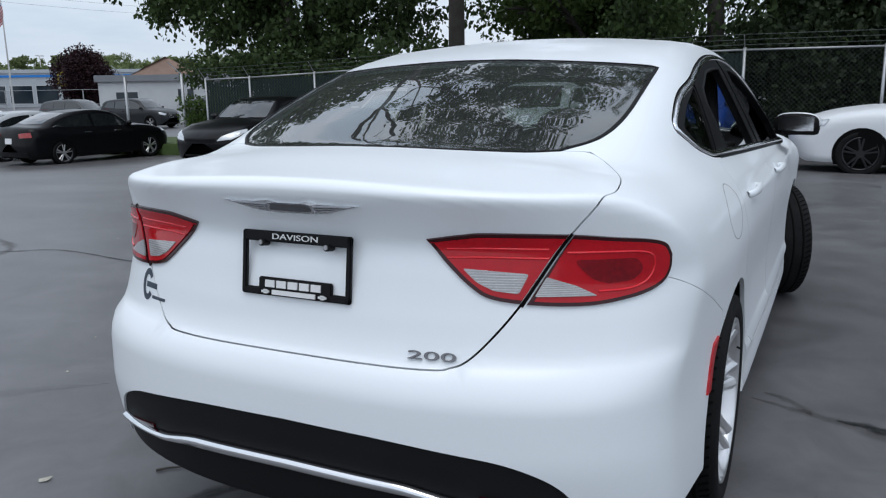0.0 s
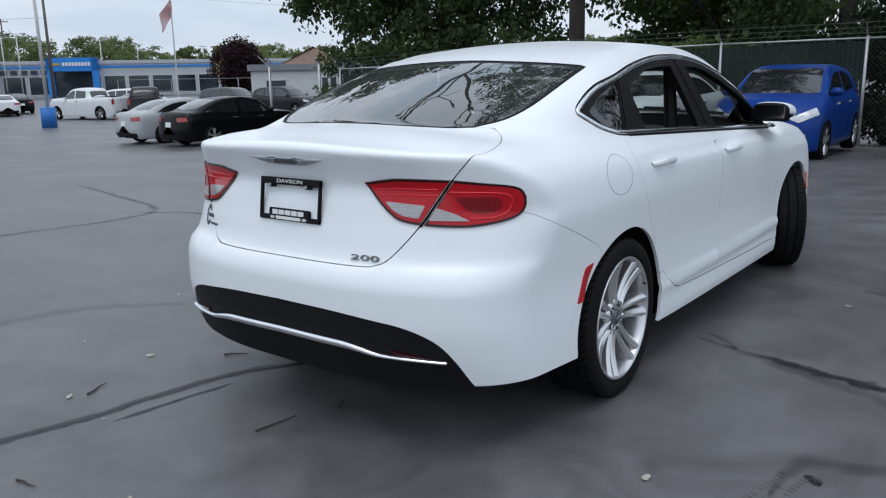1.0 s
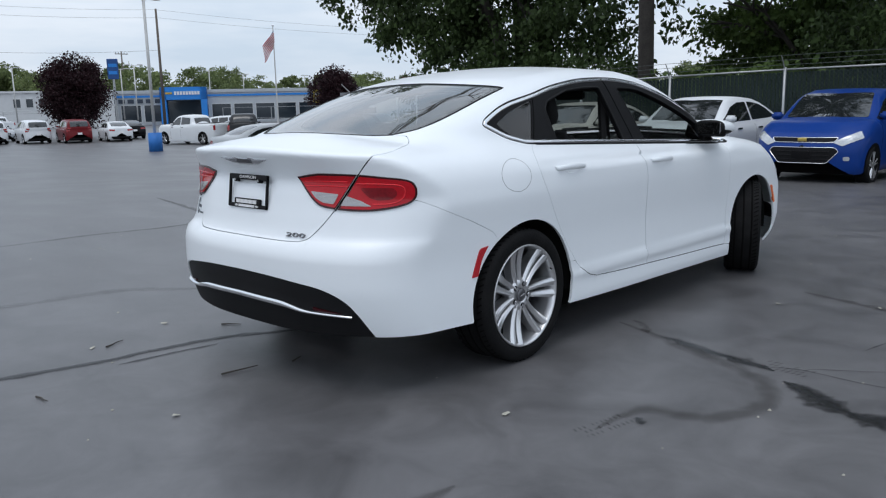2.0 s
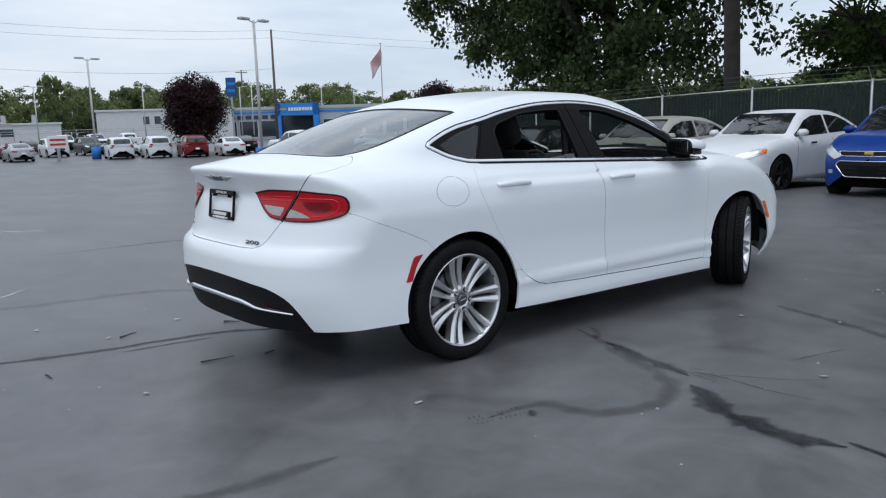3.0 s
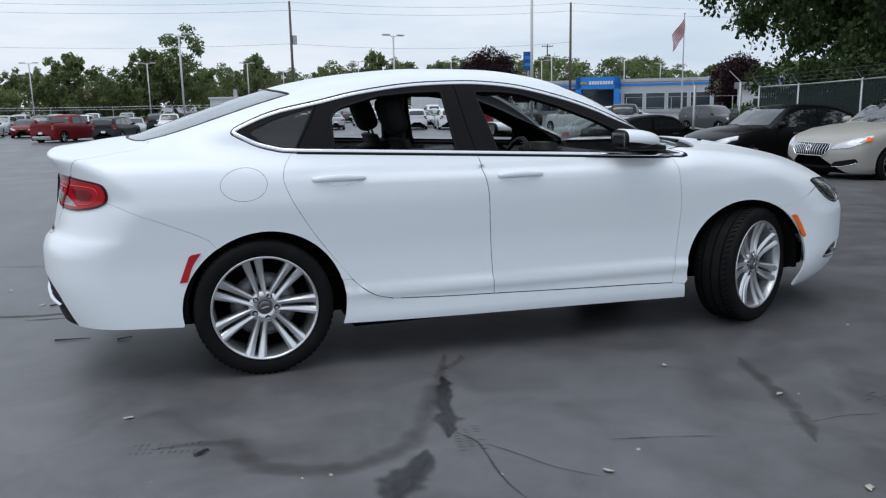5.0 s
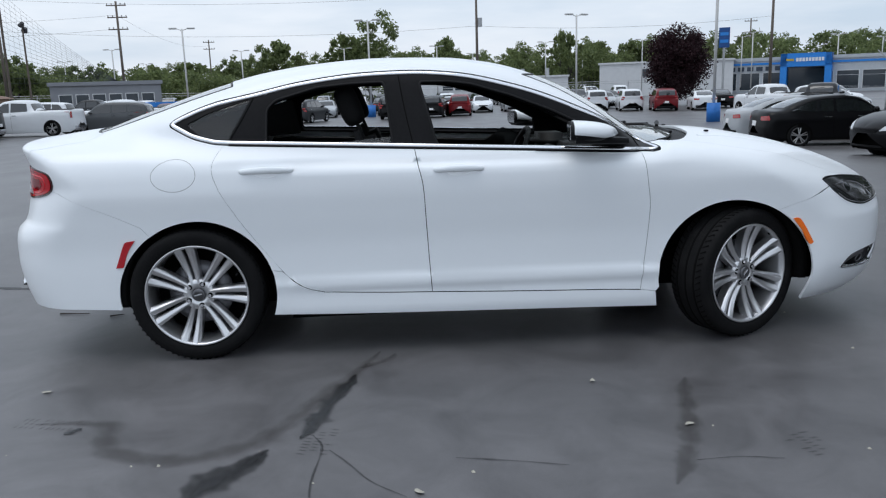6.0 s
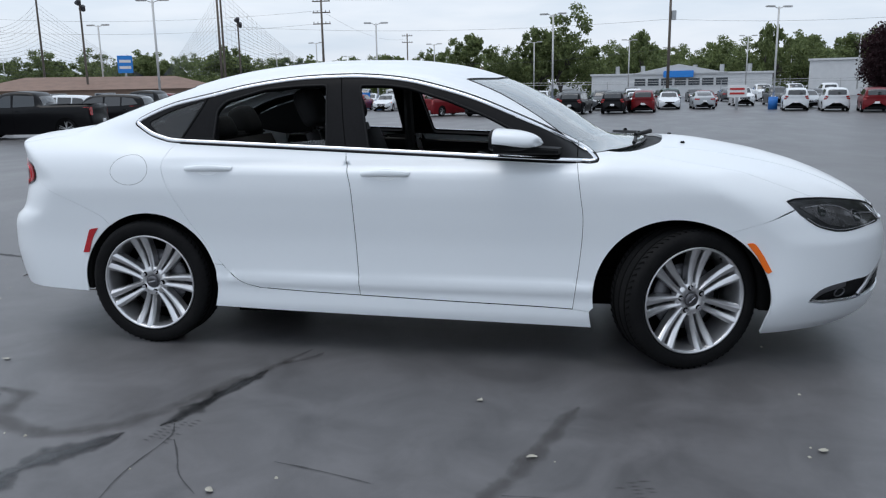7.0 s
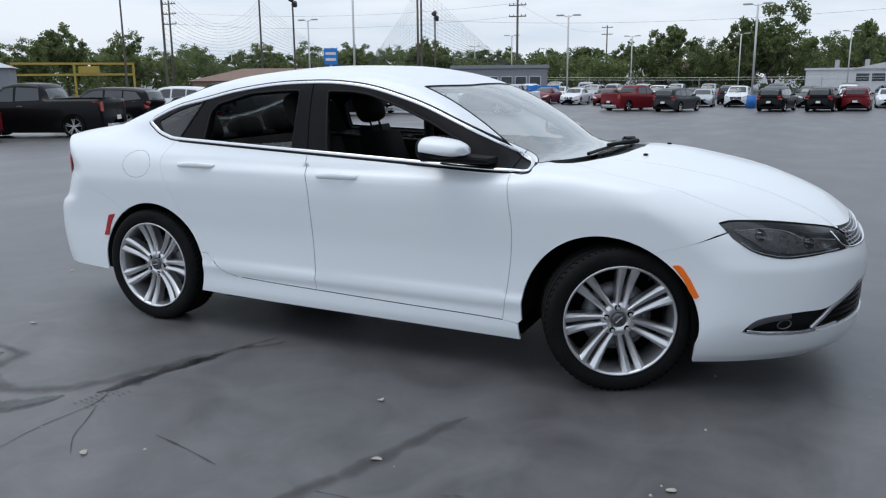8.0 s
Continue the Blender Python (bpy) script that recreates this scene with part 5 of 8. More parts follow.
cushion("dash_body", dash, -0.72, 0.72, 0.56, 0.92, 0.68, 0.955, None, TRIM_IN, 0.08)
cushion("instrument_hood", dash, -0.54, -0.22, 0.50, 0.72, 0.90, 1.00, None, TRIM_IN, 0.04)
cushion("display", dash, -0.11, 0.11, 0.555, 0.575, 0.76, 0.90, None, GLOSS_BLACK, 0.008)
cushion("console", sedan, -0.12, 0.12, -0.30, 0.60, 0.34, 0.64, None, TRIM_IN, 0.04)
bm = bmesh.new()
wm = Matrix.Translation((-0.38, 0.40, 0.86)) @ Matrix.Rotation(radians(66), 4, "X")
nseg = 28
ringpts = [Vector((0.185 * math.cos(2 * math.pi * i / nseg), 0.185 * math.sin(2 * math.pi * i / nseg), 0)) for i in range(nseg)]
for i in range(nseg):
    tube(bm, ringpts[i], ringpts[(i + 1) % nseg], 0.016, 0.016, 8, False)
for a in (200, 270, 340):
    tube(bm, (0, 0, 0), (0.18 * math.cos(radians(a)), 0.18 * math.sin(radians(a)), 0), 0.02, 0.014, 8)
box(bm, -0.08, 0.08, -0.06, 0.06, -0.03, 0.02, 0.02)
bmesh.ops.transform(bm, matrix=wm, verts=bm.verts)
part("steering_wheel", bm, TRIM_IN, sedan, "dark steering wheel", True)
bm = bmesh.new()
box(bm, -0.12, 0.12, 0.30, 0.335, 1.27, 1.33, 0.012)
part("inner_mirror", bm, TRIM_IN, sedan)
for sx in (1, -1):
    bm = bmesh.new()
    tube(bm, (sx * 0.70, -0.30, 0.5), (sx * 0.64, -0.31, 1.33), 0.045, 0.03, 8)
    part("pillar_trim", bm, TRIM_IN, sedan)


# ---- parked cars ----
def make_skin(half, width, top, roof, belt, waist, tumble, tail, nose, tail_round=0.10, nose_round=0.16, edge=0.08, crown_bow=0.06):
    """A skin from a car's half length, half width, body-top and roof curves, belt height and end faces."""
    TOPc, ROOFc, TAIL, NOSE_ = curve(*top), curve(*roof), curve(*tail), curve(*nose)
    INS = curve([0.15, 0.25, 0.45, 0.75, belt - 0.08, belt + 0.02, belt + 0.3], [0.05, 0.02, 0.015, 0.0, 0.015, 0.05, 0.16])

    def skin(x, y, z):
        x = np.abs(x)
        t = np.abs(y) / half
        side_ = x - width + 0.09 * np.clip(t - 0.35, 0, 1) ** 2 * 2.2 + INS(z)
        top_ = z - TOPc(y) + crown_bow * (x / 0.85) ** 2
        rear_ = TAIL(z) + 0.12 * (x / 0.8) ** 2.4 - y
        front_ = y - NOSE_(z) + 0.24 * (x / 0.8) ** 2.2
        body = smax(smax(smax(side_, top_, edge), rear_, tail_round), front_, nose_round)
        cab = smax(x - waist + 0.05 * np.clip(t, 0, 1) ** 2 + tumble * (z - belt), z - ROOFc(y + 0.12 * np.sign(y) * x * x) + 0.06 * x * x, 0.10)
        cab = cab + 3 * np.maximum(belt - 0.05 - z, 0)
        return smin(body, cab, 0.05)
    return skin


SHAPES = {
    "saloon": dict(half=2.42, belt=0.98, wheels=(1.42, -1.40), r=0.335,
                   skin=make_skin(2.42, 0.925, ([-2.5, -2.2, -1.7, -1.0, 0.8, 1.1, 1.6, 2.1, 2.5], [1.05, 1.08, 1.10, 1.0, 0.98, 1.03, 0.98, 0.86, 0.68]),
                                  ([-2.3, -1.95, -1.5, -0.9, -0.2, 0.35, 0.9, 1.3], [0.8, 1.06, 1.28, 1.44, 1.48, 1.42, 1.10, 0.8]), 0.98, 0.84, 0.42,
                                  ([0.1, 0.3, 0.5, 0.7, 1.0, 1.3], [-2.25, -2.38, -2.42, -2.40, -2.36, -2.30]), ([0.1, 0.3, 0.55, 0.75, 0.95], [2.25, 2.38, 2.42, 2.34, 2.0])),
                   side=[[(-1.62, 1.04), (-1.25, 1.22), (-0.95, 1.31), (-0.60, 1.355), (-0.42, 1.36), (-0.42, 1.01)], [(-0.34, 1.36), (0.05, 1.35), (0.38, 1.27), (0.85, 1.02), (0.85, 0.985), (-0.34, 1.005)]],
                   front_glass=[(0.0, 0.42), (0.56, 0.32), (0.66, 0.90), (0.0, 1.05)], rear_glass=[(0.0, -1.10), (0.55, -1.05), (0.56, -1.75), (0.0, -1.88)],
                   tail=[(0.42, 0.90), (0.80, 0.93), (0.84, 0.80), (0.46, 0.78)], head=[(0.43, 0.61), (0.50, 0.70), (0.70, 0.79), (0.86, 0.84), (0.89, 0.76), (0.72, 0.64)], signal=[(0.83, 0.81), (0.88, 0.80), (0.885, 0.745), (0.845, 0.73)], grille=[(-0.33, 0.50), (0.33, 0.50), (0.42, 0.60), (0.40, 0.70), (-0.40, 0.70), (-0.42, 0.60)], upright=True,
                   intake=[(-0.50, 0.29), (0.50, 0.29), (0.44, 0.325), (-0.44, 0.325)], fog=[(0.44, 0.33), (0.50, 0.40), (0.80, 0.46), (0.82, 0.40), (0.60, 0.33)]),
    "hatch": dict(half=2.02, belt=1.00, wheels=(1.25, -1.28), r=0.31,
                  skin=make_skin(2.02, 0.865, ([-2.1, -1.6, -1.0, 0.8, 1.1, 1.5, 1.8, 2.1], [1.05, 1.05, 1.02, 1.0, 1.07, 1.01, 0.92, 0.75]),
                                 ([-2.05, -1.92, -1.6, -1.0, -0.2, 0.3, 0.9, 1.3], [0.9, 1.25, 1.44, 1.50, 1.52, 1.46, 1.12, 0.85]), 1.0, 0.79, 0.36,
                                 ([0.1, 0.3, 0.5, 0.8, 1.1, 1.4], [-1.85, -1.98, -2.02, -1.98, -1.92, -1.8]), ([0.1, 0.3, 0.55, 0.75, 0.95], [1.9, 2.0, 2.02, 1.96, 1.7])),
                  side=[[(-1.40, 1.10), (-1.15, 1.32), (-0.62, 1.39), (-0.40, 1.39), (-0.40, 1.04)], [(-0.32, 1.39), (0.05, 1.37), (0.35, 1.29), (0.85, 1.05), (0.85, 1.015), (-0.32, 1.03)]],
                  front_glass=[(0.0, 0.40), (0.54, 0.30), (0.64, 0.92), (0.0, 1.06)], rear_glass=[(0.0, -1.72), (0.5, -1.70), (0.55, -1.90), (0.0, -1.93)],
                  tail=[(0.50, 1.02), (0.76, 1.06), (0.78, 0.80), (0.60, 0.78)], head=[(0.42, 0.70), (0.74, 0.86), (0.80, 0.76), (0.56, 0.64)], grille=[(-0.44, 0.695), (0.44, 0.695), (0.50, 0.765), (-0.50, 0.765)], badge=True,
                  intake=[(-0.36, 0.38), (0.36, 0.38), (0.52, 0.56), (0.46, 0.62), (-0.46, 0.62), (-0.52, 0.56)], fog=[(0.58, 0.42), (0.58, 0.48), (0.66, 0.48), (0.66, 0.42)]),
    "suv": dict(half=2.36, belt=1.12, wheels=(1.40, -1.36), r=0.365,
                skin=make_skin(2.36, 0.945, ([-2.5, -1.9, -1.0, 0.8, 1.1, 1.7, 2.1, 2.4], [1.12, 1.12, 1.1, 1.1, 1.16, 1.11, 1.0, 0.8]),
                               ([-2.36, -2.2, -1.9, -1.2, -0.2, 0.4, 1.0, 1.4], [1.0, 1.52, 1.64, 1.71, 1.73, 1.66, 1.25, 0.9]), 1.12, 0.87, 0.30,
                               ([0.1, 0.3, 0.5, 0.9, 1.2, 1.6], [-2.2, -2.32, -2.36, -2.32, -2.26, -2.12]), ([0.1, 0.3, 0.6, 0.9, 1.1], [2.2, 2.32, 2.36, 2.28, 2.0]), 0.08),
                side=[[(-2.0, 1.24), (-1.75, 1.52), (-1.22, 1.575), (-1.22, 1.17)], [(-1.15, 1.58), (-0.40, 1.60), (-0.38, 1.15), (-1.15, 1.165)], [(-0.30, 1.60), (0.10, 1.58), (0.42, 1.48), (0.92, 1.18), (0.92, 1.14), (-0.30, 1.145)]],
                front_glass=[(0.0, 0.46), (0.60, 0.38), (0.70, 0.98), (0.0, 1.10)], rear_glass=[(0.0, -2.10), (0.58, -2.06), (0.62, -2.24), (0.0, -2.29)],
                rear_win=[(-0.62, 1.20), (0.62, 1.20), (0.56, 1.50), (-0.56, 1.50)],
                tail=[(0.56, 1.12), (0.84, 1.16), (0.86, 0.86), (0.66, 0.90)], head=[(0.45, 0.84), (0.80, 0.96), (0.86, 0.84), (0.60, 0.76)], grille=[(-0.42, 0.60), (0.42, 0.60), (0.46, 0.86), (-0.46, 0.86)]),
    "pickup": dict(half=2.92, belt=1.22, wheels=(1.95, -1.75), r=0.40,
                   skin=make_skin(2.92, 0.99, ([-3.0, -2.6, -0.9, 0.0, 1.2, 1.6, 2.4, 2.7, 3.0], [1.36, 1.36, 1.34, 1.22, 1.2, 1.30, 1.27, 1.20, 1.0]),
                                  ([-0.92, -0.72, -0.45, 0.2, 0.75, 1.45, 1.8], [0.9, 1.6, 1.86, 1.90, 1.84, 1.30, 0.9]), 1.22, 0.90, 0.26,
                                  ([0.2, 0.4, 0.6, 1.0, 1.35], [-2.82, -2.92, -2.92, -2.88, -2.86]), ([0.2, 0.4, 0.7, 1.0, 1.2], [2.8, 2.92, 2.92, 2.88, 2.75]), 0.05, 0.10, 0.05, 0.02),
                   side=[[(-0.55, 1.30), (-0.50, 1.70), (0.30, 1.74), (0.32, 1.27)], [(0.40, 1.74), (0.70, 1.70), (1.25, 1.32), (1.25, 1.26), (0.40, 1.26)]],
                   front_glass=[(0.0, 0.80), (0.62, 0.74), (0.74, 1.36), (0.0, 1.48)], rear_glass=[(0.0, -0.66), (0.60, -0.62), (0.62, -0.80), (0.0, -0.86)],
                   tail=[(0.76, 1.24), (0.90, 1.24), (0.90, 0.92), (0.78, 0.92)], head=[(0.52, 1.00), (0.86, 1.04), (0.88, 0.82), (0.60, 0.84)], grille=[(-0.48, 0.70), (0.48, 0.70), (0.50, 1.10), (-0.50, 1.10)]),
}
SHAPES["plain"] = {k: v for k, v in SHAPES["saloon"].items() if k not in ("upright", "signal", "fog")}
SHAPES["plain"]["grille"] = [(-0.36, 0.56), (0.36, 0.56), (0.42, 0.66), (-0.42, 0.66)]
LAMP_RED = mat("parked_tail_lamp", (0.34, 0.01, 0.012), 0.15, 0, 0.1, coat=0.8)
LAMP_CLEAR = mat("parked_headlamp", (0.52, 0.54, 0.56), 0.12, 0.3, 0.2, 8, 40, coat=1.0)
RIM_BLACK = mat("black_alloy", (0.02, 0.02, 0.022), 0.3, 0.4, 0.1)


def parked(kind, rim_material=ALLOY, level=0):
    """One parked car of a kind at the origin, facing +y, with all its parts."""
    sp = SHAPES[kind]
    SKIN[0] = sp["skin"]
    ob = new({"saloon": "parked_sedan", "plain": "parked_sedan", "hatch": "parked_hatchback", "suv": "parked_suv", "pickup": "parked_pickup"}[kind])
    half, A = sp["half"], sp["half"] - 0.95
    axis = 0.66 if kind in ("saloon", "plain", "hatch") else 0.80
    # body: rays from an axis inside it, turning round the ends
    arc = 0.95 * math.pi / 2
    n_end, n_mid, n_round = 16, 34, 44
    us = np.concatenate([-A - arc * np.linspace(1, 0.02, n_end), np.linspace(-A, A, n_mid), A + arc * np.linspace(0.02, 1, n_end)])
    bs = np.radians(np.linspace(-34, 214, n_round))
    U, B = np.meshgrid(us, bs, indexing="ij")
    yc = np.clip(U, -A, A)
    a = (U - yc) / 0.95
    d = np.stack([np.cos(B) * np.cos(a), np.sin(a), np.sin(B) * np.cos(a)], -1).reshape(-1, 3)
    o = np.stack([0 * yc, yc, 0 * yc + axis], -1).reshape(-1, 3)
    p = reach(o, d, 3.0)
    p[:, 2] = np.maximum(p[:, 2], 0.20)
    nb = n_round
    faces = [(i * nb + j, i * nb + j + 1, (i + 1) * nb + j + 1, (i + 1) * nb + j)[::-1] for i in range(len(us) - 1) for j in range(nb - 1)]
    mesh_object("body", p, faces, PAINT, ob)
    part("underbody", boxm(-0.72, 0.72, -half + 0.35, half - 0.35, 0.19, 0.5, 0.02), DARK, ob)

    def glue(name, pts, how, mt, off, mirror=False, rad=0.03, grid=0.1):
        q = dense(rounded(pts, rad, 4), 0.05)
        if how == "side":
            p3 = reach(np.stack([0 * q[:, 0], q[:, 0], q[:, 1]], -1), np.tile((1.0, 0, 0), (len(q), 1)), 1.4)
        elif how == "top":
            p3 = crown(q[:, 0], q[:, 1])
        else:
            s_ = -1.0 if how == "rear" else 1.0
            p3 = reach(np.stack([q[:, 0], 0 * q[:, 0] + s_ * (half - 0.75), q[:, 1]], -1), np.tile((0, s_, 0), (len(q), 1)), 2.0)
        nn = normals(p3)
        c = p3.mean(0)
        rings = [p3 + nn * off, c + (p3 - c) * 0.66, c + (p3 - c) * 0.33]
        m = len(q)
        out = [rings[0]]
        for rr in rings[1:]:
            if how == "side":
                w = reach(np.stack([0 * rr[:, 0], rr[:, 1], rr[:, 2]], -1), np.tile((1.0, 0, 0), (m, 1)), 1.4)
            elif how == "top":
                w = crown(rr[:, 0], rr[:, 1])
            else:
                w = reach(np.stack([rr[:, 0], 0 * rr[:, 0] + s_ * (half - 0.75), rr[:, 2]], -1), np.tile((0, s_, 0), (m, 1)), 2.0)
            out.append(w + normals(w) * off)
        cc = out[-1].mean(0)
        verts = np.vstack(out + [p3 - nn * 0.01, cc[None]])
        faces = []
        for k in range(2):
            faces += [(k * m + i, k * m + (i + 1) % m, (k + 1) * m + (i + 1) % m, (k + 1) * m + i) for i in range(m)]
        faces += [(2 * m + i, 2 * m + (i + 1) % m, 4 * m) for i in range(m)]
        faces += [(3 * m + i, 3 * m + (i + 1) % m, (i + 1) % m, i) for i in range(m)]
        if mirror:
            verts = verts * (-1, 1, 1)
        return mesh_object(name, verts, faces, mt, ob, False)

    for mirror in (False, True):
        for w in sp["side"]:
            glue("side_window", w, "side", CAR_GLASS, 0.004, mirror)
        glue("tail_lamp", sp["tail"], "rear", LAMP_RED, 0.008, mirror, 0.02)
        glue("headlamp", sp["head"], "front", LAMP_CLEAR, 0.008, mirror, 0.02)
        if "signal" in sp:
            glue("turn_signal", sp["signal"], "front", ORANGE, 0.012, mirror, 0.01)
        for wy in sp["wheels"]:
            rr = sp["r"] + 0.045
            # dark disc on the uncut body side, in for the shade inside the arch
            glue("wheel_arch", [(wy + rr * math.cos(t), sp["r"] + rr * math.sin(t)) for t in np.radians(np.linspace(-25, 205, 16))], "side", DARK, 0.005, mirror, 0.01)
        bm = bmesh.new()
        sx = -1 if mirror else 1
        mz, my = sp["belt"] + 0.08, sp["side"][-1][-3][0] - 0.12
        mx = float(reach([(0, my, sp["belt"])], [(1, 0, 0)], 1.4)[0, 0])
        box(bm, sx * mx - 0.02 if sx > 0 else -mx - 0.17, mx + 0.17 if sx > 0 else -mx + 0.02, my - 0.05, my + 0.06, mz - 0.07, mz + 0.06, 0.03)
        part("mirror", bm, PAINT, ob, smooth=True)
        hy = sp["side"][0][-1][0] - 0.08
        for hh in (hy, hy + 0.95):
            bm = bmesh.new()
            hx = float(reach([(0, hh, sp["belt"] - 0.12)], [(1, 0, 0)], 1.4)[0, 0])
            box(bm, sx * hx - 0.02, sx * hx + 0.02, hh - 0.22, hh, sp["belt"] - 0.13, sp["belt"] - 0.10, 0.008)
            part("door_handle", bm, CHROME, ob)
        for cy in (hy + 0.06, sp["side"][-1][-3][0] + 0.05):
            zz = np.linspace(0.34, sp["belt"] - 0.03, 12)
            q = reach(np.stack([0 * zz, 0 * zz + cy, zz], -1), np.tile((1.0, 0, 0), (12, 1)), 1.4)
            ribbon("door_gap", q, 0.008, 0.0015, DARK, ob, mirror)
    fg, rg = sp["front_glass"], sp["rear_glass"]
    glue("windshield", fg + [(-x, y) for x, y in fg[::-1] if x], "top", CAR_GLASS, 0.005, rad=0.05)
    glue("rear_window", rg + [(-x, y) for x, y in rg[::-1] if x], "top", CAR_GLASS, 0.005, rad=0.04)
    if "rear_win" in sp:
        glue("tailgate_window", sp["rear_win"], "rear", CAR_GLASS, 0.006)
    glue("grille", sp["grille"], "front", GLOSS_BLACK, 0.007, rad=0.06)
    def edge(name, pts, mt, wide, closed=True):
        q = dense(rounded(pts, 0.03, 4) if closed else np.array(pts, float), 0.04, closed)
        pp = reach(np.stack([q[:, 0], 0 * q[:, 0] + half - 0.75, q[:, 1]], -1), np.tile((0, 1.0, 0), (len(q), 1)), 2.0)
        return ribbon(name, pp, wide, wide, mt, ob, False, closed)

    g0, g1 = sp["grille"][0][1], max(q[1] for q in sp["grille"])
    if sp.get("upright"):
        for k in range(15):
            x = -0.35 + 0.05 * k
            edge("grille_bar", [(x, g0 + 0.02 + 0.10 * abs(x) ** 2), (x * 1.06, g1 - 0.012)], CHROME, 0.012, False)
        edge("grille_rim", sp["grille"], CHROME, 0.020)
        edge("badge", [(0.05 * math.cos(t), 0.62 + 0.05 * math.sin(t)) for t in np.linspace(0, 2 * math.pi, 12, endpoint=False)], CHROME, 0.022)
    elif sp.get("badge"):
        edge("grille_rim", sp["grille"], CHROME, 0.014)
        edge("badge", [(-0.065, 0.73), (0.065, 0.73)], mat("gold_badge", (0.60, 0.45, 0.12), 0.35, 0.6), 0.045, False)
    else:
        for z in np.linspace(g0 + 0.03, g1 - 0.02, 5):
            edge("grille_bar", [(-0.38, z), (0.38, z)], GLOSS_BLACK if kind == "plain" else CHROME, 0.014, False)
    glue("lower_intake", sp.get("intake", [(-0.6, 0.26), (0.6, 0.26), (0.5, 0.36), (-0.5, 0.36)]), "front", PLASTIC, 0.006)
    if sp.get("badge"):
        edge("intake_rim", sp["intake"], CHROME, 0.016)
        for z in (0.44, 0.50, 0.56):
            edge("intake_bar", [(-0.40, z), (0.40, z)], PLASTIC, 0.016, False)
        glue("plate_holder", [(-0.14, 0.46), (0.14, 0.46), (0.14, 0.56), (-0.14, 0.56)], "front", GLOSS_BLACK, 0.020, rad=0.01)
    if "fog" in sp:
        for mirror in (False, True):
            glue("fog_pocket", sp["fog"], "front", PLASTIC if sp.get("upright") else LAMP_CLEAR, 0.007, mirror, 0.02)
            if sp.get("upright"):
                sx = -1 if mirror else 1
                edge("fog_trim", [(sx * 0.46, 0.325), (sx * 0.62, 0.325), (sx * 0.80, 0.385)], CHROME, 0.014, False)
    glue("rear_bumper_trim", [(-0.7, 0.27), (0.7, 0.27), (0.7, 0.40 if kind != "pickup" else 0.5), (-0.7, 0.40 if kind != "pickup" else 0.5)], "rear", CHROME if kind == "pickup" else PLASTIC, 0.012)
    glue("plate", [(-0.15, 0.62), (0.15, 0.62), (0.15, 0.77), (-0.15, 0.77)], "rear", PRINT_WHITE, 0.012, rad=0.01)
    if kind == "pickup":
        # dark sheet on the closed top stands in for the open bed's shade
        bm = bmesh.new()
        box(bm, -0.80, 0.80, -2.74, -1.02, 1.352, 1.362)
        part("bed_opening", bm, DARK, ob)
    r = sp["r"]
    for sx in (1, -1):
        for wy in sp["wheels"]:
            w = new("wheel")
            w.parent = ob
            sx_x = float(reach([(0, wy, r + 0.1)], [(1, 0, 0)], 1.4)[0, 0])
            w.matrix_local = pose(sx * (sx_x - 0.085), wy, r, 0, 0, 0 if sx > 0 else 180)
            v, f = lathe([(0.70 * r, -0.09), (0.95 * r, -0.10), (r, -0.07), (r, 0.07), (0.95 * r, 0.10), (0.72 * r, 0.095), (0.68 * r, 0.0)], 28)
            mesh_object("tyre", v, f, RUBBER, w)
            v, f = lathe([(0.72 * r, 0.085), (0.74 * r, 0.098), (0.68 * r, 0.095), (0.63 * r, 0.05), (0.63 * r, 0.02), (0.02, 0.02), (0.02, 0.015), (0.70 * r, 0.0)], 28)
            # rim in a darker alloy than its spokes: wheel shade by colour
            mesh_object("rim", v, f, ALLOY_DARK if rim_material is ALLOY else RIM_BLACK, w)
            bm = bmesh.new()
            for i in range(5):
                for da in (-0.16, 0.16):
                    t = 2 * math.pi * i / 5 + da
                    tube(bm, (0.075, 0.06 * math.sin(t), 0.06 * math.cos(t)), (0.088, 0.68 * r * math.sin(t), 0.68 * r * math.cos(t)), 0.022, 0.017, 6)
            tube(bm, (0.04, 0, 0), (0.092, 0, 0), 0.07, 0.06, 12)
            part("spokes", bm, rim_material, w)
    SKIN[0] = sedan_skin
    return ob


def paint(ob, rgb):
    for o in ob.children_recursive:
        if o.name.split(".")[0] in ("body", "mirror"):
            o.color = (*rgb, 1)
    return ob


COLOURS = {"white": (0.72, 0.74, 0.76), "black": (0.004, 0.004, 0.005), "silver": (0.42, 0.44, 0.46), "tan": (0.40, 0.385, 0.35), "blue": (0.006, 0.040, 0.22),
           "red": (0.16, 0.012, 0.016), "grey": (0.085, 0.09, 0.095), "orange": (0.33, 0.07, 0.03), "darkgrey": (0.03, 0.032, 0.035), "green": (0.03, 0.06, 0.05)}
MASTERS = {}


def place(kind, x, y, heading, colour, label, rims=ALLOY, group=""):
    """A parked car with its middle over (x, y), heading in degrees from +y towards +x."""
    key = (kind, rims.name)
    m = pose(x, y, float(ground_z(x, y)), 0, 0, -heading)
    if key not in MASTERS:
        MASTERS[key] = parked(kind, rims)
        MASTERS[key].matrix_world = m
        ob = MASTERS[key]
    else:
        ob = copy_thing(MASTERS[key], m)
    cat = {"saloon": "car", "plain": "car", "hatch": "car", "suv": "suv", "pickup": "pickup truck"}[kind]
    tagged(paint(ob, COLOURS[colour]), label, cat, group)
    return ob


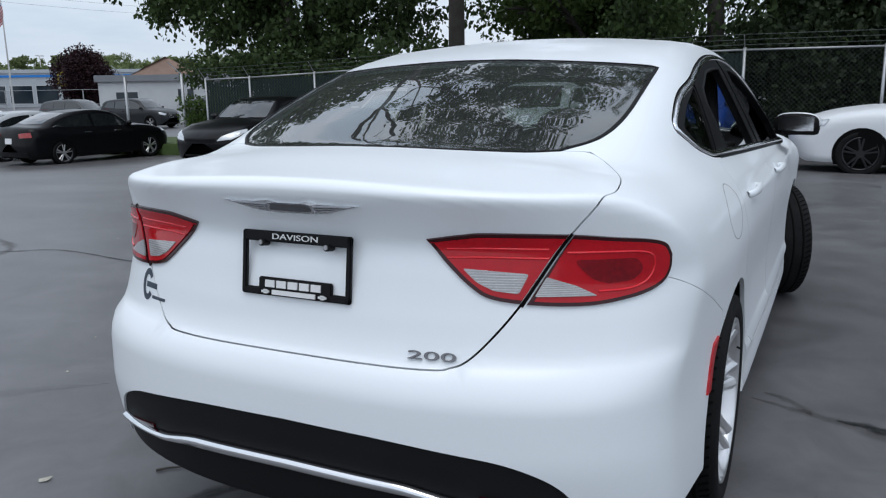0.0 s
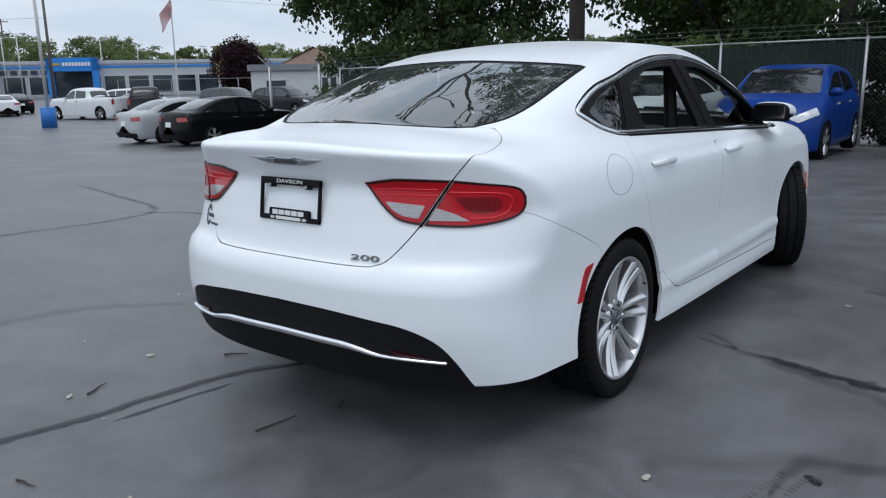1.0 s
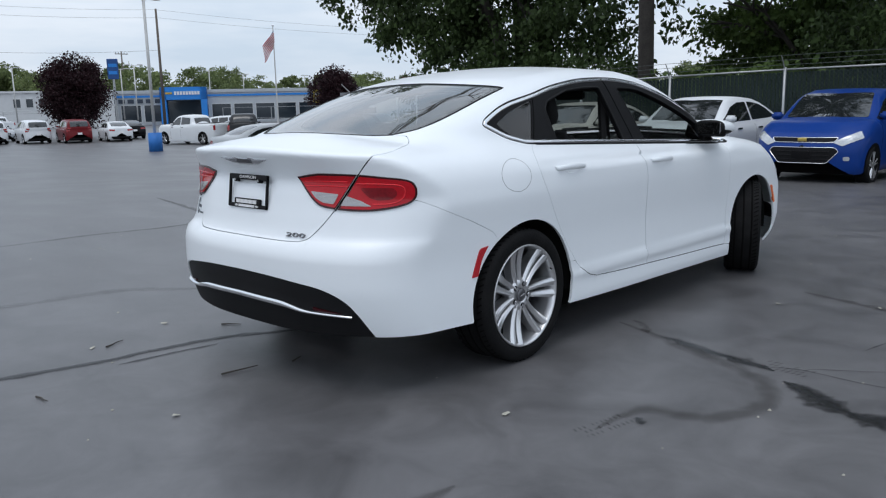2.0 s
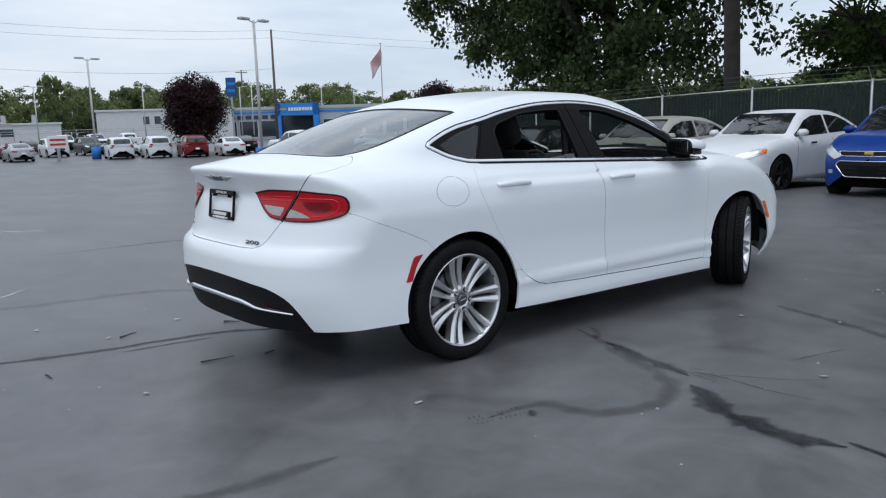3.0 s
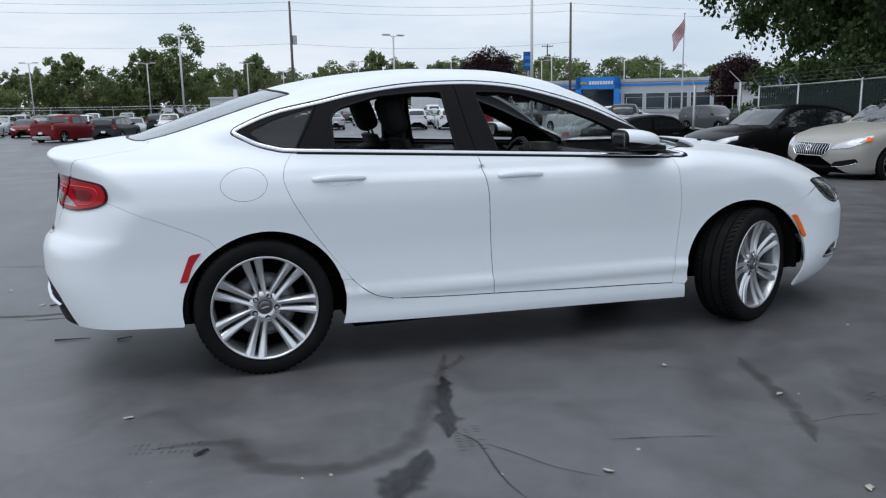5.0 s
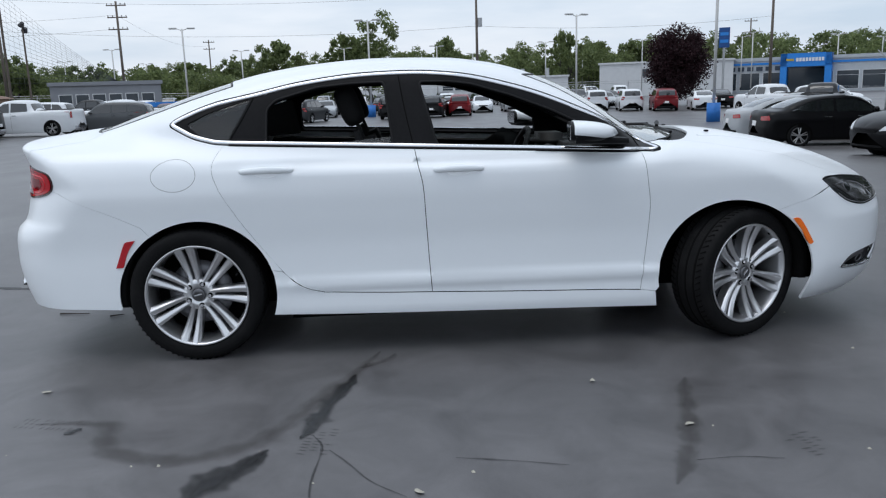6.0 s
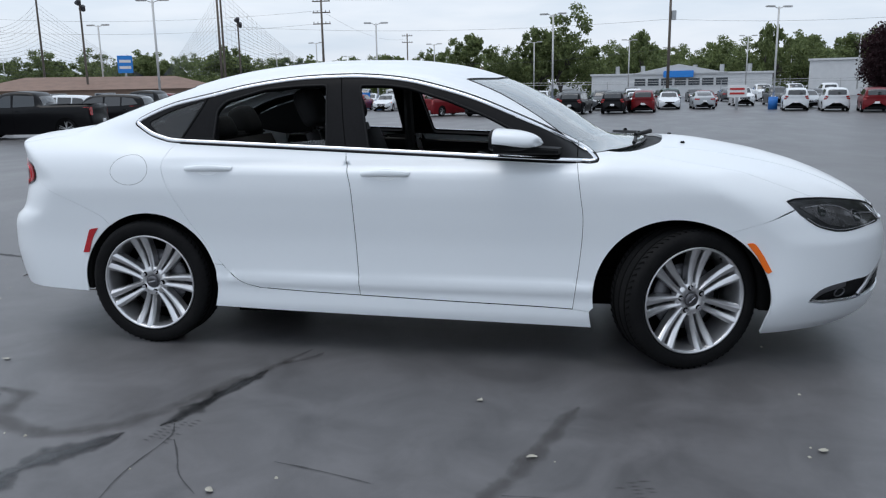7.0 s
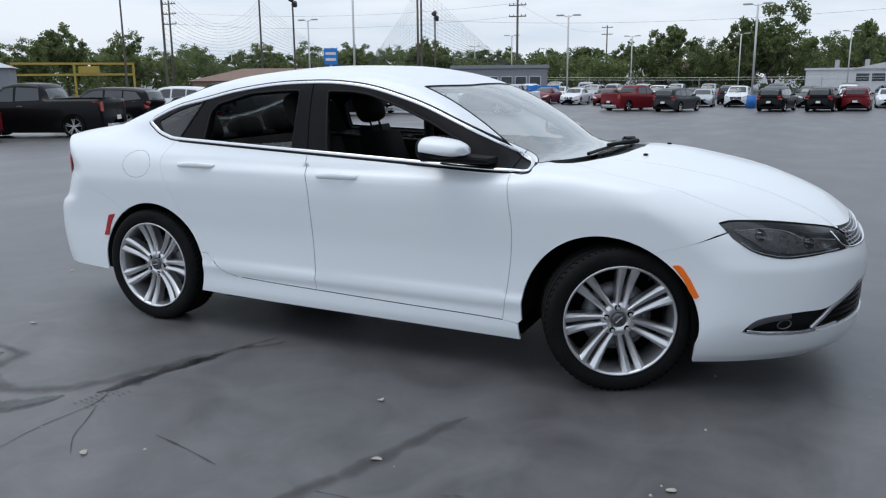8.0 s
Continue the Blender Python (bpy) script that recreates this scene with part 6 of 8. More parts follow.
row = "cars parked along the fence"
place("hatch", -1.20, 10.55, 180, "blue", "bright blue compact hatchback facing out from the fence", ALLOY, row)
place("saloon", -3.95, 10.95, 181, "white", "white sedan with dark wheels facing out from the fence", RIM_BLACK, row)
place("saloon", -6.85, 11.05, 180, "tan", "champagne beige sedan facing out from the fence", ALLOY, row)
place("plain", -10.9, 11.4, 178, "black", "black sedan parked nose out beside the fence", ALLOY, row)
place("plain", 2.9, 10.25, -92, "white", "white sedan with black wheels along the ivy fence", RIM_BLACK, row)
PAIR = ((-18.57, 12.81), (-21.7, 13.3))
pair = "pair of sedans by the fence opening"
place("plain", PAIR[0][0], PAIR[0][1], 6, "black", "glossy black sedan with bright alloy wheels", ALLOY, pair)
place("plain", PAIR[1][0], PAIR[1][1], 6, "silver", "silver sedan beside the black one", ALLOY, pair)
far = "cars in the outer lot"
for k, x, y, h, c in (("pickup", -57.5, -10.2, -62, "red"), ("suv", -57.0, -6.9, -72, "darkgrey"), ("suv", -59.2, -0.2, -78, "black"), ("suv", -59.8, 2.9, -80, "black"),
                      ("suv", -61.8, 5.1, -84, "red"), ("suv", -62.5, 16.6, -80, "white"), ("suv", -60.5, 18.9, -80, "white"), ("suv", -58.0, 20.9, -78, "red"),
                      ("saloon", -57.0, 23.6, -76, "white"), ("pickup", -44.5, 23.2, -100, "white"), ("pickup", -41.0, 24.6, -55, "darkgrey"), ("saloon", -60.5, 21.9 + 4.5, -76, "black"),
                      ("saloon", -46.0, 28.0, 60, "silver"), ("suv", -50.0, 30.0, 62, "white"), ("suv", -40.0, 30.5, 80, "grey"), ("suv", -35.5, 31.0, 85, "darkgrey"), ("suv", -31.0, 33.0, 88, "grey")):
    place(k, x, y, h, c, {"pickup": "pickup truck", "suv": "sport utility vehicle", "saloon": "sedan"}[k] + " in " + c.replace("darkgrey", "dark grey") + " paint on the outer lot", ALLOY, far)
rnd = random.Random(4)
for i in range(16):
    y = -28 + 3.3 * i
    c = rnd.choice(["white", "white", "silver", "grey", "darkgrey", "white", "red", "green"])
    k = rnd.choice(["suv", "saloon", "suv", "suv"])
    place(k, -76 + rnd.uniform(-0.6, 0.6), y, rnd.choice([90, 90, -90]) + rnd.uniform(-3, 3), c, {"suv": "sport utility vehicle", "saloon": "sedan"}[k] + " in " + c.replace("darkgrey", "dark grey") + " paint in a back row", ALLOY, "cars in the back rows")
for i in range(18):
    y = -34 + 3.6 * i
    c = rnd.choice(["white", "silver", "grey", "darkgrey", "white", "white"])
    k = rnd.choice(["suv", "saloon", "suv", "pickup"])
    place(k, -93 + rnd.uniform(-0.6, 0.6), y, rnd.choice([90, -90]) + rnd.uniform(-3, 3), c, {"suv": "sport utility vehicle", "saloon": "sedan", "pickup": "pickup truck"}[k] + " in " + c.replace("darkgrey", "dark grey") + " paint in a back row", ALLOY, "cars in the back rows")
for i in range(17):
    y = -26 + 2.8 * i
    if 13.0 < y < 16.8:
        continue
    c = rnd.choice(["white", "silver", "darkgrey", "white", "grey", "silver", "red", "white"])
    k = rnd.choice(["suv", "saloon", "suv", "plain"])
    place(k, -68.2 + rnd.uniform(-0.4, 0.4), y, rnd.choice([90, 90, -90]) + rnd.uniform(-3, 3), c, {"suv": "sport utility vehicle", "saloon": "sedan", "plain": "sedan"}[k] + " in " + c.replace("darkgrey", "dark grey") + " paint in a middle row", ALLOY, "cars in the middle row")
for k, x, y, h, c in (("pickup", -39.0, -19.8, 182, "white"), ("suv", -41.9, -16.4, 180, "grey"), ("pickup", -46.8, -17.2, 185, "white"), ("suv", -43.0, -26.8, 180, "red"),
                      ("pickup", -35.6, -22.5, 176, "black"), ("suv", -31.4, -22.6, 172, "black"), ("suv", -36.2, -28.6, 172, "white"), ("pickup", -24.8, -21.6, 168, "black"),
                      ("suv", -28.4, -28.4, 168, "white"), ("suv", -21.0, -25.2, 164, "black"), ("pickup", -15.8, -22.9, 160, "black"), ("saloon", -12.2, -24.0, 160, "red"),
                      ("suv", -58.0, -27.0, 185, "white"), ("pickup", -62.0, -24.5, 182, "darkgrey")):
    place(k, x, y, h, c, {"pickup": "pickup truck", "suv": "sport utility vehicle", "saloon": "sedan"}[k] + " in " + c.replace("darkgrey", "dark grey") + " paint at the side of the lot", ALLOY, "cars at the side of the lot")


# ---- marks and litter on the asphalt ----
def stain(name, color, rough, cover, spec=0.4, grain=9.0, break_up=0.9):
    """A thin stain that thins out towards its edges and breaks up into the asphalt."""
    m = mat(name, color, rough, 0, 0.3, 9, 120, bump=0.15, spec=spec)
    n, l = m.node_tree.nodes, m.node_tree.links
    at, ns, tc = n.new("ShaderNodeAttribute"), n.new("ShaderNodeTexNoise"), n.new("ShaderNodeTexCoord")
    at.attribute_name = "edge"
    ns.inputs["Scale"].default_value, ns.inputs["Detail"].default_value = grain, 7
    l.new(tc.outputs["Object"], ns.inputs["Vector"])
    k, r, mul = n.new("ShaderNodeMath"), n.new("ShaderNodeMapRange"), n.new("ShaderNodeMath")
    k.operation, k.inputs[1].default_value = "MULTIPLY_ADD", break_up
    l.new(ns.outputs["Fac"], k.inputs[0]), l.new(at.outputs["Fac"], k.inputs[2])
    r.inputs["From Min"].default_value, r.inputs["From Max"].default_value = 0.5 * break_up + 0.12, 0.5 * break_up + 0.95
    r.inputs["To Max"].default_value = cover
    l.new(k.outputs[0], r.inputs["Value"])
    t, mix = n.new("ShaderNodeBsdfTransparent"), n.new("ShaderNodeMixShader")
    l.new(r.outputs[0], mix.inputs[0]), l.new(t.outputs[0], mix.inputs[1]), l.new(n["Principled BSDF"].outputs[0], mix.inputs[2])
    l.new(mix.outputs[0], n["Material Output"].inputs[0])
    return m


WET = stain("wet_dark_tar", (0.014, 0.014, 0.015), 0.22, 0.95, 0.5, 16.0, 1.5)
TAR = stain("crack_sealer", (0.026, 0.026, 0.028), 0.5, 0.85, 0.4, 8.0, 1.2)
SKID = stain("dull_tyre_mark", (0.052, 0.047, 0.045), 0.6, 0.34, 0.3, 10.0, 1.5)
HAIRLINE = stain("hairline_crack", (0.030, 0.030, 0.032), 0.6, 0.5, 0.3, 12.0, 1.6)
PALE = stain("worn_pale_paint", (0.45, 0.46, 0.47), 0.7, 0.85, 0.3, 14.0, 1.2)


def streak(name, line, width, material, label, seed, rag=0.5, tag="stain", h=0.003, n=10):
    """An irregular flat ribbon lying on the ground."""
    rnd_ = random.Random(seed)
    p = path(line, n=n)
    p = dense(p, 0.035, False)
    t = np.gradient(p, axis=0)
    t /= np.maximum(np.linalg.norm(t, axis=1), 1e-9)[:, None]
    nr = np.stack([-t[:, 1], t[:, 0]], -1)
    verts, faces = [], []
    k = len(p)
    for i in range(k):
        f = i / max(k - 1, 1)
        w = 1.1 * width * (0.15 + 0.85 * min(1, 6 * f, 6 * (1 - f)))
        a = w * (0.5 + rag * (noise.noise((i * 0.13, seed, 0)) + 0.15 * rnd_.uniform(-1, 1)))
        b = w * (0.5 + rag * (noise.noise((i * 0.13, seed + 50, 0)) + 0.15 * rnd_.uniform(-1, 1)))
        for s_, q in ((1, max(a, 0.004)), (1, max(a, 0.004) * 0.55), (0, 0), (-1, max(b, 0.004) * 0.55), (-1, max(b, 0.004))):
            v = p[i] + nr[i] * q * s_
            verts.append((v[0], v[1], float(ground_z(*v)) + (h if s_ == 0 else h * 0.8)))
    for i in range(k - 1):
        for j in range(4):
            faces.append((5 * i + j, 5 * i + j + 1, 5 * i + 6 + j, 5 * i + 5 + j))
    ob = mesh_object(name, verts, faces, material, smooth=False)
    ob.data.attributes.new("edge", "FLOAT", "POINT").data.foreach_set("value", [0.0, 0.6, 1.0, 0.6, 0.0] * k)
    return tagged(ob, label, tag)


def tread_print(x, y, turn, bars, length, pitch, label, seed):
    """The print of a tyre's tread: short slanting bars side by side."""
    rnd_ = random.Random(seed)
    verts, faces, edge_ = [], [], []
    for i in range(bars):
        u = (i - bars / 2) * pitch + rnd_.uniform(-0.1, 0.1) * pitch
        for row in (-1, 0, 1):
            if rnd_.random() < 0.2:
                continue
            v0 = row * length * 0.36 - length * 0.16
            k = len(verts)
            for a, b, e in ((-0.22, 0, 0.2), (0.22, 0, 0.2), (-0.22, 0.5, 0.9), (0.22, 0.5, 0.9), (-0.22, 1, 0.2), (0.22, 1, 0.2)):
                verts.append((u + a * pitch + 0.3 * pitch * b, v0 + b * length * 0.32, 0.002))
                edge_.append(e)
            faces += [(k, k + 1, k + 3, k + 2), (k + 2, k + 3, k + 5, k + 4)]
    ob = mesh_object("tread_print", verts, faces, SKID, smooth=False)
    ob.data.attributes.new("edge", "FLOAT", "POINT").data.foreach_set("value", edge_)
    ob.matrix_world = pose(x, y, float(ground_z(x, y)), 0, 0, turn)
    return tagged(ob, label, "tyre mark")


SCUFF = stain("pale_scuffed_sealer", (0.20, 0.20, 0.205), 0.6, 0.30, 0.3, 7.0, 1.3)
streak("damp_stain", [(0.94, -0.42), (1.05, -0.48), (1.13, -0.60)], 0.06, SKID, "faint damp stain at the start of the streak", 3)
streak("wet_stain", [(1.22, -0.61), (1.38, -0.65), (1.54, -0.70), (1.66, -0.73), (1.78, -0.755), (1.89, -0.79)], 0.088, WET, "dark wet streak on the asphalt", 5, 0.5)
streak("wet_stain", [(1.97, -0.90), (2.08, -0.96), (2.20, -1.06), (2.35, -1.12), (2.50, -1.15), (2.65, -1.15), (2.80, -1.10)], 0.155, WET, "broad wet puddle streak on the asphalt", 8, 0.5)
streak("wet_stain", [(2.78, -1.05), (2.90, -1.07), (3.02, -1.12)], 0.035, WET, "thin end of the wet streak", 9)
streak("tyre_mark", [(0.90, -0.50), (1.22, -0.62), (1.44, -0.73), (1.62, -0.80), (1.79, -0.88), (1.94, -1.01), (2.01, -1.17), (2.00, -1.34), (1.92, -1.49), (1.79, -1.555), (1.67, -1.58), (1.62, -1.72), (1.61, -1.90)], 0.115, SKID, "curved dull brown tyre mark on the asphalt", 12, 0.2, "tyre mark", 0.0015)
tread_print(1.62, -1.84, 78, 11, 0.10, 0.024, "scrubbed tread print beside the oil spot", 41)
streak("oil_spot", [(1.675, -1.69), (1.70, -1.715), (1.73, -1.74)], 0.045, WET, "small black oil spot", 15)
streak("tyre_mark", [(1.46, 0.87), (1.62, 0.81), (1.83, 0.745), (2.03, 0.68), (2.22, 0.60), (2.40, 0.50)], 0.095, SKID, "dull scuffed tyre mark beside the front door", 16, 0.3, "tyre mark", 0.0015)
tread_print(2.17, 1.08, 20, 7, 0.13, 0.026, "short scuffed tread print", 42)
tread_print(1.93, -0.72, -8, 9, 0.12, 0.026, "scuffed tread print beside the wet streak", 43)
streak("crack", [(2.12, -0.21), (2.17, 0.0), (2.225, 0.18)], 0.012, HAIRLINE, "thin dark crack in the asphalt", 18, 0.5, "crack")
streak("crack", [(2.24, 0.63), (2.235, 0.79), (2.265, 0.93)], 0.010, HAIRLINE, "short hairline crack in the asphalt", 19, 0.5, "crack")
streak("crack", [(1.86, -0.745), (1.98, -0.70), (2.27, -0.715), (2.47, -0.69)], 0.012, HAIRLINE, "thin crack running from the wet streak", 31, 0.6, "crack")
streak("crack", [(2.00, -0.67), (2.14, -0.58), (2.26, -0.51), (2.38, -0.39)], 0.010, HAIRLINE, "thin branching crack in the asphalt", 32, 0.6, "crack")
streak("sealed_joint", [(-1.25, -4.4), (-1.02, -3.62), (-0.88, -3.15), (-0.78, -2.78), (-0.73, -2.42), (-0.67, -2.14), (-0.54, -1.92), (-0.3, -1.4)], 0.070, TAR, "long tar-sealed joint in the asphalt", 20, 0.4, "crack", 0.002)
streak("sealed_joint", [(-0.66, -2.74), (-0.62, -2.45), (-0.58, -2.22)], 0.03, TAR, "short branch of the sealed joint", 21, 0.5, "crack", 0.0025)
streak("crack", [(-5.2, 0.20), (-4.94, 0.33), (-4.55, 0.55), (-3.83, 0.48), (-3.3, 0.40)], 0.03, TAR, "dark crack across the lane", 22, 0.6, "crack")
streak("paint_mark", [(-2.90, -3.05), (-2.96, -2.98), (-3.06, -2.87), (-3.20, -2.73)], 0.05, PALE, "worn white paint mark on the lot", 24, 0.6, "paint mark")
streak("paint_mark", [(-9.4, -2.3), (-8.7, -1.95), (-8.25, -1.72), (-8.05, -1.5), (-8.05, -1.22)], 0.11, PALE, "worn white paint arc on the lot", 25, 0.6, "paint mark")
streak("scuff_mark", [(-2.62, -3.3), (-2.50, -2.93), (-2.40, -2.52), (-2.36, -2.18), (-2.24, -1.90), (-1.98, -1.66), (-1.73, -1.46)], 0.13, SCUFF, "pale worn sweep on the asphalt", 27, 0.4, "scuff mark", 0.0015)
streak("tyre_mark", [(-5.1, -2.2), (-5.04, -1.46), (-5.02, -0.95), (-4.86, -0.2), (-5.05, 0.48), (-6.2, 0.86), (-8.5, 1.56)], 0.10, SKID, "long faint tyre curve on the lot", 28, 0.4, "tyre mark", 0.0015)
streak("tyre_mark", [(1.36, -3.5), (1.46, -3.16), (1.49, -2.90), (1.50, -2.60)], 0.12, SKID, "soft dull tyre streak on the asphalt", 33, 0.4, "tyre mark", 0.0015)

TWIG = mat("dry_twig", (0.05, 0.042, 0.035), 0.8, 0, 0.3)
LEAF_DRY = mat("dry_leaf", (0.42, 0.40, 0.34), 0.8, 0, 0.3)
rnd = random.Random(11)
for x, y, a, ln in ((-0.11, -2.49, 1.45, 0.19), (0.0, -2.15, 2.0, 0.08), (-0.9, -2.0, 0.9, 0.12), (-1.0, -2.65, 1.9, 0.13), (-0.5, -3.2, 0.3, 0.10), (2.3, 1.4, 0.2, 0.07)):
    bm = bmesh.new()
    q = Vector((x, y, 0.006))
    for k in range(3):
        r = q + Vector((math.cos(a), math.sin(a), 0)) * ln / 3
        tube(bm, q, r, 0.005 - 0.001 * k, 0.004 - 0.001 * k, 6)
        q, a = r, a + rnd.uniform(-0.5, 0.5)
    tagged(part("twig", bm, TWIG), "small dry twig lying on the asphalt", "twig", "litter on the asphalt")
for x, y in ((-1.20, -2.20), (1.95, 0.71), (-1.05, -2.7), (2.6, 1.5), (1.25, -2.0), (0.2, -2.9), (2.75, 0.4), (1.75, 1.75), (2.9, 1.9), (-1.6, -3.0), (1.45, 0.45), (2.35, -0.35)):
    verts = [(0.022 * math.cos(t) * (1 + 0.4 * rnd.uniform(-1, 1)), 0.013 * math.sin(t) * (1 + 0.4 * rnd.uniform(-1, 1)), 0.004 + 0.006 * rnd.random()) for t in np.linspace(0, 2 * math.pi, 7, endpoint=False)]
    ob = mesh_object("leaf_scrap", verts + [(0, 0, 0.010)], [(i, (i + 1) % 7, 7) for i in range(7)], LEAF_DRY)
    ob.matrix_world = pose(x, y, 0, 0, 0, rnd.uniform(0, 360))
    tagged(ob, "pale dry scrap of leaf on the asphalt", "leaf", "litter on the asphalt")
verts, faces = [], []
for i in range(260):
    r, t = 1.5 + 6 * rnd.random() ** 0.7, rnd.uniform(0, 2 * math.pi)
    x, y = r * math.cos(t), r * math.sin(t)
    s_ = rnd.uniform(0.003, 0.008)
    k = len(verts)
    z = float(ground_z(x, y))
    for dx, dy, dz in ((-s_, -s_, 0), (s_, -s_ * 0.6, 0), (s_ * 0.7, s_, 0), (-s_ * 0.8, s_ * 0.7, 0), (0, 0, s_)):
        verts.append((x + dx, y + dy, z + 0.001 + dz))
    faces += [(k + a, k + (a + 1) % 4, k + 4) for a in range(4)]
tagged(mesh_object("grit", verts, faces, LEAF_DRY, smooth=False), "pale grit scattered over the asphalt", "grit", kind="stuff")


# ---- trees ----
def leaf_material(name, dark, light, trans=0.25):
    m = bpy.data.materials.new(name)
    m.use_nodes = True
    n, l = m.node_tree.nodes, m.node_tree.links
    b = n["Principled BSDF"]
    b.inputs["Roughness"].default_value = 0.55
    b.inputs["Specular IOR Level"].default_value = 0.2
    g, r, ns, tc, mx = n.new("ShaderNodeNewGeometry"), n.new("ShaderNodeValToRGB"), n.new("ShaderNodeTexNoise"), n.new("ShaderNodeTexCoord"), n.new("ShaderNodeMath")
    r.color_ramp.elements[0].color, r.color_ramp.elements[1].color = (*dark, 1), (*light, 1)
    ns.inputs["Scale"].default_value = 0.6
    l.new(tc.outputs["Object"], ns.inputs["Vector"])
    mx.operation = "MULTIPLY_ADD"
    mx.inputs[1].default_value = 0.6
    l.new(g.outputs["Random Per Island"], mx.inputs[0]), l.new(ns.outputs["Fac"], mx.inputs[2])
    sb = n.new("ShaderNodeMath")
    sb.operation = "SUBTRACT"
    sb.inputs[1].default_value = 0.3
    l.new(mx.outputs[0], sb.inputs[0]), l.new(sb.outputs[0], r.inputs[0])
    l.new(r.outputs[0], b.inputs["Base Color"])
    t, mix = n.new("ShaderNodeBsdfTranslucent"), n.new("ShaderNodeMixShader")
    mix.inputs[0].default_value = trans
    l.new(r.outputs[0], t.inputs[0])
    l.new(b.outputs[0], mix.inputs[1]), l.new(t.outputs[0], mix.inputs[2])
    l.new(mix.outputs[0], n["Material Output"].inputs[0])
    return m


BARK = mat("dark_bark", (0.055, 0.048, 0.042), 0.9, 0, 0.35, 4, 30, bump=0.8)
LEAF = leaf_material("deep_green_leaves", (0.018, 0.030, 0.012), (0.085, 0.130, 0.045), 0.32)
# darker copy of the green leaves: shade behind the fence put into the colour
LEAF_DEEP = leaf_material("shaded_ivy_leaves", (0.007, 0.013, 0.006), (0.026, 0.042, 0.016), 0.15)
LEAF_BRIGHT = leaf_material("bright_green_leaves", (0.035, 0.065, 0.016), (0.12, 0.18, 0.05))
# leaf green paled for distance: the haze is put into the colour
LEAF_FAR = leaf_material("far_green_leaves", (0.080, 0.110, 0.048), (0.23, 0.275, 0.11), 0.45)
LEAF_RED = leaf_material("purple_maple_leaves", (0.012, 0.006, 0.008), (0.045, 0.018, 0.022))


def limb(verts, faces, a, b, r0, r1, n=8):
    a, b = np.array(a, float), np.array(b, float)
    d = b - a
    d /= np.linalg.norm(d)
    u = np.cross(d, (0.3, 0.9, 0.1))
    u /= np.linalg.norm(u)
    v = np.cross(d, u)
    k = len(verts)
    for p, r in ((a, r0), (b, r1)):
        for i in range(n):
            t = 2 * math.pi * i / n
            verts.append(p + r * (u * math.cos(t) + v * math.sin(t)))
    faces += [(k + i, k + (i + 1) % n, k + n + (i + 1) % n, k + n + i) for i in range(n)]


def grow(rng, height, trunk, spread, levels, lean=(0, 0), first=0.3):
    """A trunk with limbs: (wood verts, faces, tips with their reach)."""
    verts, faces, tips = [], [], []

    def go(p, d, length, r, lv):
        q = p
        steps = 3
        for s_ in range(steps):
            d2 = d + rng.normal(0, 0.10, 3)
            d2 /= np.linalg.norm(d2)
            e = q + d2 * length / steps
            limb(verts, faces, q, e, r * (1 - 0.25 * s_ / steps), r * (1 - 0.25 * (s_ + 1) / steps), 9 if lv == 0 else 6)
            q, d = e, d2
            if lv > 0 and s_ > 0:
                tips.append((q, length * 0.5))
        if lv >= levels:
            tips.append((q, length * 0.7))
            return
        for _ in range(rng.integers(3, 5)):
            t = rng.uniform(0, 2 * math.pi)
            o = np.array([math.cos(t), math.sin(t), rng.uniform(-0.15, 0.7)]) * spread
            dd = d * 0.8 + o
            dd /= np.linalg.norm(dd)
            go(q, dd, length * rng.uniform(0.6, 0.85), r * 0.58, lv + 1)
    go(np.array([0.0, 0, 0]), np.array([lean[0], lean[1], 1.0]), height * first, trunk, 0)
    return verts, faces, tips


def leaves(rng, centres, radii, count, size, droop=0.3, flat=0.8):
    """count small bent leaves round the centres."""
    c = np.array(centres)
    i = rng.integers(0, len(c), count)
    off = rng.normal(0, 1, (count, 3))
    off /= np.linalg.norm(off, axis=1)[:, None]
    off *= (rng.random(count) ** 0.45)[:, None] * np.array(radii)[i][:, None]
    off[:, 2] *= flat
    p = c[i] + off
    d = rng.normal(0, 1, (count, 3))
    d[:, 2] -= droop * 2
    d /= np.linalg.norm(d, axis=1)[:, None]
    w = np.cross(d, rng.normal(0, 1, (count, 3)))
    w /= np.linalg.norm(w, axis=1)[:, None]
    up = np.cross(d, w)
    s_ = size * rng.uniform(0.6, 1.4, count)[:, None]
    v = np.stack([p, p + d * s_ * 0.5 + w * s_ * 0.30 + up * s_ * 0.08, p + d * s_, p + d * s_ * 0.5 - w * s_ * 0.30 + up * s_ * 0.08], 1).reshape(-1, 3)
    f = np.arange(count * 4).reshape(-1, 4)
    return v, f


def fast_mesh(name, v, f, material, parent=None, smooth=False):
    me = bpy.data.meshes.new(name)
    v, f = np.asarray(v, np.float32), np.asarray(f, np.int32)
    me.vertices.add(len(v))
    me.vertices.foreach_set("co", v.ravel())
    k = f.shape[1]
    me.loops.add(f.size)
    me.loops.foreach_set("vertex_index", f.ravel())
    me.polygons.add(len(f))
    me.polygons.foreach_set("loop_start", np.arange(0, f.size, k, dtype=np.int32))
    me.materials.append(material)
    me.update(calc_edges=True)
    ob = new(name, me)
    if parent:
        ob.parent = parent
    return ob


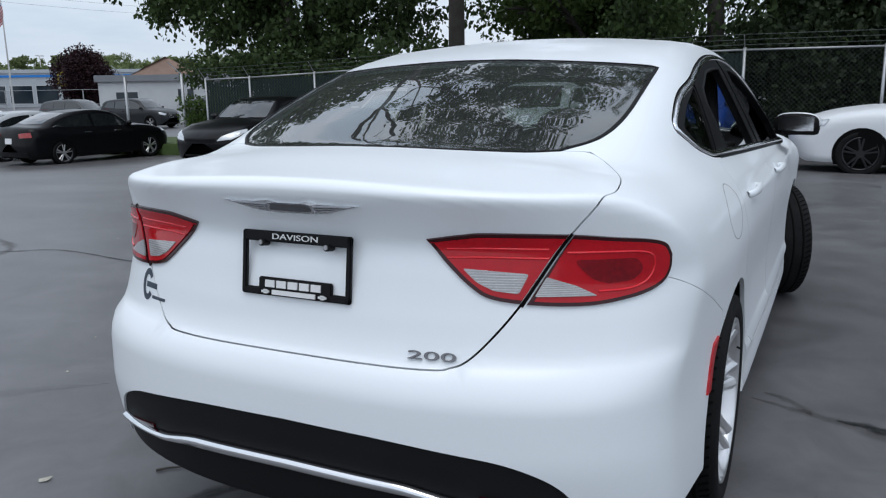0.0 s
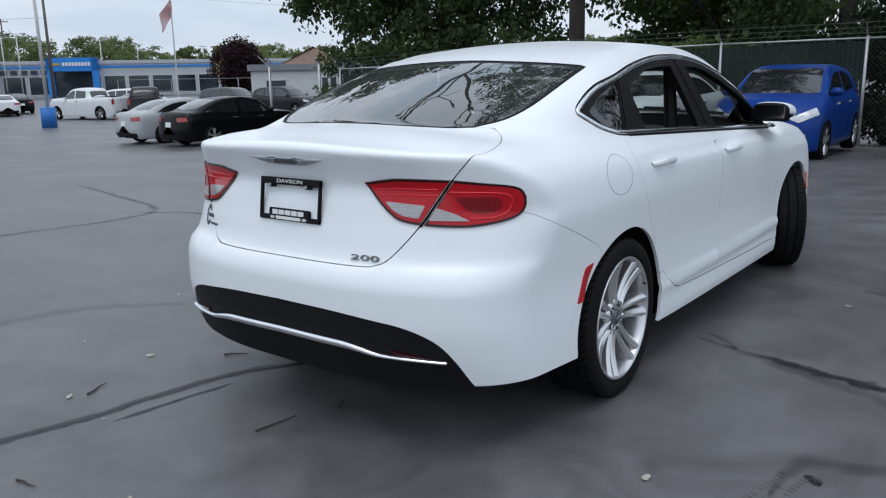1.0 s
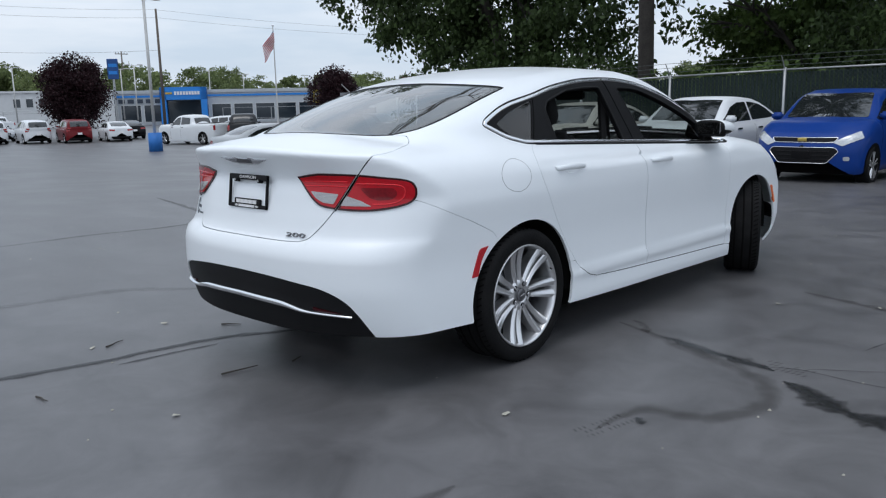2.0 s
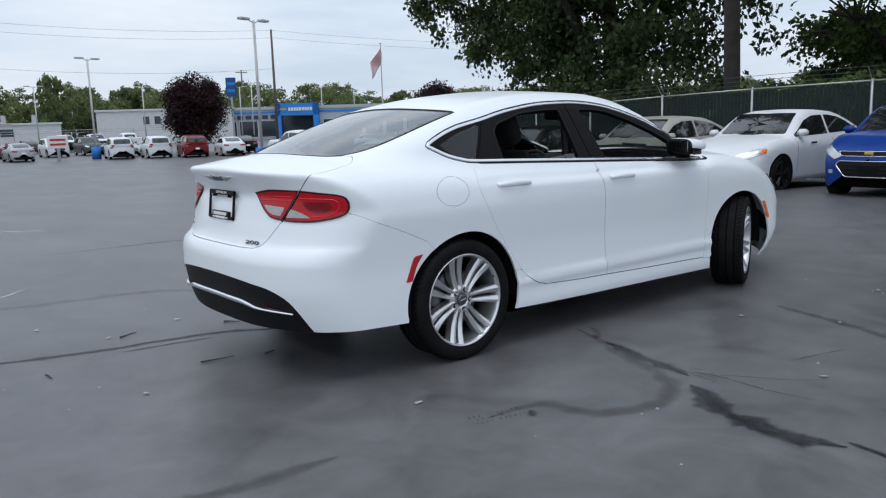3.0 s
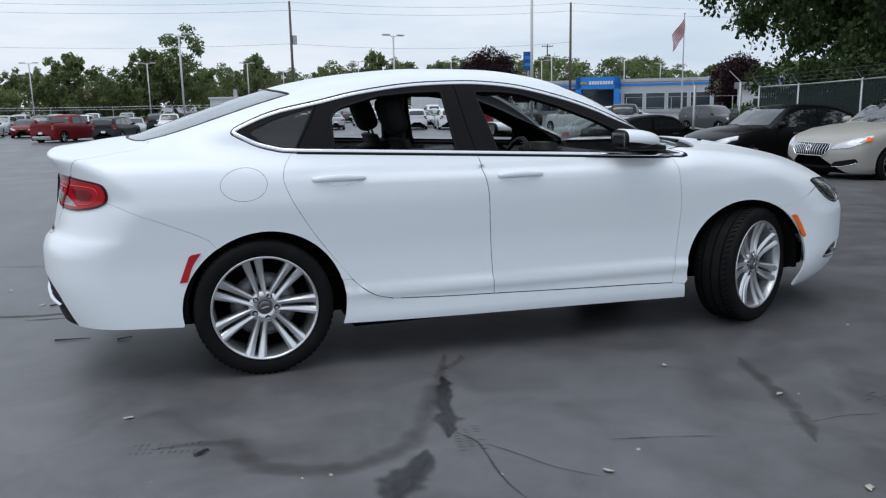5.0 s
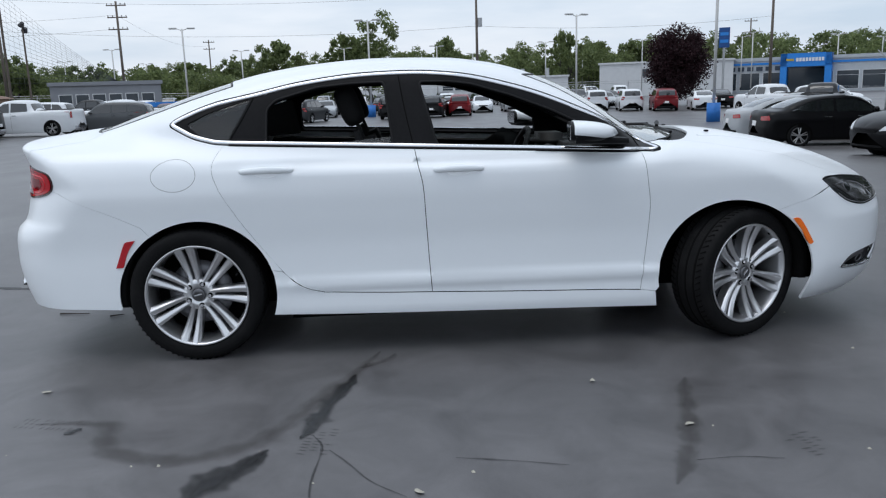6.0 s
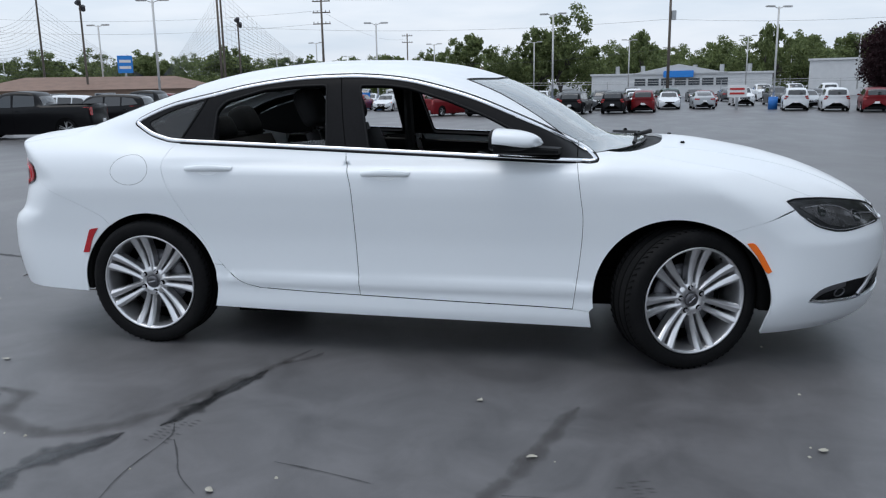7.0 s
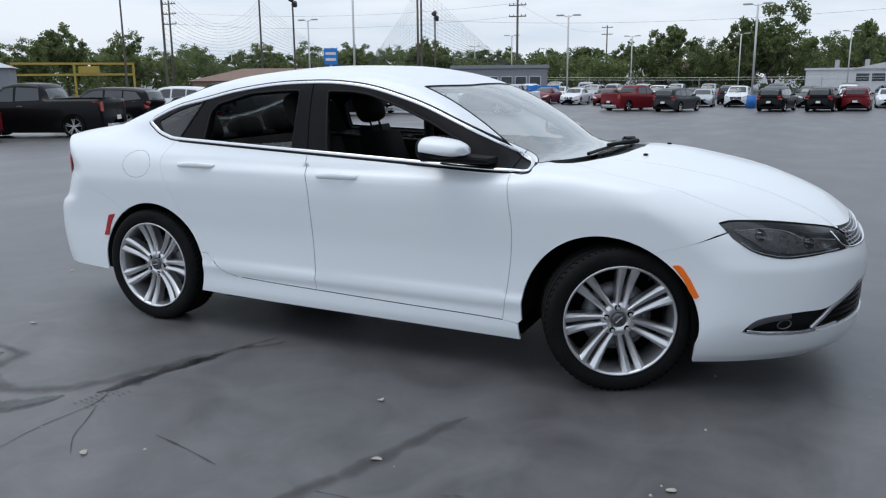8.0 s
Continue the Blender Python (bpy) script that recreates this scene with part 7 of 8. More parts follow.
def tree(seed, height, trunk, spread, levels, count, size, leaf_mt, crown_r=1.0, label="", cat="tree", first=0.3, lean=(0, 0), low=None, droop=0.3, extra=None, own=True):
    rng = np.random.default_rng(seed)
    wv, wf, tips = grow(rng, height, trunk, spread, levels, lean, first)
    ob = new("tree")
    tagged(ob, label, cat)
    mesh_object("trunk", wv, wf, BARK, ob)
    c = [t[0] for t in tips] if own else []
    r = [max(0.35, t[1] * crown_r) for t in tips] if own else []
    if low is not None:
        keep = [k for k in range(len(c)) if c[k][2] > low]
        c, r = [c[k] for k in keep], [r[k] for k in keep]
    if extra:
        c, r = c + [e[0] for e in extra(rng)], r + [e[1] for e in extra(np.random.default_rng(seed + 1))]
        n_ = min(len(c), len(r))
        c, r = c[:n_], r[:n_]
    v, f = leaves(rng, c, r, count, size, droop)
    fast_mesh("crown", v, f, leaf_mt, ob)
    return ob


# large trees behind the fence
near = "large trees behind the fence"


def cloud(x0, x1, y0, y1, low, high, count, rmin, rmax, gaps=0.08, bias=1.0):
    """Clump centres filling a volume above a lower edge that is a curve in x, with holes."""
    lo = curve(*low)

    def make(rng):
        out = []
        while len(out) < count:
            x, y = rng.uniform(x0, x1), rng.uniform(y0, y1)
            z0 = float(lo(x))
            z = z0 + (high - z0) * rng.random() ** bias
            if noise.noise((x * 0.55, y * 0.4, z * 0.55)) < -0.32 + gaps:
                continue
            out.append(((x, y, z), rng.uniform(rmin, rmax)))
        return out
    return make


def near_tree(seed, x, y, h, trunk, lean, first, vol, count, size, mt, label, droop=0.6):
    gz = float(ground_z(x, y))
    rel = lambda rng: [((c[0] - x, c[1] - y, c[2] - gz), r) for c, r in vol(rng)]
    ob = tree(seed, h, trunk, 0.8, 3, count, size, mt, 1.0, label, first=first, lean=lean, droop=droop, extra=rel, own=False)
    ob.matrix_world = pose(x, y, gz)
    tagged(ob, group=near)


dark = "tall dark green leafy tree behind the fence"
near_tree(1, -14.7, 18.0, 17, 0.30, (-0.10, 0.0), 0.26, cloud(-23.4, -15.5, 16.8, 21.5, ([-24, -22.5, -21, -18.5, -15], [6.6, 5.2, 4.0, 3.0, 2.3]), 10.5, 300, 0.45, 0.85, 0.16, 1.15), 30000, 0.19, LEAF, dark)
near_tree(2, -13.5, 18.6, 17, 0.26, (0.10, 0.0), 0.28, cloud(-17.5, -9.6, 16.6, 21.0, ([-18, -14, -9], [2.0, 1.9, 2.3]), 9.5, 300, 0.45, 0.85, 0.10, 1.1), 26000, 0.19, LEAF, dark)
near_tree(7, -16.0, 21.0, 24, 0.32, (0.0, 0.0), 0.30, cloud(-24.0, -9.5, 18.0, 24.0, ([-25, -9], [8.0, 8.0]), 14.0, 120, 0.9, 1.7, 0.14), 13000, 0.42, LEAF, dark)
near_tree(3, -8.9, 17.3, 22, 0.25, (0.0, 0.02), 0.36, cloud(-14.0, -4.5, 16.5, 21.0, ([-14, -9, -8, -4], [3.2, 4.2, 8.5, 9.5]), 28.0, 460, 0.6, 1.3, 0.06), 38000, 0.25, LEAF, dark)
near_tree(4, -2.0, 19.8, 19, 0.28, (0.05, 0.0), 0.26, cloud(-4.9, 3.0, 17.5, 22.0, ([-5, 3], [1.9, 1.5]), 20.0, 260, 0.6, 1.2, 0.08, 1.5), 40000, 0.18, LEAF, dark)
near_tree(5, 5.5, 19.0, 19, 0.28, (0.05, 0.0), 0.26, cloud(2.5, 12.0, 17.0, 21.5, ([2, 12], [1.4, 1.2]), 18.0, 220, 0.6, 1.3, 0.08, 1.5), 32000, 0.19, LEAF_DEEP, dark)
near_tree(6, -6.3, 27.0, 11, 0.20, (0.0, 0.0), 0.24, cloud(-11.0, -4.4, 24.5, 29.0, ([-11, -7.6, -4], [1.6, 1.6, 1.6]), 4.3, 130, 0.5, 0.9, 0.06), 12000, 0.24, LEAF_BRIGHT, "lighter green leafy tree beyond the fence", 0.4)
near_tree(8, -5.9, 26.0, 12, 0.20, (0.0, 0.0), 0.24, cloud(-8.2, -3.6, 23.0, 27.0, ([-9, -3], [2.0, 2.0]), 9.0, 130, 0.5, 0.9, 0.06), 15000, 0.22, LEAF_BRIGHT, "lighter green leafy tree beyond the fence", 0.4)
# understorey along the back of the fence
rng = np.random.default_rng(21)
# the LEAF_DEEP rows carry their shade in the leaf colour
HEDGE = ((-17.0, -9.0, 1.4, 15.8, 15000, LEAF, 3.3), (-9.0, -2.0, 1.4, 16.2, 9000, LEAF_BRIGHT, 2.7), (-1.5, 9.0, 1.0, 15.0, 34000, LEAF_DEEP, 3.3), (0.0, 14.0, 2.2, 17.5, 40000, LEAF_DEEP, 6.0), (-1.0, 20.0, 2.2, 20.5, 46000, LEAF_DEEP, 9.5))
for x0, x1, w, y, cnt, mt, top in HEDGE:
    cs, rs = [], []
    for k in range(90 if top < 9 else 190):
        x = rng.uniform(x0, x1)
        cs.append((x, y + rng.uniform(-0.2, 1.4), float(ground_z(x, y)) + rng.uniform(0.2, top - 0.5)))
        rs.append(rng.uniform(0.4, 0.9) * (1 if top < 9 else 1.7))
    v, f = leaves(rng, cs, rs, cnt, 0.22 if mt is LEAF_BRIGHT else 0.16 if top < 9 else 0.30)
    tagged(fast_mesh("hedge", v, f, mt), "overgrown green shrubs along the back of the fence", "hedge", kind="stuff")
cs = [(-16.0 + rng.uniform(-0.5, 0.5), 14.9 + rng.uniform(-0.4, 0.4), -0.6 + rng.uniform(0.1, 1.5)) for _ in range(12)]
v, f = leaves(rng, cs, [0.45] * 12, 2500, 0.12)
tagged(fast_mesh("shrub", v, f, LEAF_BRIGHT), "green shrub at the end of the fence", "shrub", kind="stuff")

# purple maples
def maple(seed, x, y, r, top):
    gz = float(ground_z(x, y))
    h = top - gz

    def clumps(rng):
        out = []
        while len(out) < 170:
            d = rng.normal(0, 1, 3)
            d *= rng.random() ** 0.4 / np.linalg.norm(d)
            out.append(((d[0] * r * 0.85, d[1] * r * 0.85, h * 0.54 + d[2] * h * 0.42), rng.uniform(0.10, 0.17) * h))
        return out
    ob = tree(seed, h, 0.16, 0.8, 2, 30000, 0.20, LEAF_RED, 1.0, "round purple-leaved maple tree", first=0.25, extra=clumps, own=False)
    ob.matrix_world = pose(x, y, gz)


maple(31, -69.6, 26.0, 3.1, 6.2)
maple(32, -56.0, 44.6, 2.6, 4.7)

# far belt of trees, a few kinds copied with turns and sizes
SKYLINE = curve([92, 140, 146, 150, 155, 165, 170, 175, 177, 180, 184, 187, 190, 194, 198, 201, 205, 209, 213, 217, 220, 223, 228, 233, 240],
                [7.0, 6.3, 6.6, 7.8, 8.4, 8.4, 6.9, 7.2, 8.0, 7.6, 7.2, 6.3, 6.9, 5.9, 6.4, 5.8, 6.7, 6.0, 6.9, 5.3, 6.0, 6.9, 6.7, 6.9, 6.6])


def belt_top(az, d):
    """Height of the belt's top at a bearing in degrees and a distance."""
    return 1.3 + (1.14 * float(SKYLINE(az)) - 1.3) * d / 145


def lobed(height, girth, clumps):
    """Clump centres of an uneven crown that reaches nearly to the ground."""
    def f(rng):
        out = []
        lobes = [(rng.uniform(-0.30, 0.30), rng.uniform(-0.30, 0.30), rng.uniform(0.28, 0.80), rng.uniform(0.22, 0.36)) for _ in range(9)]
        while len(out) < clumps:
            lx, ly, lz, lr = lobes[rng.integers(len(lobes))]
            d = rng.normal(0, 1, 3)
            d *= lr * rng.random() ** 0.4 / np.linalg.norm(d)
            taper = 1.0 - 0.45 * max(0.0, lz + d[2] - 0.55)
            out.append((((lx + d[0]) * girth * taper, (ly + d[1]) * girth * taper, height * min(0.99, max(0.06, lz + d[2] * 0.7))), rng.uniform(0.035, 0.085) * height))
        return out
    return f


kinds = []
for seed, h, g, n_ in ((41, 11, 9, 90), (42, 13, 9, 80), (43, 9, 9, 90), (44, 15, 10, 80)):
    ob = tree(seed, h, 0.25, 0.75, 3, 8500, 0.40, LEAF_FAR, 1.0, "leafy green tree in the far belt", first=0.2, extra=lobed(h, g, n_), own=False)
    kinds.append(ob)
rnd = random.Random(9)
first_use = set()
BELT_TREES = []
for i in range(76):
    az = 92 + (238 - 92) * (i + rnd.uniform(-0.4, 0.4)) / 76
    d = rnd.uniform(150, 190) if i % 3 else rnd.uniform(180, 210)
    BELT_TREES.append((d * math.cos(radians(az)), d * math.sin(radians(az)), rnd.uniform(8, 13), 1.1 + belt_top(az, d) * rnd.uniform(0.82, 1.0)))
# trees that stand out of the belt: place, crown width and height
STANDING = [(-136, -4, 12.0, 14.8), (-137, -8, 9.0, 11.5), (-135, 8, 7.5, 10.4), (-134, 20, 9.0, 9.2), (-132, 29, 6.5, 10.8), (-135, -21, 10.5, 10.5), (-135, -15, 8.0, 8.6), (-123, -58, 8.5, 8.8),
            (-87, -104, 8.8, 10.6), (-94, -98, 7.8, 9.8), (-82, -108, 7.0, 8.4), (-140, 36, 8.0, 9.4), (-108, -84, 9.0, 8.2), (-116, -70, 8.0, 7.8)]


def extent(ob):
    """Width and height of a tree's crown as it was grown."""
    me = next(c for c in ob.children if c.name.startswith("crown")).data
    co = np.empty(len(me.vertices) * 3, np.float32)
    me.vertices.foreach_get("co", co)
    co = co.reshape(-1, 3)
    return float(np.percentile(np.hypot(co[:, 0], co[:, 1]), 97) * 2), float(np.percentile(co[:, 2], 99.5))


SIZES = [extent(k_) for k_ in kinds]
PLANTED = []
for x, y, w_, h_ in BELT_TREES + STANDING:
    k = rnd.randrange(4)
    PLANTED.append((x, y, k, w_ / SIZES[k][0], h_ / SIZES[k][1]))
for x, y, k, sw_, sh_ in PLANTED:
    m = pose(x, y, float(ground_z(x, y)) - 0.1, 0, 0, rnd.uniform(0, 360)) @ Matrix.Diagonal((sw_, sw_, sh_, 1))
    if k in first_use:
        ob = copy_thing(kinds[k], m)
    else:
        first_use.add(k)
        ob = kinds[k]
    ob.matrix_world = m
    tagged(ob, group="far belt of trees")
# brush at the foot of the far belt
cs, rs = [], []
for i in range(2600):
    az = rng.uniform(92, 240)
    d = rng.uniform(138, 160)
    top = belt_top(az, d) * (0.90 + 0.24 * noise.noise((az * 0.6, 7.7, 0.0)))
    r = rng.uniform(0.8, 1.9)
    cs.append((d * math.cos(radians(az)), d * math.sin(radians(az)), -1.0 + (top + 1.0 - r) * rng.random() ** 0.8))
    rs.append(r)
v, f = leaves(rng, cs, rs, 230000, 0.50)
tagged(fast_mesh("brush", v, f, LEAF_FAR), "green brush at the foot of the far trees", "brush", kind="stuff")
grass_m = mat("mown_grass", (0.07, 0.11, 0.03), 0.9, 0, 0.4, 3, 60, bump=0.6)
gx = boxm(-20.5, -15.9, 14.6, 17.5, -0.80, -0.42, 0.05)
tagged(part("grass_strip", gx, grass_m), "strip of grass by the fence opening", "grass", kind="structure")


# ---- fence ----
GALV = mat("galvanised_steel", (0.42, 0.43, 0.44), 0.45, 0.7, 0.12, 6, 80)
WIRE = mat("fence_wire", (0.075, 0.09, 0.088), 0.6, 0.2, 0.15)
SLAT = mat("dark_green_privacy_slat", (0.026, 0.040, 0.038), 0.8, 0, 0.25, 2, 60, bump=0.2, spec=0.2)
FY, FH = 14.3, 2.2
posts_x = [1.95, -0.65, -3.6, -6.4, -9.0, -11.5, -13.7, -15.3]
posts_x = [9.75, 7.15, 4.55] + posts_x
fence = base("fence", pose(0, 0, 0), "chain-link fence with dark green slats and barbed wire", "fence")
for x in posts_x:
    z = float(ground_z(x, FY))
    bm = bmesh.new()
    tube(bm, (x, FY, z - 0.1), (x, FY, z + FH + 0.05), 0.034, 0.034, 12)
    post = part("post", bm, GALV, fence, smooth=True)
    bm = bmesh.new()
    tube(bm, (x, FY, z + FH), (x, FY - 0.26, z + FH + 0.30), 0.014, 0.010, 6)
    part("wire_arm", bm, GALV, post)
for a, b in zip(posts_x[:-1], posts_x[1:]):
    za, zb = float(ground_z(a, FY)), float(ground_z(b, FY))
    bm = bmesh.new()
    tube(bm, (a, FY, za + FH), (b, FY, zb + FH), 0.022, 0.022, 8)
    part("top_rail", bm, GALV, fence, smooth=True)
    for k in range(3):
        bm = bmesh.new()
        o = (k + 1) / 3
        tube(bm, (a, FY - 0.26 * o, za + FH + 0.30 * o), (b, FY - 0.26 * o, zb + FH + 0.30 * o), 0.005, 0.005, 4)
        part("barbed_wire", bm, WIRE, fence)
    # woven wire: two families of slanting strands
    verts, faces = [], []
    step, wd = 0.095, 0.0035
    span = a - b
    for fam in (1, -1):
        u = -FH
        while u < span + FH:
            u0, u1, z0, z1 = u, u + FH, 0.0, FH
            if u0 < 0:
                z0, u0 = -u0, 0
            if u1 > span:
                z1, u1 = FH - (u1 - span), span
            if z1 - z0 > 0.02:
                k = len(verts)
                for uu, zz in ((u0, z0), (u1, z1)):
                    x = a - uu if fam > 0 else b + uu
                    zg = za + (zb - za) * (a - x) / span
                    for dy, dz in ((-0.012, -wd), (-0.012 - 2 * wd, 0), (-0.012, wd)):
                        verts.append((x, FY + dy + 0.002 * fam, zg + zz + dz))
                faces += [(k, k + 1, k + 4, k + 3), (k + 1, k + 2, k + 5, k + 4), (k + 2, k, k + 3, k + 5)]
            u += step
    tagged(mesh_object("chain_link", verts, faces, WIRE, fence, False), kind="stuff")
    if b < -0.66:
        verts, faces = [], []
        nsl = int(span / 0.095)
        for i in range(nsl):
            x = a - (i + 0.5) * span / nsl
            zg = za + (zb - za) * (a - x) / span
            k = len(verts)
            for dx, dy in ((-0.041, 0.004), (0, 0.012), (0.041, 0.004)):
                for zz in (0.05, FH - 0.06):
                    verts.append((x + dx, FY + dy, zg + zz))
            faces += [(k, k + 1, k + 3, k + 2), (k + 2, k + 3, k + 5, k + 4)]
        tagged(mesh_object("slats", verts, faces, SLAT, fence, False), kind="stuff")
# open fence run towards the far lot
run = base("wire_fence", pose(0, 0, 0), "open chain-link fence run with outreach arms", "fence")
run_pts = [(-16.3, 14.4), (-18.5, 14.3)]
for x, y in run_pts:
    z = float(ground_z(x, y))
    bm = bmesh.new()
    tube(bm, (x, y, z), (x, y, z + 2.4), 0.045, 0.045, 10)
    p_ = part("post", bm, GALV, run, smooth=True)
    bm = bmesh.new()
    tube(bm, (x, y, z + 2.4), (x - 0.3, y - 0.2, z + 2.75), 0.02, 0.014, 6)
    part("wire_arm", bm, GALV, p_)
far_run = [(-20, 34), (-30, 36.5), (-40, 39), (-52, 41), (-64, 43), (-76, 45)]
for i, (x, y) in enumerate(far_run):
    z = float(ground_z(x, y))
    bm = bmesh.new()
    tube(bm, (x, y, z), (x, y, z + 2.3), 0.04, 0.04, 8)
    part("post", bm, GALV, run)
    if i:
        q = far_run[i - 1]
        for h in (2.3, 1.2, 0.1):
            bm = bmesh.new()
            tube(bm, (*q, float(ground_z(*q)) + h), (x, y, z + h), 0.018, 0.018, 5)
            part("rail", bm, GALV, run)
lot_run = base("lot_fence", pose(0, 0, 0), "chain-link fence behind the outer car rows", "fence")
lot_pts = [(-102, y) for y in range(-60, 45, 7)]
for i, (x, y) in enumerate(lot_pts):
    z = float(ground_z(x, y))
    bm = bmesh.new()
    tube(bm, (x, y, z), (x, y, z + 2.4), 0.05, 0.05, 6)
    part("post", bm, GALV, lot_run)
    if i:
        q = lot_pts[i - 1]
        for h in (2.4, 2.1):
            bm = bmesh.new()
            tube(bm, (*q, float(ground_z(*q)) + h), (x, y, z + h), 0.025, 0.025, 4)
            part("rail", bm, GALV, lot_run)

# ---- lamps and poles ----
LAMP_WHITE = mat("pale_painted_steel", (0.55, 0.55, 0.54), 0.5, 0.1, 0.08, 3, 40)
BASE_BLUE = mat("blue_painted_concrete", (0.02, 0.16, 0.50), 0.55, 0, 0.15, 5, 60, bump=0.2)
WOOD = mat("weathered_pole_wood", (0.12, 0.10, 0.085), 0.9, 0, 0.3, 2, 40, bump=0.5)
DARKMETAL = mat("dark_fitting", (0.06, 0.06, 0.065), 0.5, 0.4, 0.1)
lamp_master = None


def lot_lamp(x, y, turn, tall=8.1, two=True):
    global lamp_master
    m = pose(x, y, float(ground_z(x, y)), 0, 0, turn) @ Matrix.Diagonal((1, 1, tall / 8.1, 1))
    if lamp_master is None:
        ob = new("lamp_post")
        tagged(ob, "white parking lot lamp post with two heads on a blue base", "lamp post", "lamp posts of the lot")
        bm = bmesh.new()
        bmesh.ops.create_cone(bm, cap_ends=True, segments=20, radius1=0.36, radius2=0.36, depth=1.0, matrix=Matrix.Translation((0, 0, 0.5)))
        part("base", bm, BASE_BLUE, ob, "blue painted concrete base", True)
        bm = bmesh.new()
        tube(bm, (0, 0, 0.95), (0, 0, 8.0), 0.085, 0.075, 10)
        part("pole", bm, LAMP_WHITE, ob, smooth=True)
        for sx in (1, -1):
            bm = bmesh.new()
            tube(bm, (0, 0, 7.85), (sx * 0.45, 0, 8.0), 0.035, 0.03, 8)
            arm = part("arm", bm, LAMP_WHITE, ob)
            bm = bmesh.new()
            box(bm, sx * 0.78 - 0.36, sx * 0.78 + 0.36, -0.19, 0.19, 7.96, 8.09, 0.04)
            part("head", bm, LAMP_WHITE, arm)
        lamp_master = ob
        ob.matrix_world = m
        return ob
    ob = copy_thing(lamp_master, m)
    ob.matrix_world = m
    return ob


for x, y in ((-37.6, 16.75), (-64.4, 15.4), (-64.5, -2.3), (-70, -19), (-48, -29), (-66, -45), (-109, 35), (-108, 49), (-108, 63), (-108, 21), (-111, 6), (-110, -7), (-109, -21), (-102, -36), (-98, 46),
             (-146, 61), (-148, 82), (-141, 34), (-140, 14), (-158, -28), (-158, -8), (-146, -24), (-150, -46), (-135, -55), (-120, 77), (-122, 92), (-128, 113), (-160, 95), (-134, -110), (-130, -128), (-140, -92), (-168, 6)):
    ob = lot_lamp(x, y, 90 + random.Random(int(x * 7 + y)).uniform(-25, 25))
    if math.hypot(x, y) > 95:
        for c in list(ob.children):
            if c.name.startswith("base"):
                bpy.data.objects.remove(c)
        tagged(ob, "white lamp post with two heads beyond the lot")

pole_tops = {}


def utility_pole(x, y, h, arms, turn, box_on=False):
    z = float(ground_z(x, y))
    ob = base("utility_pole", pose(x, y, z, 0, 0, turn), "weathered wooden utility pole carrying wires", "utility pole", "utility poles")
    bm = bmesh.new()
    tube(bm, (0, 0, -0.2), (0, 0, h), 0.17, 0.11, 10)
    part("pole", bm, WOOD, ob, smooth=True)
    for k in range(arms):
        bm = bmesh.new()
        box(bm, -1.1, 1.1, -0.06, 0.06, h - 0.5 - 1.3 * k, h - 0.38 - 1.3 * k, 0.01)
        arm = part("crossarm", bm, WOOD, ob)
        for dx in (-1.0, -0.5, 0.5, 1.0):
            bm = bmesh.new()
            tube(bm, (dx, 0, h - 0.38 - 1.3 * k), (dx, 0, h - 0.2 - 1.3 * k), 0.04, 0.05, 6)
            part("insulator", bm, DARKMETAL, arm)
    if box_on:
        bm = bmesh.new()
        tube(bm, (0.35, 0, h * 0.66), (0.35, 0, h * 0.66 + 0.9), 0.24, 0.24, 12)
        part("transformer", bm, GALV, ob)
    return z + h


for nm, x, y, h, arms, box_on in (("a", -80, 8.5, 12.6, 0, True), ("b", -77, 38.5, 12.6, 0, False), ("c", -90, -31, 12.6, 3, False), ("d", -158, -36, 12.6, 2, False), ("e", -81, -77, 12.6, 3, False), ("f", -81, -40, 12.8, 0, False), ("g", -70, 92, 12.6, 1, False), ("h", -130, 60, 12.0, 1, False)):
    pole_tops[nm] = (x, y, utility_pole(x, y, h, arms, 90, box_on))


def wire(a, b, sag, r=0.022, name="overhead_wire"):
    p = [np.array(a) + (np.array(b) - np.array(a)) * t - np.array([0, 0, 4 * sag * t * (1 - t)]) for t in np.linspace(0, 1, 15)]
    verts = [q + np.array(o) * r for q in p for o in ((0.7, 0.7, 0), (-0.7, -0.7, 0.3), (0, 0, 1))]
    faces = [(3 * i + k, 3 * i + (k + 1) % 3, 3 * i + 3 + (k + 1) % 3, 3 * i + 3 + k) for i in range(14) for k in range(3)]
    return tagged(mesh_object(name, verts, faces, DARKMETAL), "thin dark overhead wire between poles", "wire", "overhead wires")


up = lambda n, dz: (pole_tops[n][0], pole_tops[n][1], pole_tops[n][2] - dz)
for dz in (0.1, 0.9):
    wire(up("a", dz), up("b", dz), 0.5)
    wire(up("f", dz), up("a", dz), 0.8)
    wire(up("b", dz), up("g", dz), 0.8)
wire(up("a", 4.2), up("b", 4.2), 0.6)
wire(up("f", 4.0), up("a", 4.2), 0.8)
wire(up("c", 1.5), up("e", 1.5), 1.0)
wire(up("c", 3.0), up("e", 3.0), 1.0)
wire(up("d", 1.0), up("c", 1.5), 1.4)
wire(up("a", 7.0), up("d", 5.0), 1.2)

# tall net on masts
NET = mat("thin_black_netting", (0.10, 0.11, 0.12), 0.8, 0, 0.2)
masts = [(-68, -66, 13.4), (-86, -66, 12.4), (-84, -41, 13.0)]
net = base("practice_net", pose(0, 0, 0), "tall sagging black net hung on masts", "net")
for x, y, h in masts:
    bm = bmesh.new()
    tube(bm, (x, y, -1.1), (x, y, h), 0.16, 0.11, 8)
    part("mast", bm, WOOD, net)


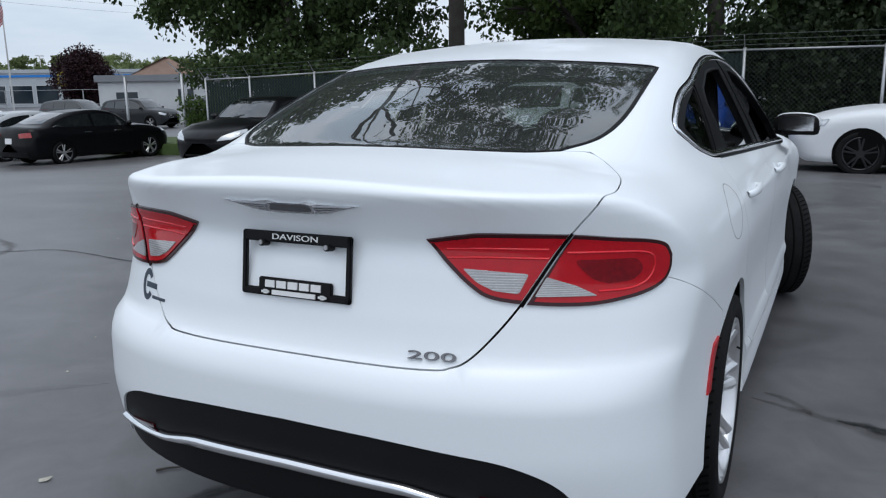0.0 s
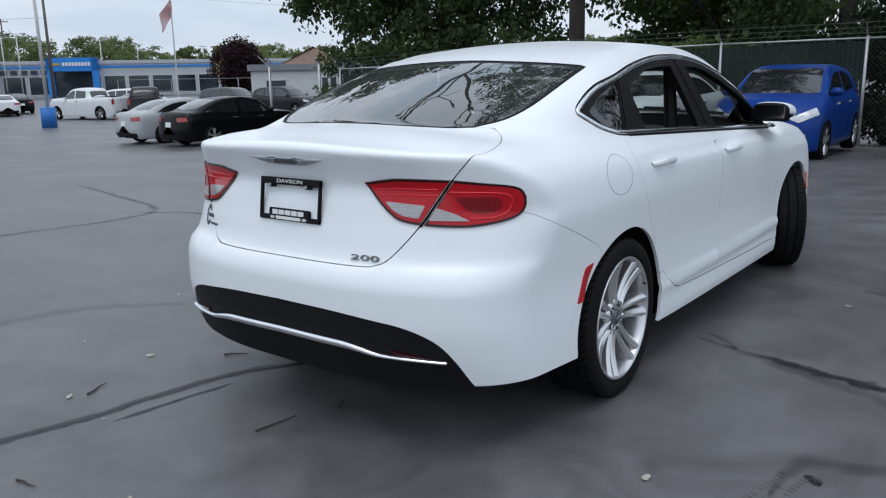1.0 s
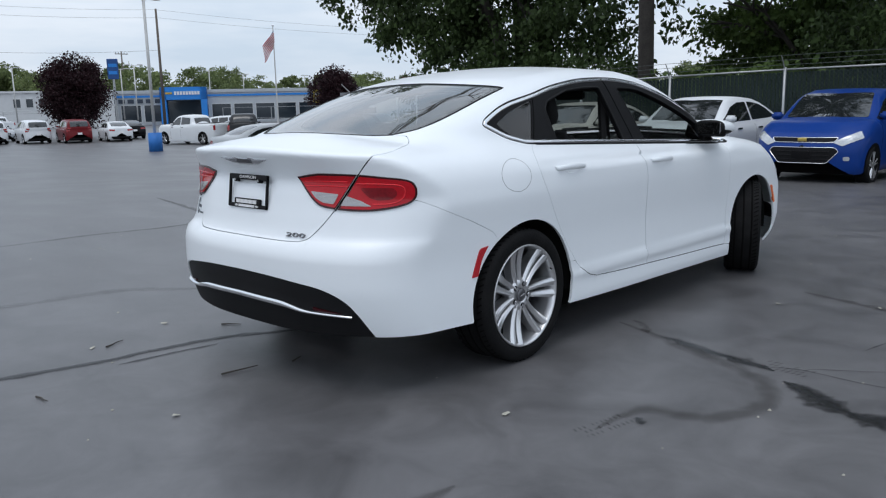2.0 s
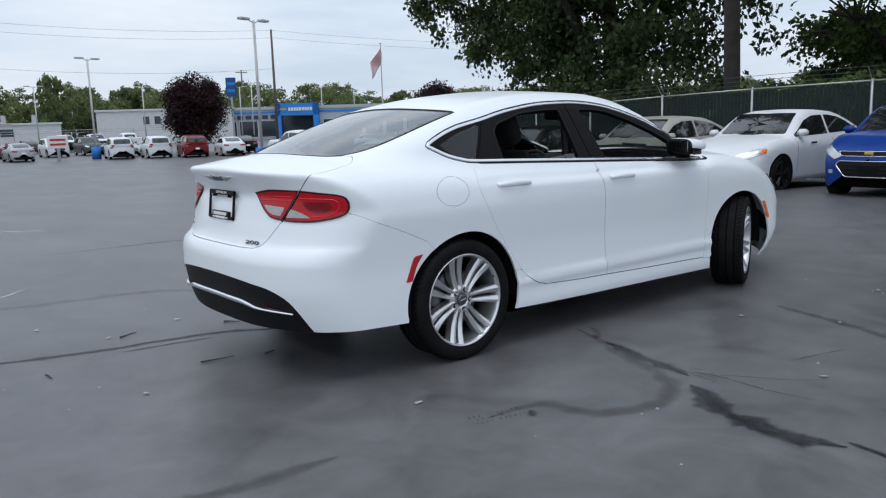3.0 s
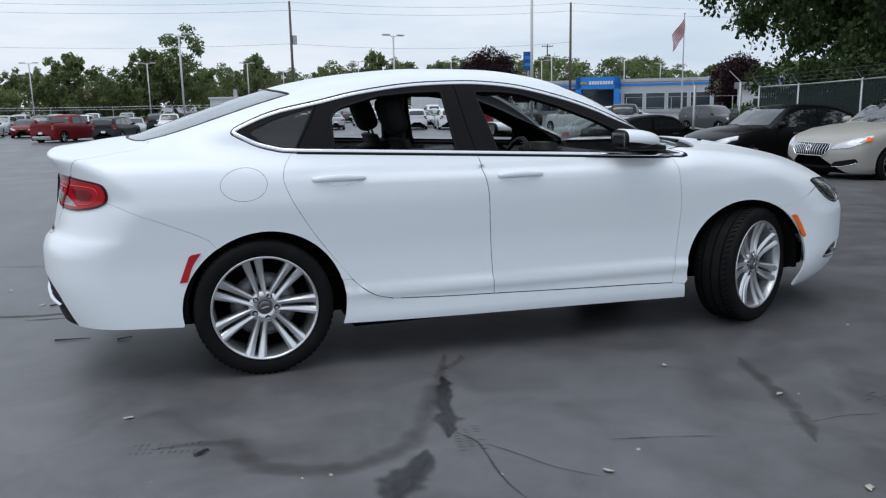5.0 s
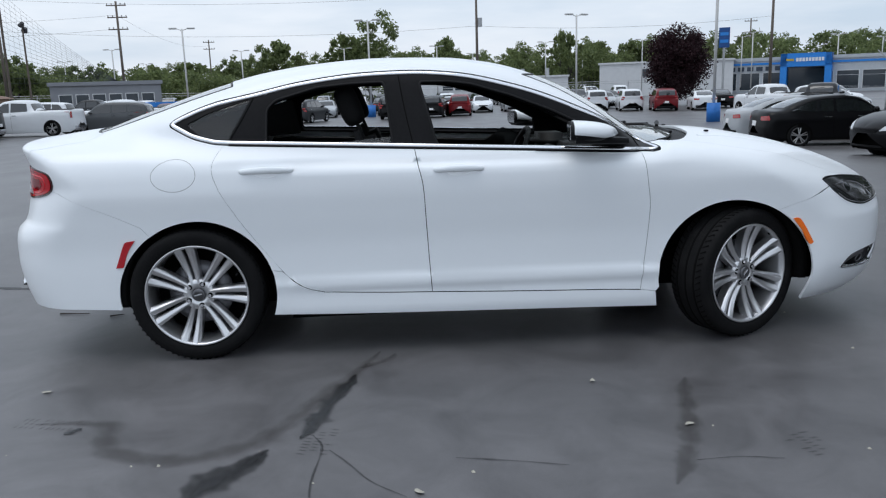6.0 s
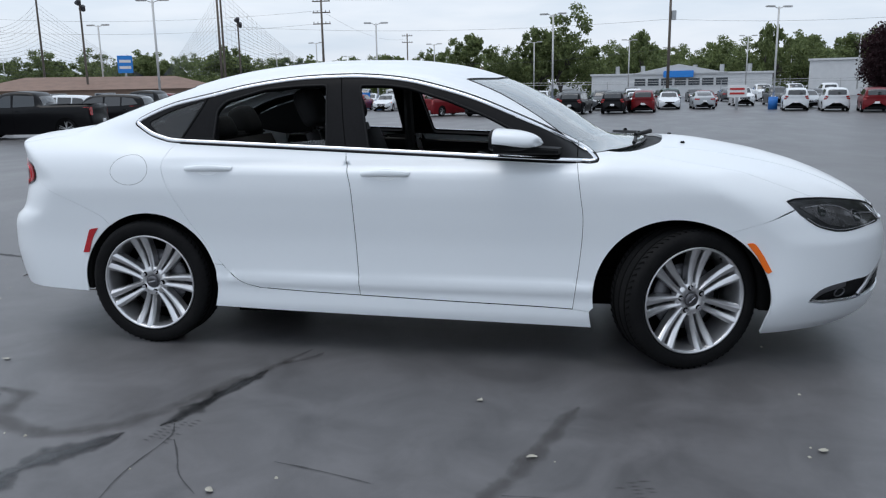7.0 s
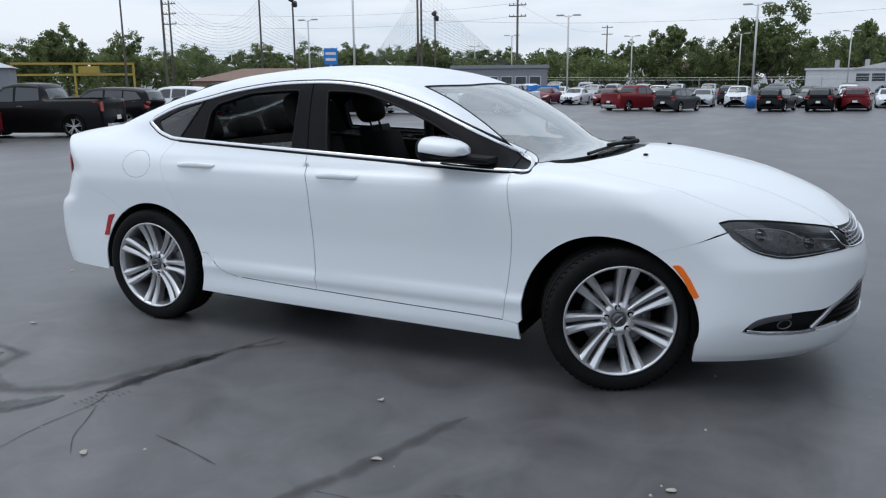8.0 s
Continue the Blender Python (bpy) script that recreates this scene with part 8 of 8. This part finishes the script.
def net_sheet(a, b, top_sag, low, cols, lines):
    verts, faces = [], []
    w = 0.013

    def add(p, q):
        k = len(verts)
        verts.extend([(p[0], p[1], p[2] - w), (p[0], p[1], p[2] + w), (q[0], q[1], q[2] + w), (q[0], q[1], q[2] - w)])
        faces.append((k, k + 1, k + 2, k + 3))
        verts.extend([(p[0] - w, p[1] - w, p[2]), (p[0] + w, p[1] + w, p[2]), (q[0] + w, q[1] + w, q[2]), (q[0] - w, q[1] - w, q[2])])
        faces.append((k + 4, k + 5, k + 6, k + 7))
    grid = [[None] * (lines + 1) for _ in range(cols + 1)]
    for i in range(cols + 1):
        t = i / cols
        za = a[2] + (b[2] - a[2]) * t - top_sag * (1 - (1 - t) ** 2) if b[2] < a[2] - 3 else a[2] + (b[2] - a[2]) * t - 4 * top_sag * t * (1 - t)
        for j in range(lines + 1):
            grid[i][j] = (a[0] + (b[0] - a[0]) * t, a[1] + (b[1] - a[1]) * t, low + (za - low) * (1 - j / lines))
    for i in range(cols):
        for j in range(lines + 1):
            add(grid[i][j], grid[i + 1][j])
    for i in range(cols + 1):
        for j in range(lines):
            add(grid[i][j], grid[i][j + 1])
    return tagged(mesh_object("netting", verts, faces, NET, net, False), kind="stuff")


net_sheet((-68, -66, 12.4), (-86, -66, 12.0), 3.8, 2.5, 40, 16)
net_sheet((-86, -66, 12.0), (-92, -55, 4.5), 2.0, 3.0, 24, 16)
net_sheet((-84, -41, 12.6), (-88, -30, 4.5), 2.2, 3.0, 24, 16)
net_sheet((-84, -41, 12.6), (-86, -50, 5.0), 2.0, 3.0, 20, 16)

# flood lights on poles
for x, y, h in ((-62, -44, 9.6), (-75, -35, 8.8), (-58, -62, 11.0)):
    z = float(ground_z(x, y))
    fl = base("floodlight_pole", pose(x, y, z), "dark pole with round floodlights on top", "floodlight", "floodlight poles")
    bm = bmesh.new()
    tube(bm, (0, 0, 0), (0, 0, h), 0.11, 0.08, 8)
    part("pole", bm, WOOD, fl)
    for dx, dz in ((0.25, 0.1), (-0.3, -0.35)):
        bm = bmesh.new()
        tube(bm, (dx, 0, h + dz - 0.15), (dx + 0.15, 0.25, h + dz + 0.15), 0.30, 0.16, 12)
        part("floodlight", bm, DARKMETAL, fl)

# flag
fx, fy = -72.0, 49.5
fz = float(ground_z(fx, fy))
fp = base("flagpole", pose(fx, fy, fz), "white flagpole with a ball on top", "flagpole")
bm = bmesh.new()
tube(bm, (0, 0, 0), (0, 0, 11.0), 0.10, 0.05, 10)
part("pole", bm, LAMP_WHITE, fp)
bm = bmesh.new()
bmesh.ops.create_uvsphere(bm, u_segments=10, v_segments=8, radius=0.12, matrix=Matrix.Translation((0, 0, 11.1)))
part("finial", bm, CHROME, fp)
FLAG_RED, FLAG_WHITE, FLAG_BLUE = mat("flag_red", (0.45, 0.03, 0.04), 0.8), mat("flag_white", (0.75, 0.75, 0.75), 0.8), mat("flag_blue", (0.03, 0.05, 0.20), 0.8)
flag = base("flag", pose(fx, fy, fz), "drooping red and white striped flag with a blue corner", "flag")
dirx = Vector((-0.25, -0.97, 0))
for k in range(13):
    verts, faces = [], []
    for i in range(9):
        t = i / 8
        for e in (0, 1):
            z = 10.6 - (k + e) * 0.145 - 1.7 * t
            o = 0.22 * math.sin(5 * t + 0.3 * k)
            verts.append((dirx.x * 1.25 * t - dirx.y * o + 0.05, dirx.y * 1.25 * t + dirx.x * o, z))
    faces = [(2 * i, 2 * i + 1, 2 * i + 3, 2 * i + 2) for i in range(8)]
    mesh_object("stripe", verts, faces, FLAG_RED if k % 2 == 0 else FLAG_WHITE, flag, False)
verts = []
for i in range(5):
    t = i / 8 * 0.9
    for e in (0, 7):
        z = 10.6 - e * 0.145 - 1.7 * t
        o = 0.22 * math.sin(5 * t + 0.3 * e)
        for side_ in (0.012,):
            verts.append((dirx.x * 1.25 * t - dirx.y * (o + side_) + 0.05, dirx.y * 1.25 * t + dirx.x * (o + side_), z))
mesh_object("canton", verts, [(2 * i, 2 * i + 1, 2 * i + 3, 2 * i + 2) for i in range(4)], FLAG_BLUE, flag, False)

# ---- buildings ----
CLAD = mat("pale_metal_cladding", (0.46, 0.49, 0.52), 0.5, 0.1, 0.08, 1.5, 30)
SIDING = mat("white_lap_siding", (0.62, 0.63, 0.64), 0.6, 0, 0.08, 1.5, 30)
BLUE_PANEL = mat("bright_blue_panel", (0.02, 0.23, 0.68), 0.35, 0, 0.06, 1.5, 30)
GREY_WALL = mat("grey_render", (0.24, 0.25, 0.27), 0.7, 0, 0.12, 1, 20)
SHINGLE = mat("brown_roof_shingle", (0.20, 0.13, 0.10), 0.85, 0, 0.25, 1.2, 12, bump=0.4)
BRICK_WALL = mat("tan_brick", (0.30, 0.21, 0.16), 0.8, 0, 0.2, 1, 14, bump=0.3)
WIN = mat("far_window_glass", (0.02, 0.03, 0.04), 0.08, 0, 0.1, spec=0.8)


def building(x, y, turn, w, d, h, wall_mt, label, roof=0.25, roof_mt=None, windows=(), gable=0.0, band_mt=None):
    """A building whose front, local -y, faces the lot. windows: (x, z, width, height)."""
    z = float(ground_z(x, y))
    ob = base("building", pose(x, y, z, 0, 0, turn), label, "building")
    bm = bmesh.new()
    box(bm, -w / 2, w / 2, 0, d, -0.3, h)
    part("wall", bm, wall_mt, ob)
    bm = bmesh.new()
    if gable:
        v = [bm.verts.new(q) for q in ((-w / 2 - 0.4, -0.4, h), (w / 2 + 0.4, -0.4, h), (w / 2 + 0.4, d + 0.4, h), (-w / 2 - 0.4, d + 0.4, h), (-w / 2 + d * 0.36, d / 2, h + gable), (w / 2 - d * 0.36, d / 2, h + gable))]
        for f in ((0, 1, 5, 4), (1, 2, 5), (2, 3, 4, 5), (3, 0, 4), (3, 2, 1, 0)):
            bm.faces.new([v[i] for i in f])
    else:
        box(bm, -w / 2 - 0.2, w / 2 + 0.2, -0.2, d + 0.2, h, h + roof, 0.03)
    part("roof", bm, roof_mt or wall_mt, ob)
    if band_mt:
        bm = bmesh.new()
        box(bm, -w / 2 - 0.1, w / 2 + 0.1, -0.12, -0.01, h - 0.55, h - 0.25)
        part("fascia_band", bm, band_mt, ob)
    for wx, wz, ww, wh in windows:
        wn_ = new("window")
        wn_.parent = ob
        bm = bmesh.new()
        box(bm, wx - ww / 2, wx + ww / 2, -0.03, 0.02, wz, wz + wh)
        part("pane", bm, WIN, wn_)
        bm = bmesh.new()
        for a0, a1, b0, b1 in ((-ww / 2 - 0.06, -ww / 2 + 0.02, -0.06, wh + 0.06), (ww / 2 - 0.02, ww / 2 + 0.06, -0.06, wh + 0.06), (-ww / 2, ww / 2, -0.06, 0.02), (-ww / 2, ww / 2, wh - 0.02, wh + 0.06)):
            box(bm, wx + a0, wx + a1, -0.07, 0.0, wz + b0, wz + b1)
        part("frame", bm, SIDING, wn_)
    return ob


def facing(ax, ay, bx, by):
    """Middle, turn and width of a front that runs from a (its left, seen from the lot) to b."""
    return (ax + bx) / 2, (ay + by) / 2, math.degrees(math.atan2(by - ay, bx - ax)), math.hypot(bx - ax, by - ay)


x, y, t, w = facing(-119, 46, -88, 90)
show = building(x, y, t, w, 18, 4.6, CLAD, "long dealership showroom with pale cladding and a blue band", 0.5, None,
                [(-w / 2 + 2 + 3.3 * k, 0.4, 2.8, 2.5) for k in range(int(w / 3.3) - 1)], 0, BLUE_PANEL)
# blue entrance portal
px_, py_ = -110.1, 59.8
portal = base("entrance_portal", pose(px_, py_, float(ground_z(px_, py_)), 0, 0, t) @ Matrix.Translation((0, -1.2, 0)), "bright blue entrance portal with white sign bars", "portal")
bm = bmesh.new()
box(bm, -3.4, -2.5, -0.8, 0.8, 0, 5.5, 0.05)
box(bm, 2.5, 3.4, -0.8, 0.8, 0, 5.5, 0.05)
box(bm, -3.4, 3.4, -0.8, 0.8, 3.6, 5.5, 0.05)
part("arch", bm, BLUE_PANEL, portal)
bm = bmesh.new()
box(bm, -2.4, 2.4, 0.2, 0.3, 0, 3.5)
part("glass_front", bm, WIN, portal)
for k in range(9):
    part("sign_bar", boxm(-1.3 + 0.42 * k, -1.3 + 0.42 * k + 0.32, -0.88, -0.80, 4.35, 4.85), PRINT_WHITE, portal)
bm = bmesh.new()
box(bm, -2.6, -1.6, -0.88, -0.80, 4.45, 4.75)
part("sign_emblem", bm, mat("brass_yellow", (0.55, 0.38, 0.06), 0.4, 0.3), portal)
for k in range(8):
    part("sign_bar", boxm(-w / 2 + 3 + 1.3 * k, -w / 2 + 3 + 1.3 * k + 0.9, -0.2, -0.13, 3.2, 3.8), PRINT_DARK, show)

x, y, t, w = facing(-121, 32, -113, 50)
building(x, y, t, w, 14, 4.9, SIDING, "white warehouse with a row of small windows", 0.3, None, [(-w / 2 + 7 + 1.6 * k, 2.9, 0.9, 1.2) for k in range(3)])
x, y, t, w = facing(-126, 1.0, -121, 27)
gb = building(x, y, t, w, 12, 3.3, SIDING, "low white service building with a window band", 0.3, None, [(-w / 2 + 7.5 + 2.0 * k, 1.7, 1.7, 1.1) for k in range(7)], 0)
bm = bmesh.new()
v = [bm.verts.new(q) for q in ((-7, -0.3, 3.5), (7, -0.3, 3.5), (0, -0.3, 4.9), (-7, 10, 3.5), (7, 10, 3.5), (0, 10, 4.9))]
for f in ((0, 1, 2), (3, 5, 4), (0, 2, 5, 3), (1, 4, 5, 2), (0, 3, 4, 1)):
    bm.faces.new([v[i] for i in f])
part("gable", bm, SIDING, gb)
bm = bmesh.new()
box(bm, -2.2, 2.2, -0.6, -0.4, 2.9, 3.9, 0.05)
part("sign_board", bm, BLUE_PANEL, gb)
for k in range(6):
    bm = bmesh.new()
    q = -10 + 4 * k
    tube(bm, (q, 5, 3.5), (q, 5, 4.8), 0.35, 0.35, 8)
    part("roof_vent", bm, GALV, gb)
x, y, t, w = facing(-42.6, 34.3, -33.0, 42.0)
building(x, y, t, w, 6, 2.75, SIDING, "white sided office with two small windows behind the fence", 0.45, GREY_WALL, [(-0.95, 1.1, 0.45, 1.15), (-0.35, 1.1, 0.45, 1.15), (1.7, 1.2, 0.8, 1.0), (-4.4, 0.9, 1.4, 1.2)])
x, y, t, w = facing(-55.6, -51.3, -65.9, -32.9)
building(x, y, t, w, 11, 2.05, BRICK_WALL, "low tan brick building with a brown shingle roof", 0.2, SHINGLE, [(-w / 2 + 3 + 4 * k, 0.7, 1.6, 1.0) for k in range(int(w / 4) - 1)], 1.2)
x, y, t, w = facing(-80.3, -35.4, -83.8, -25.2)
building(x, y, t, w, 6, 3.3, GREY_WALL, "flat-roofed grey building with a window row", 0.4, None, [(-w / 2 + 1.4 + 1.6 * k, 1.3, 1.2, 1.1) for k in range(6)])
x, y, t, w = facing(-40.5, -71.5, -47.3, -65.4)
building(x, y, t, w, 8, 3.4, GREY_WALL, "grey sided building with a pale pitched roof", 0.2, CLAD, [(-1.5, 1.2, 1.2, 1.2), (2.0, 1.2, 1.2, 1.2)], 1.2)
for x, y, t, w, h in ((-150, 44, 70, 7, 4.5), (-53, 56, 130, 4.6, 3.0), (-140, -20, 90, 6, 3.6)):
    building(x, y, t, w, 7, h, SIDING if x < -100 else GREY_WALL, "small house with a pitched roof", 0.2, SHINGLE, [(-1.5, 1.2, 1.0, 1.2), (1.5, 1.2, 1.0, 1.2)], 2.2)
# blue low screen and signs
bm = bmesh.new()
box(bm, -3.6, 3.6, -0.05, 0.05, 0, 1.55, 0.02)
bs = base("blue_screen", pose(-69.6, -23.4, float(ground_z(-69.6, -23.4)), 0, 0, 107), "low blue fabric screen along the lot", "screen")
part("sheet", bm, BLUE_PANEL, bs)
for k in range(5):
    bm = bmesh.new()
    tube(bm, (-3.5 + 1.75 * k, 0.08, 0), (-3.5 + 1.75 * k, 0.08, 1.62), 0.04, 0.04, 6)
    part("post", bm, GALV, bs)


def sign(x, y, zc, w, h, mt, bars_mt, label, turn, pole=True):
    z = float(ground_z(x, y))
    ob = base("sign", pose(x, y, z, 0, 0, turn), label, "sign")
    bm = bmesh.new()
    box(bm, -w / 2, w / 2, -0.12, 0.12, zc - h / 2 - z, zc + h / 2 - z, 0.03)
    board = part("board", bm, mt, ob)
    for k in range(2):
        for s_ in (1, -1):
            bm = bmesh.new()
            q = zc - z + (0.18 - 0.36 * k) * h
            box(bm, -0.38 * w, 0.38 * w, s_ * 0.135 - 0.01, s_ * 0.135 + 0.01, q - 0.08 * h, q + 0.08 * h)
            part("print_bar", bm, bars_mt, board)
    if pole:
        bm = bmesh.new()
        tube(bm, (0, 0.0, 0), (0, 0.0, zc - h / 2 - z), 0.12, 0.12, 8)
        part("pole", bm, GALV, ob)
    return ob


BLUE_DEEP = mat("deep_blue_sign_face", (0.012, 0.075, 0.26), 0.5)
YELLOW = mat("yellow_sign_paint", (0.55, 0.45, 0.10), 0.6)
RED_SIGN = mat("red_sign_print", (0.50, 0.03, 0.03), 0.6)
sign(-81, 35.2, 5.5, 1.1, 2.1, BLUE_DEEP, BLUE_PANEL, "tall narrow blue sign on a pole", 65)
sign(-74, -47.5, 4.0, 1.5, 1.8, BLUE_PANEL, PRINT_WHITE, "blue sign on a pole", 122)
sign(-56.4, 43.3, 2.1, 1.5, 1.2, YELLOW, GALV, "yellow sign with faded print on a pole", 50)
sign(-65.0, 12.7, 0.4, 1.5, 1.0, PRINT_WHITE, RED_SIGN, "white sign with red lines of print on a post", 80)
# yellow crane beam rail at the edge of the side lot
gz = float(ground_z(-61.3, -73.1))
beam = base("yellow_gantry", pose(-61.3, -73.1, gz, 0, 0, 139), "yellow steel gantry beam on posts", "gantry")
YEL = mat("yellow_steel", (0.42, 0.30, 0.06), 0.6, 0.1, 0.15)
for z0 in (3.95, 2.75):
    bm = bmesh.new()
    box(bm, -6.3, 6.3, -0.13, 0.13, z0, z0 + 0.24, 0.02)
    part("beam", bm, YEL, beam)
for k in range(3):
    bm = bmesh.new()
    box(bm, -6.2 + 6.2 * k - 0.12, -6.2 + 6.2 * k + 0.12, -0.12, 0.12, 0, 3.95)
    part("leg", bm, YEL, beam)
bm = bmesh.new()
box(bm, 0.4, 2.6, -0.2, 0.2, 2.95, 3.8, 0.05)
part("placard", bm, YEL, beam)
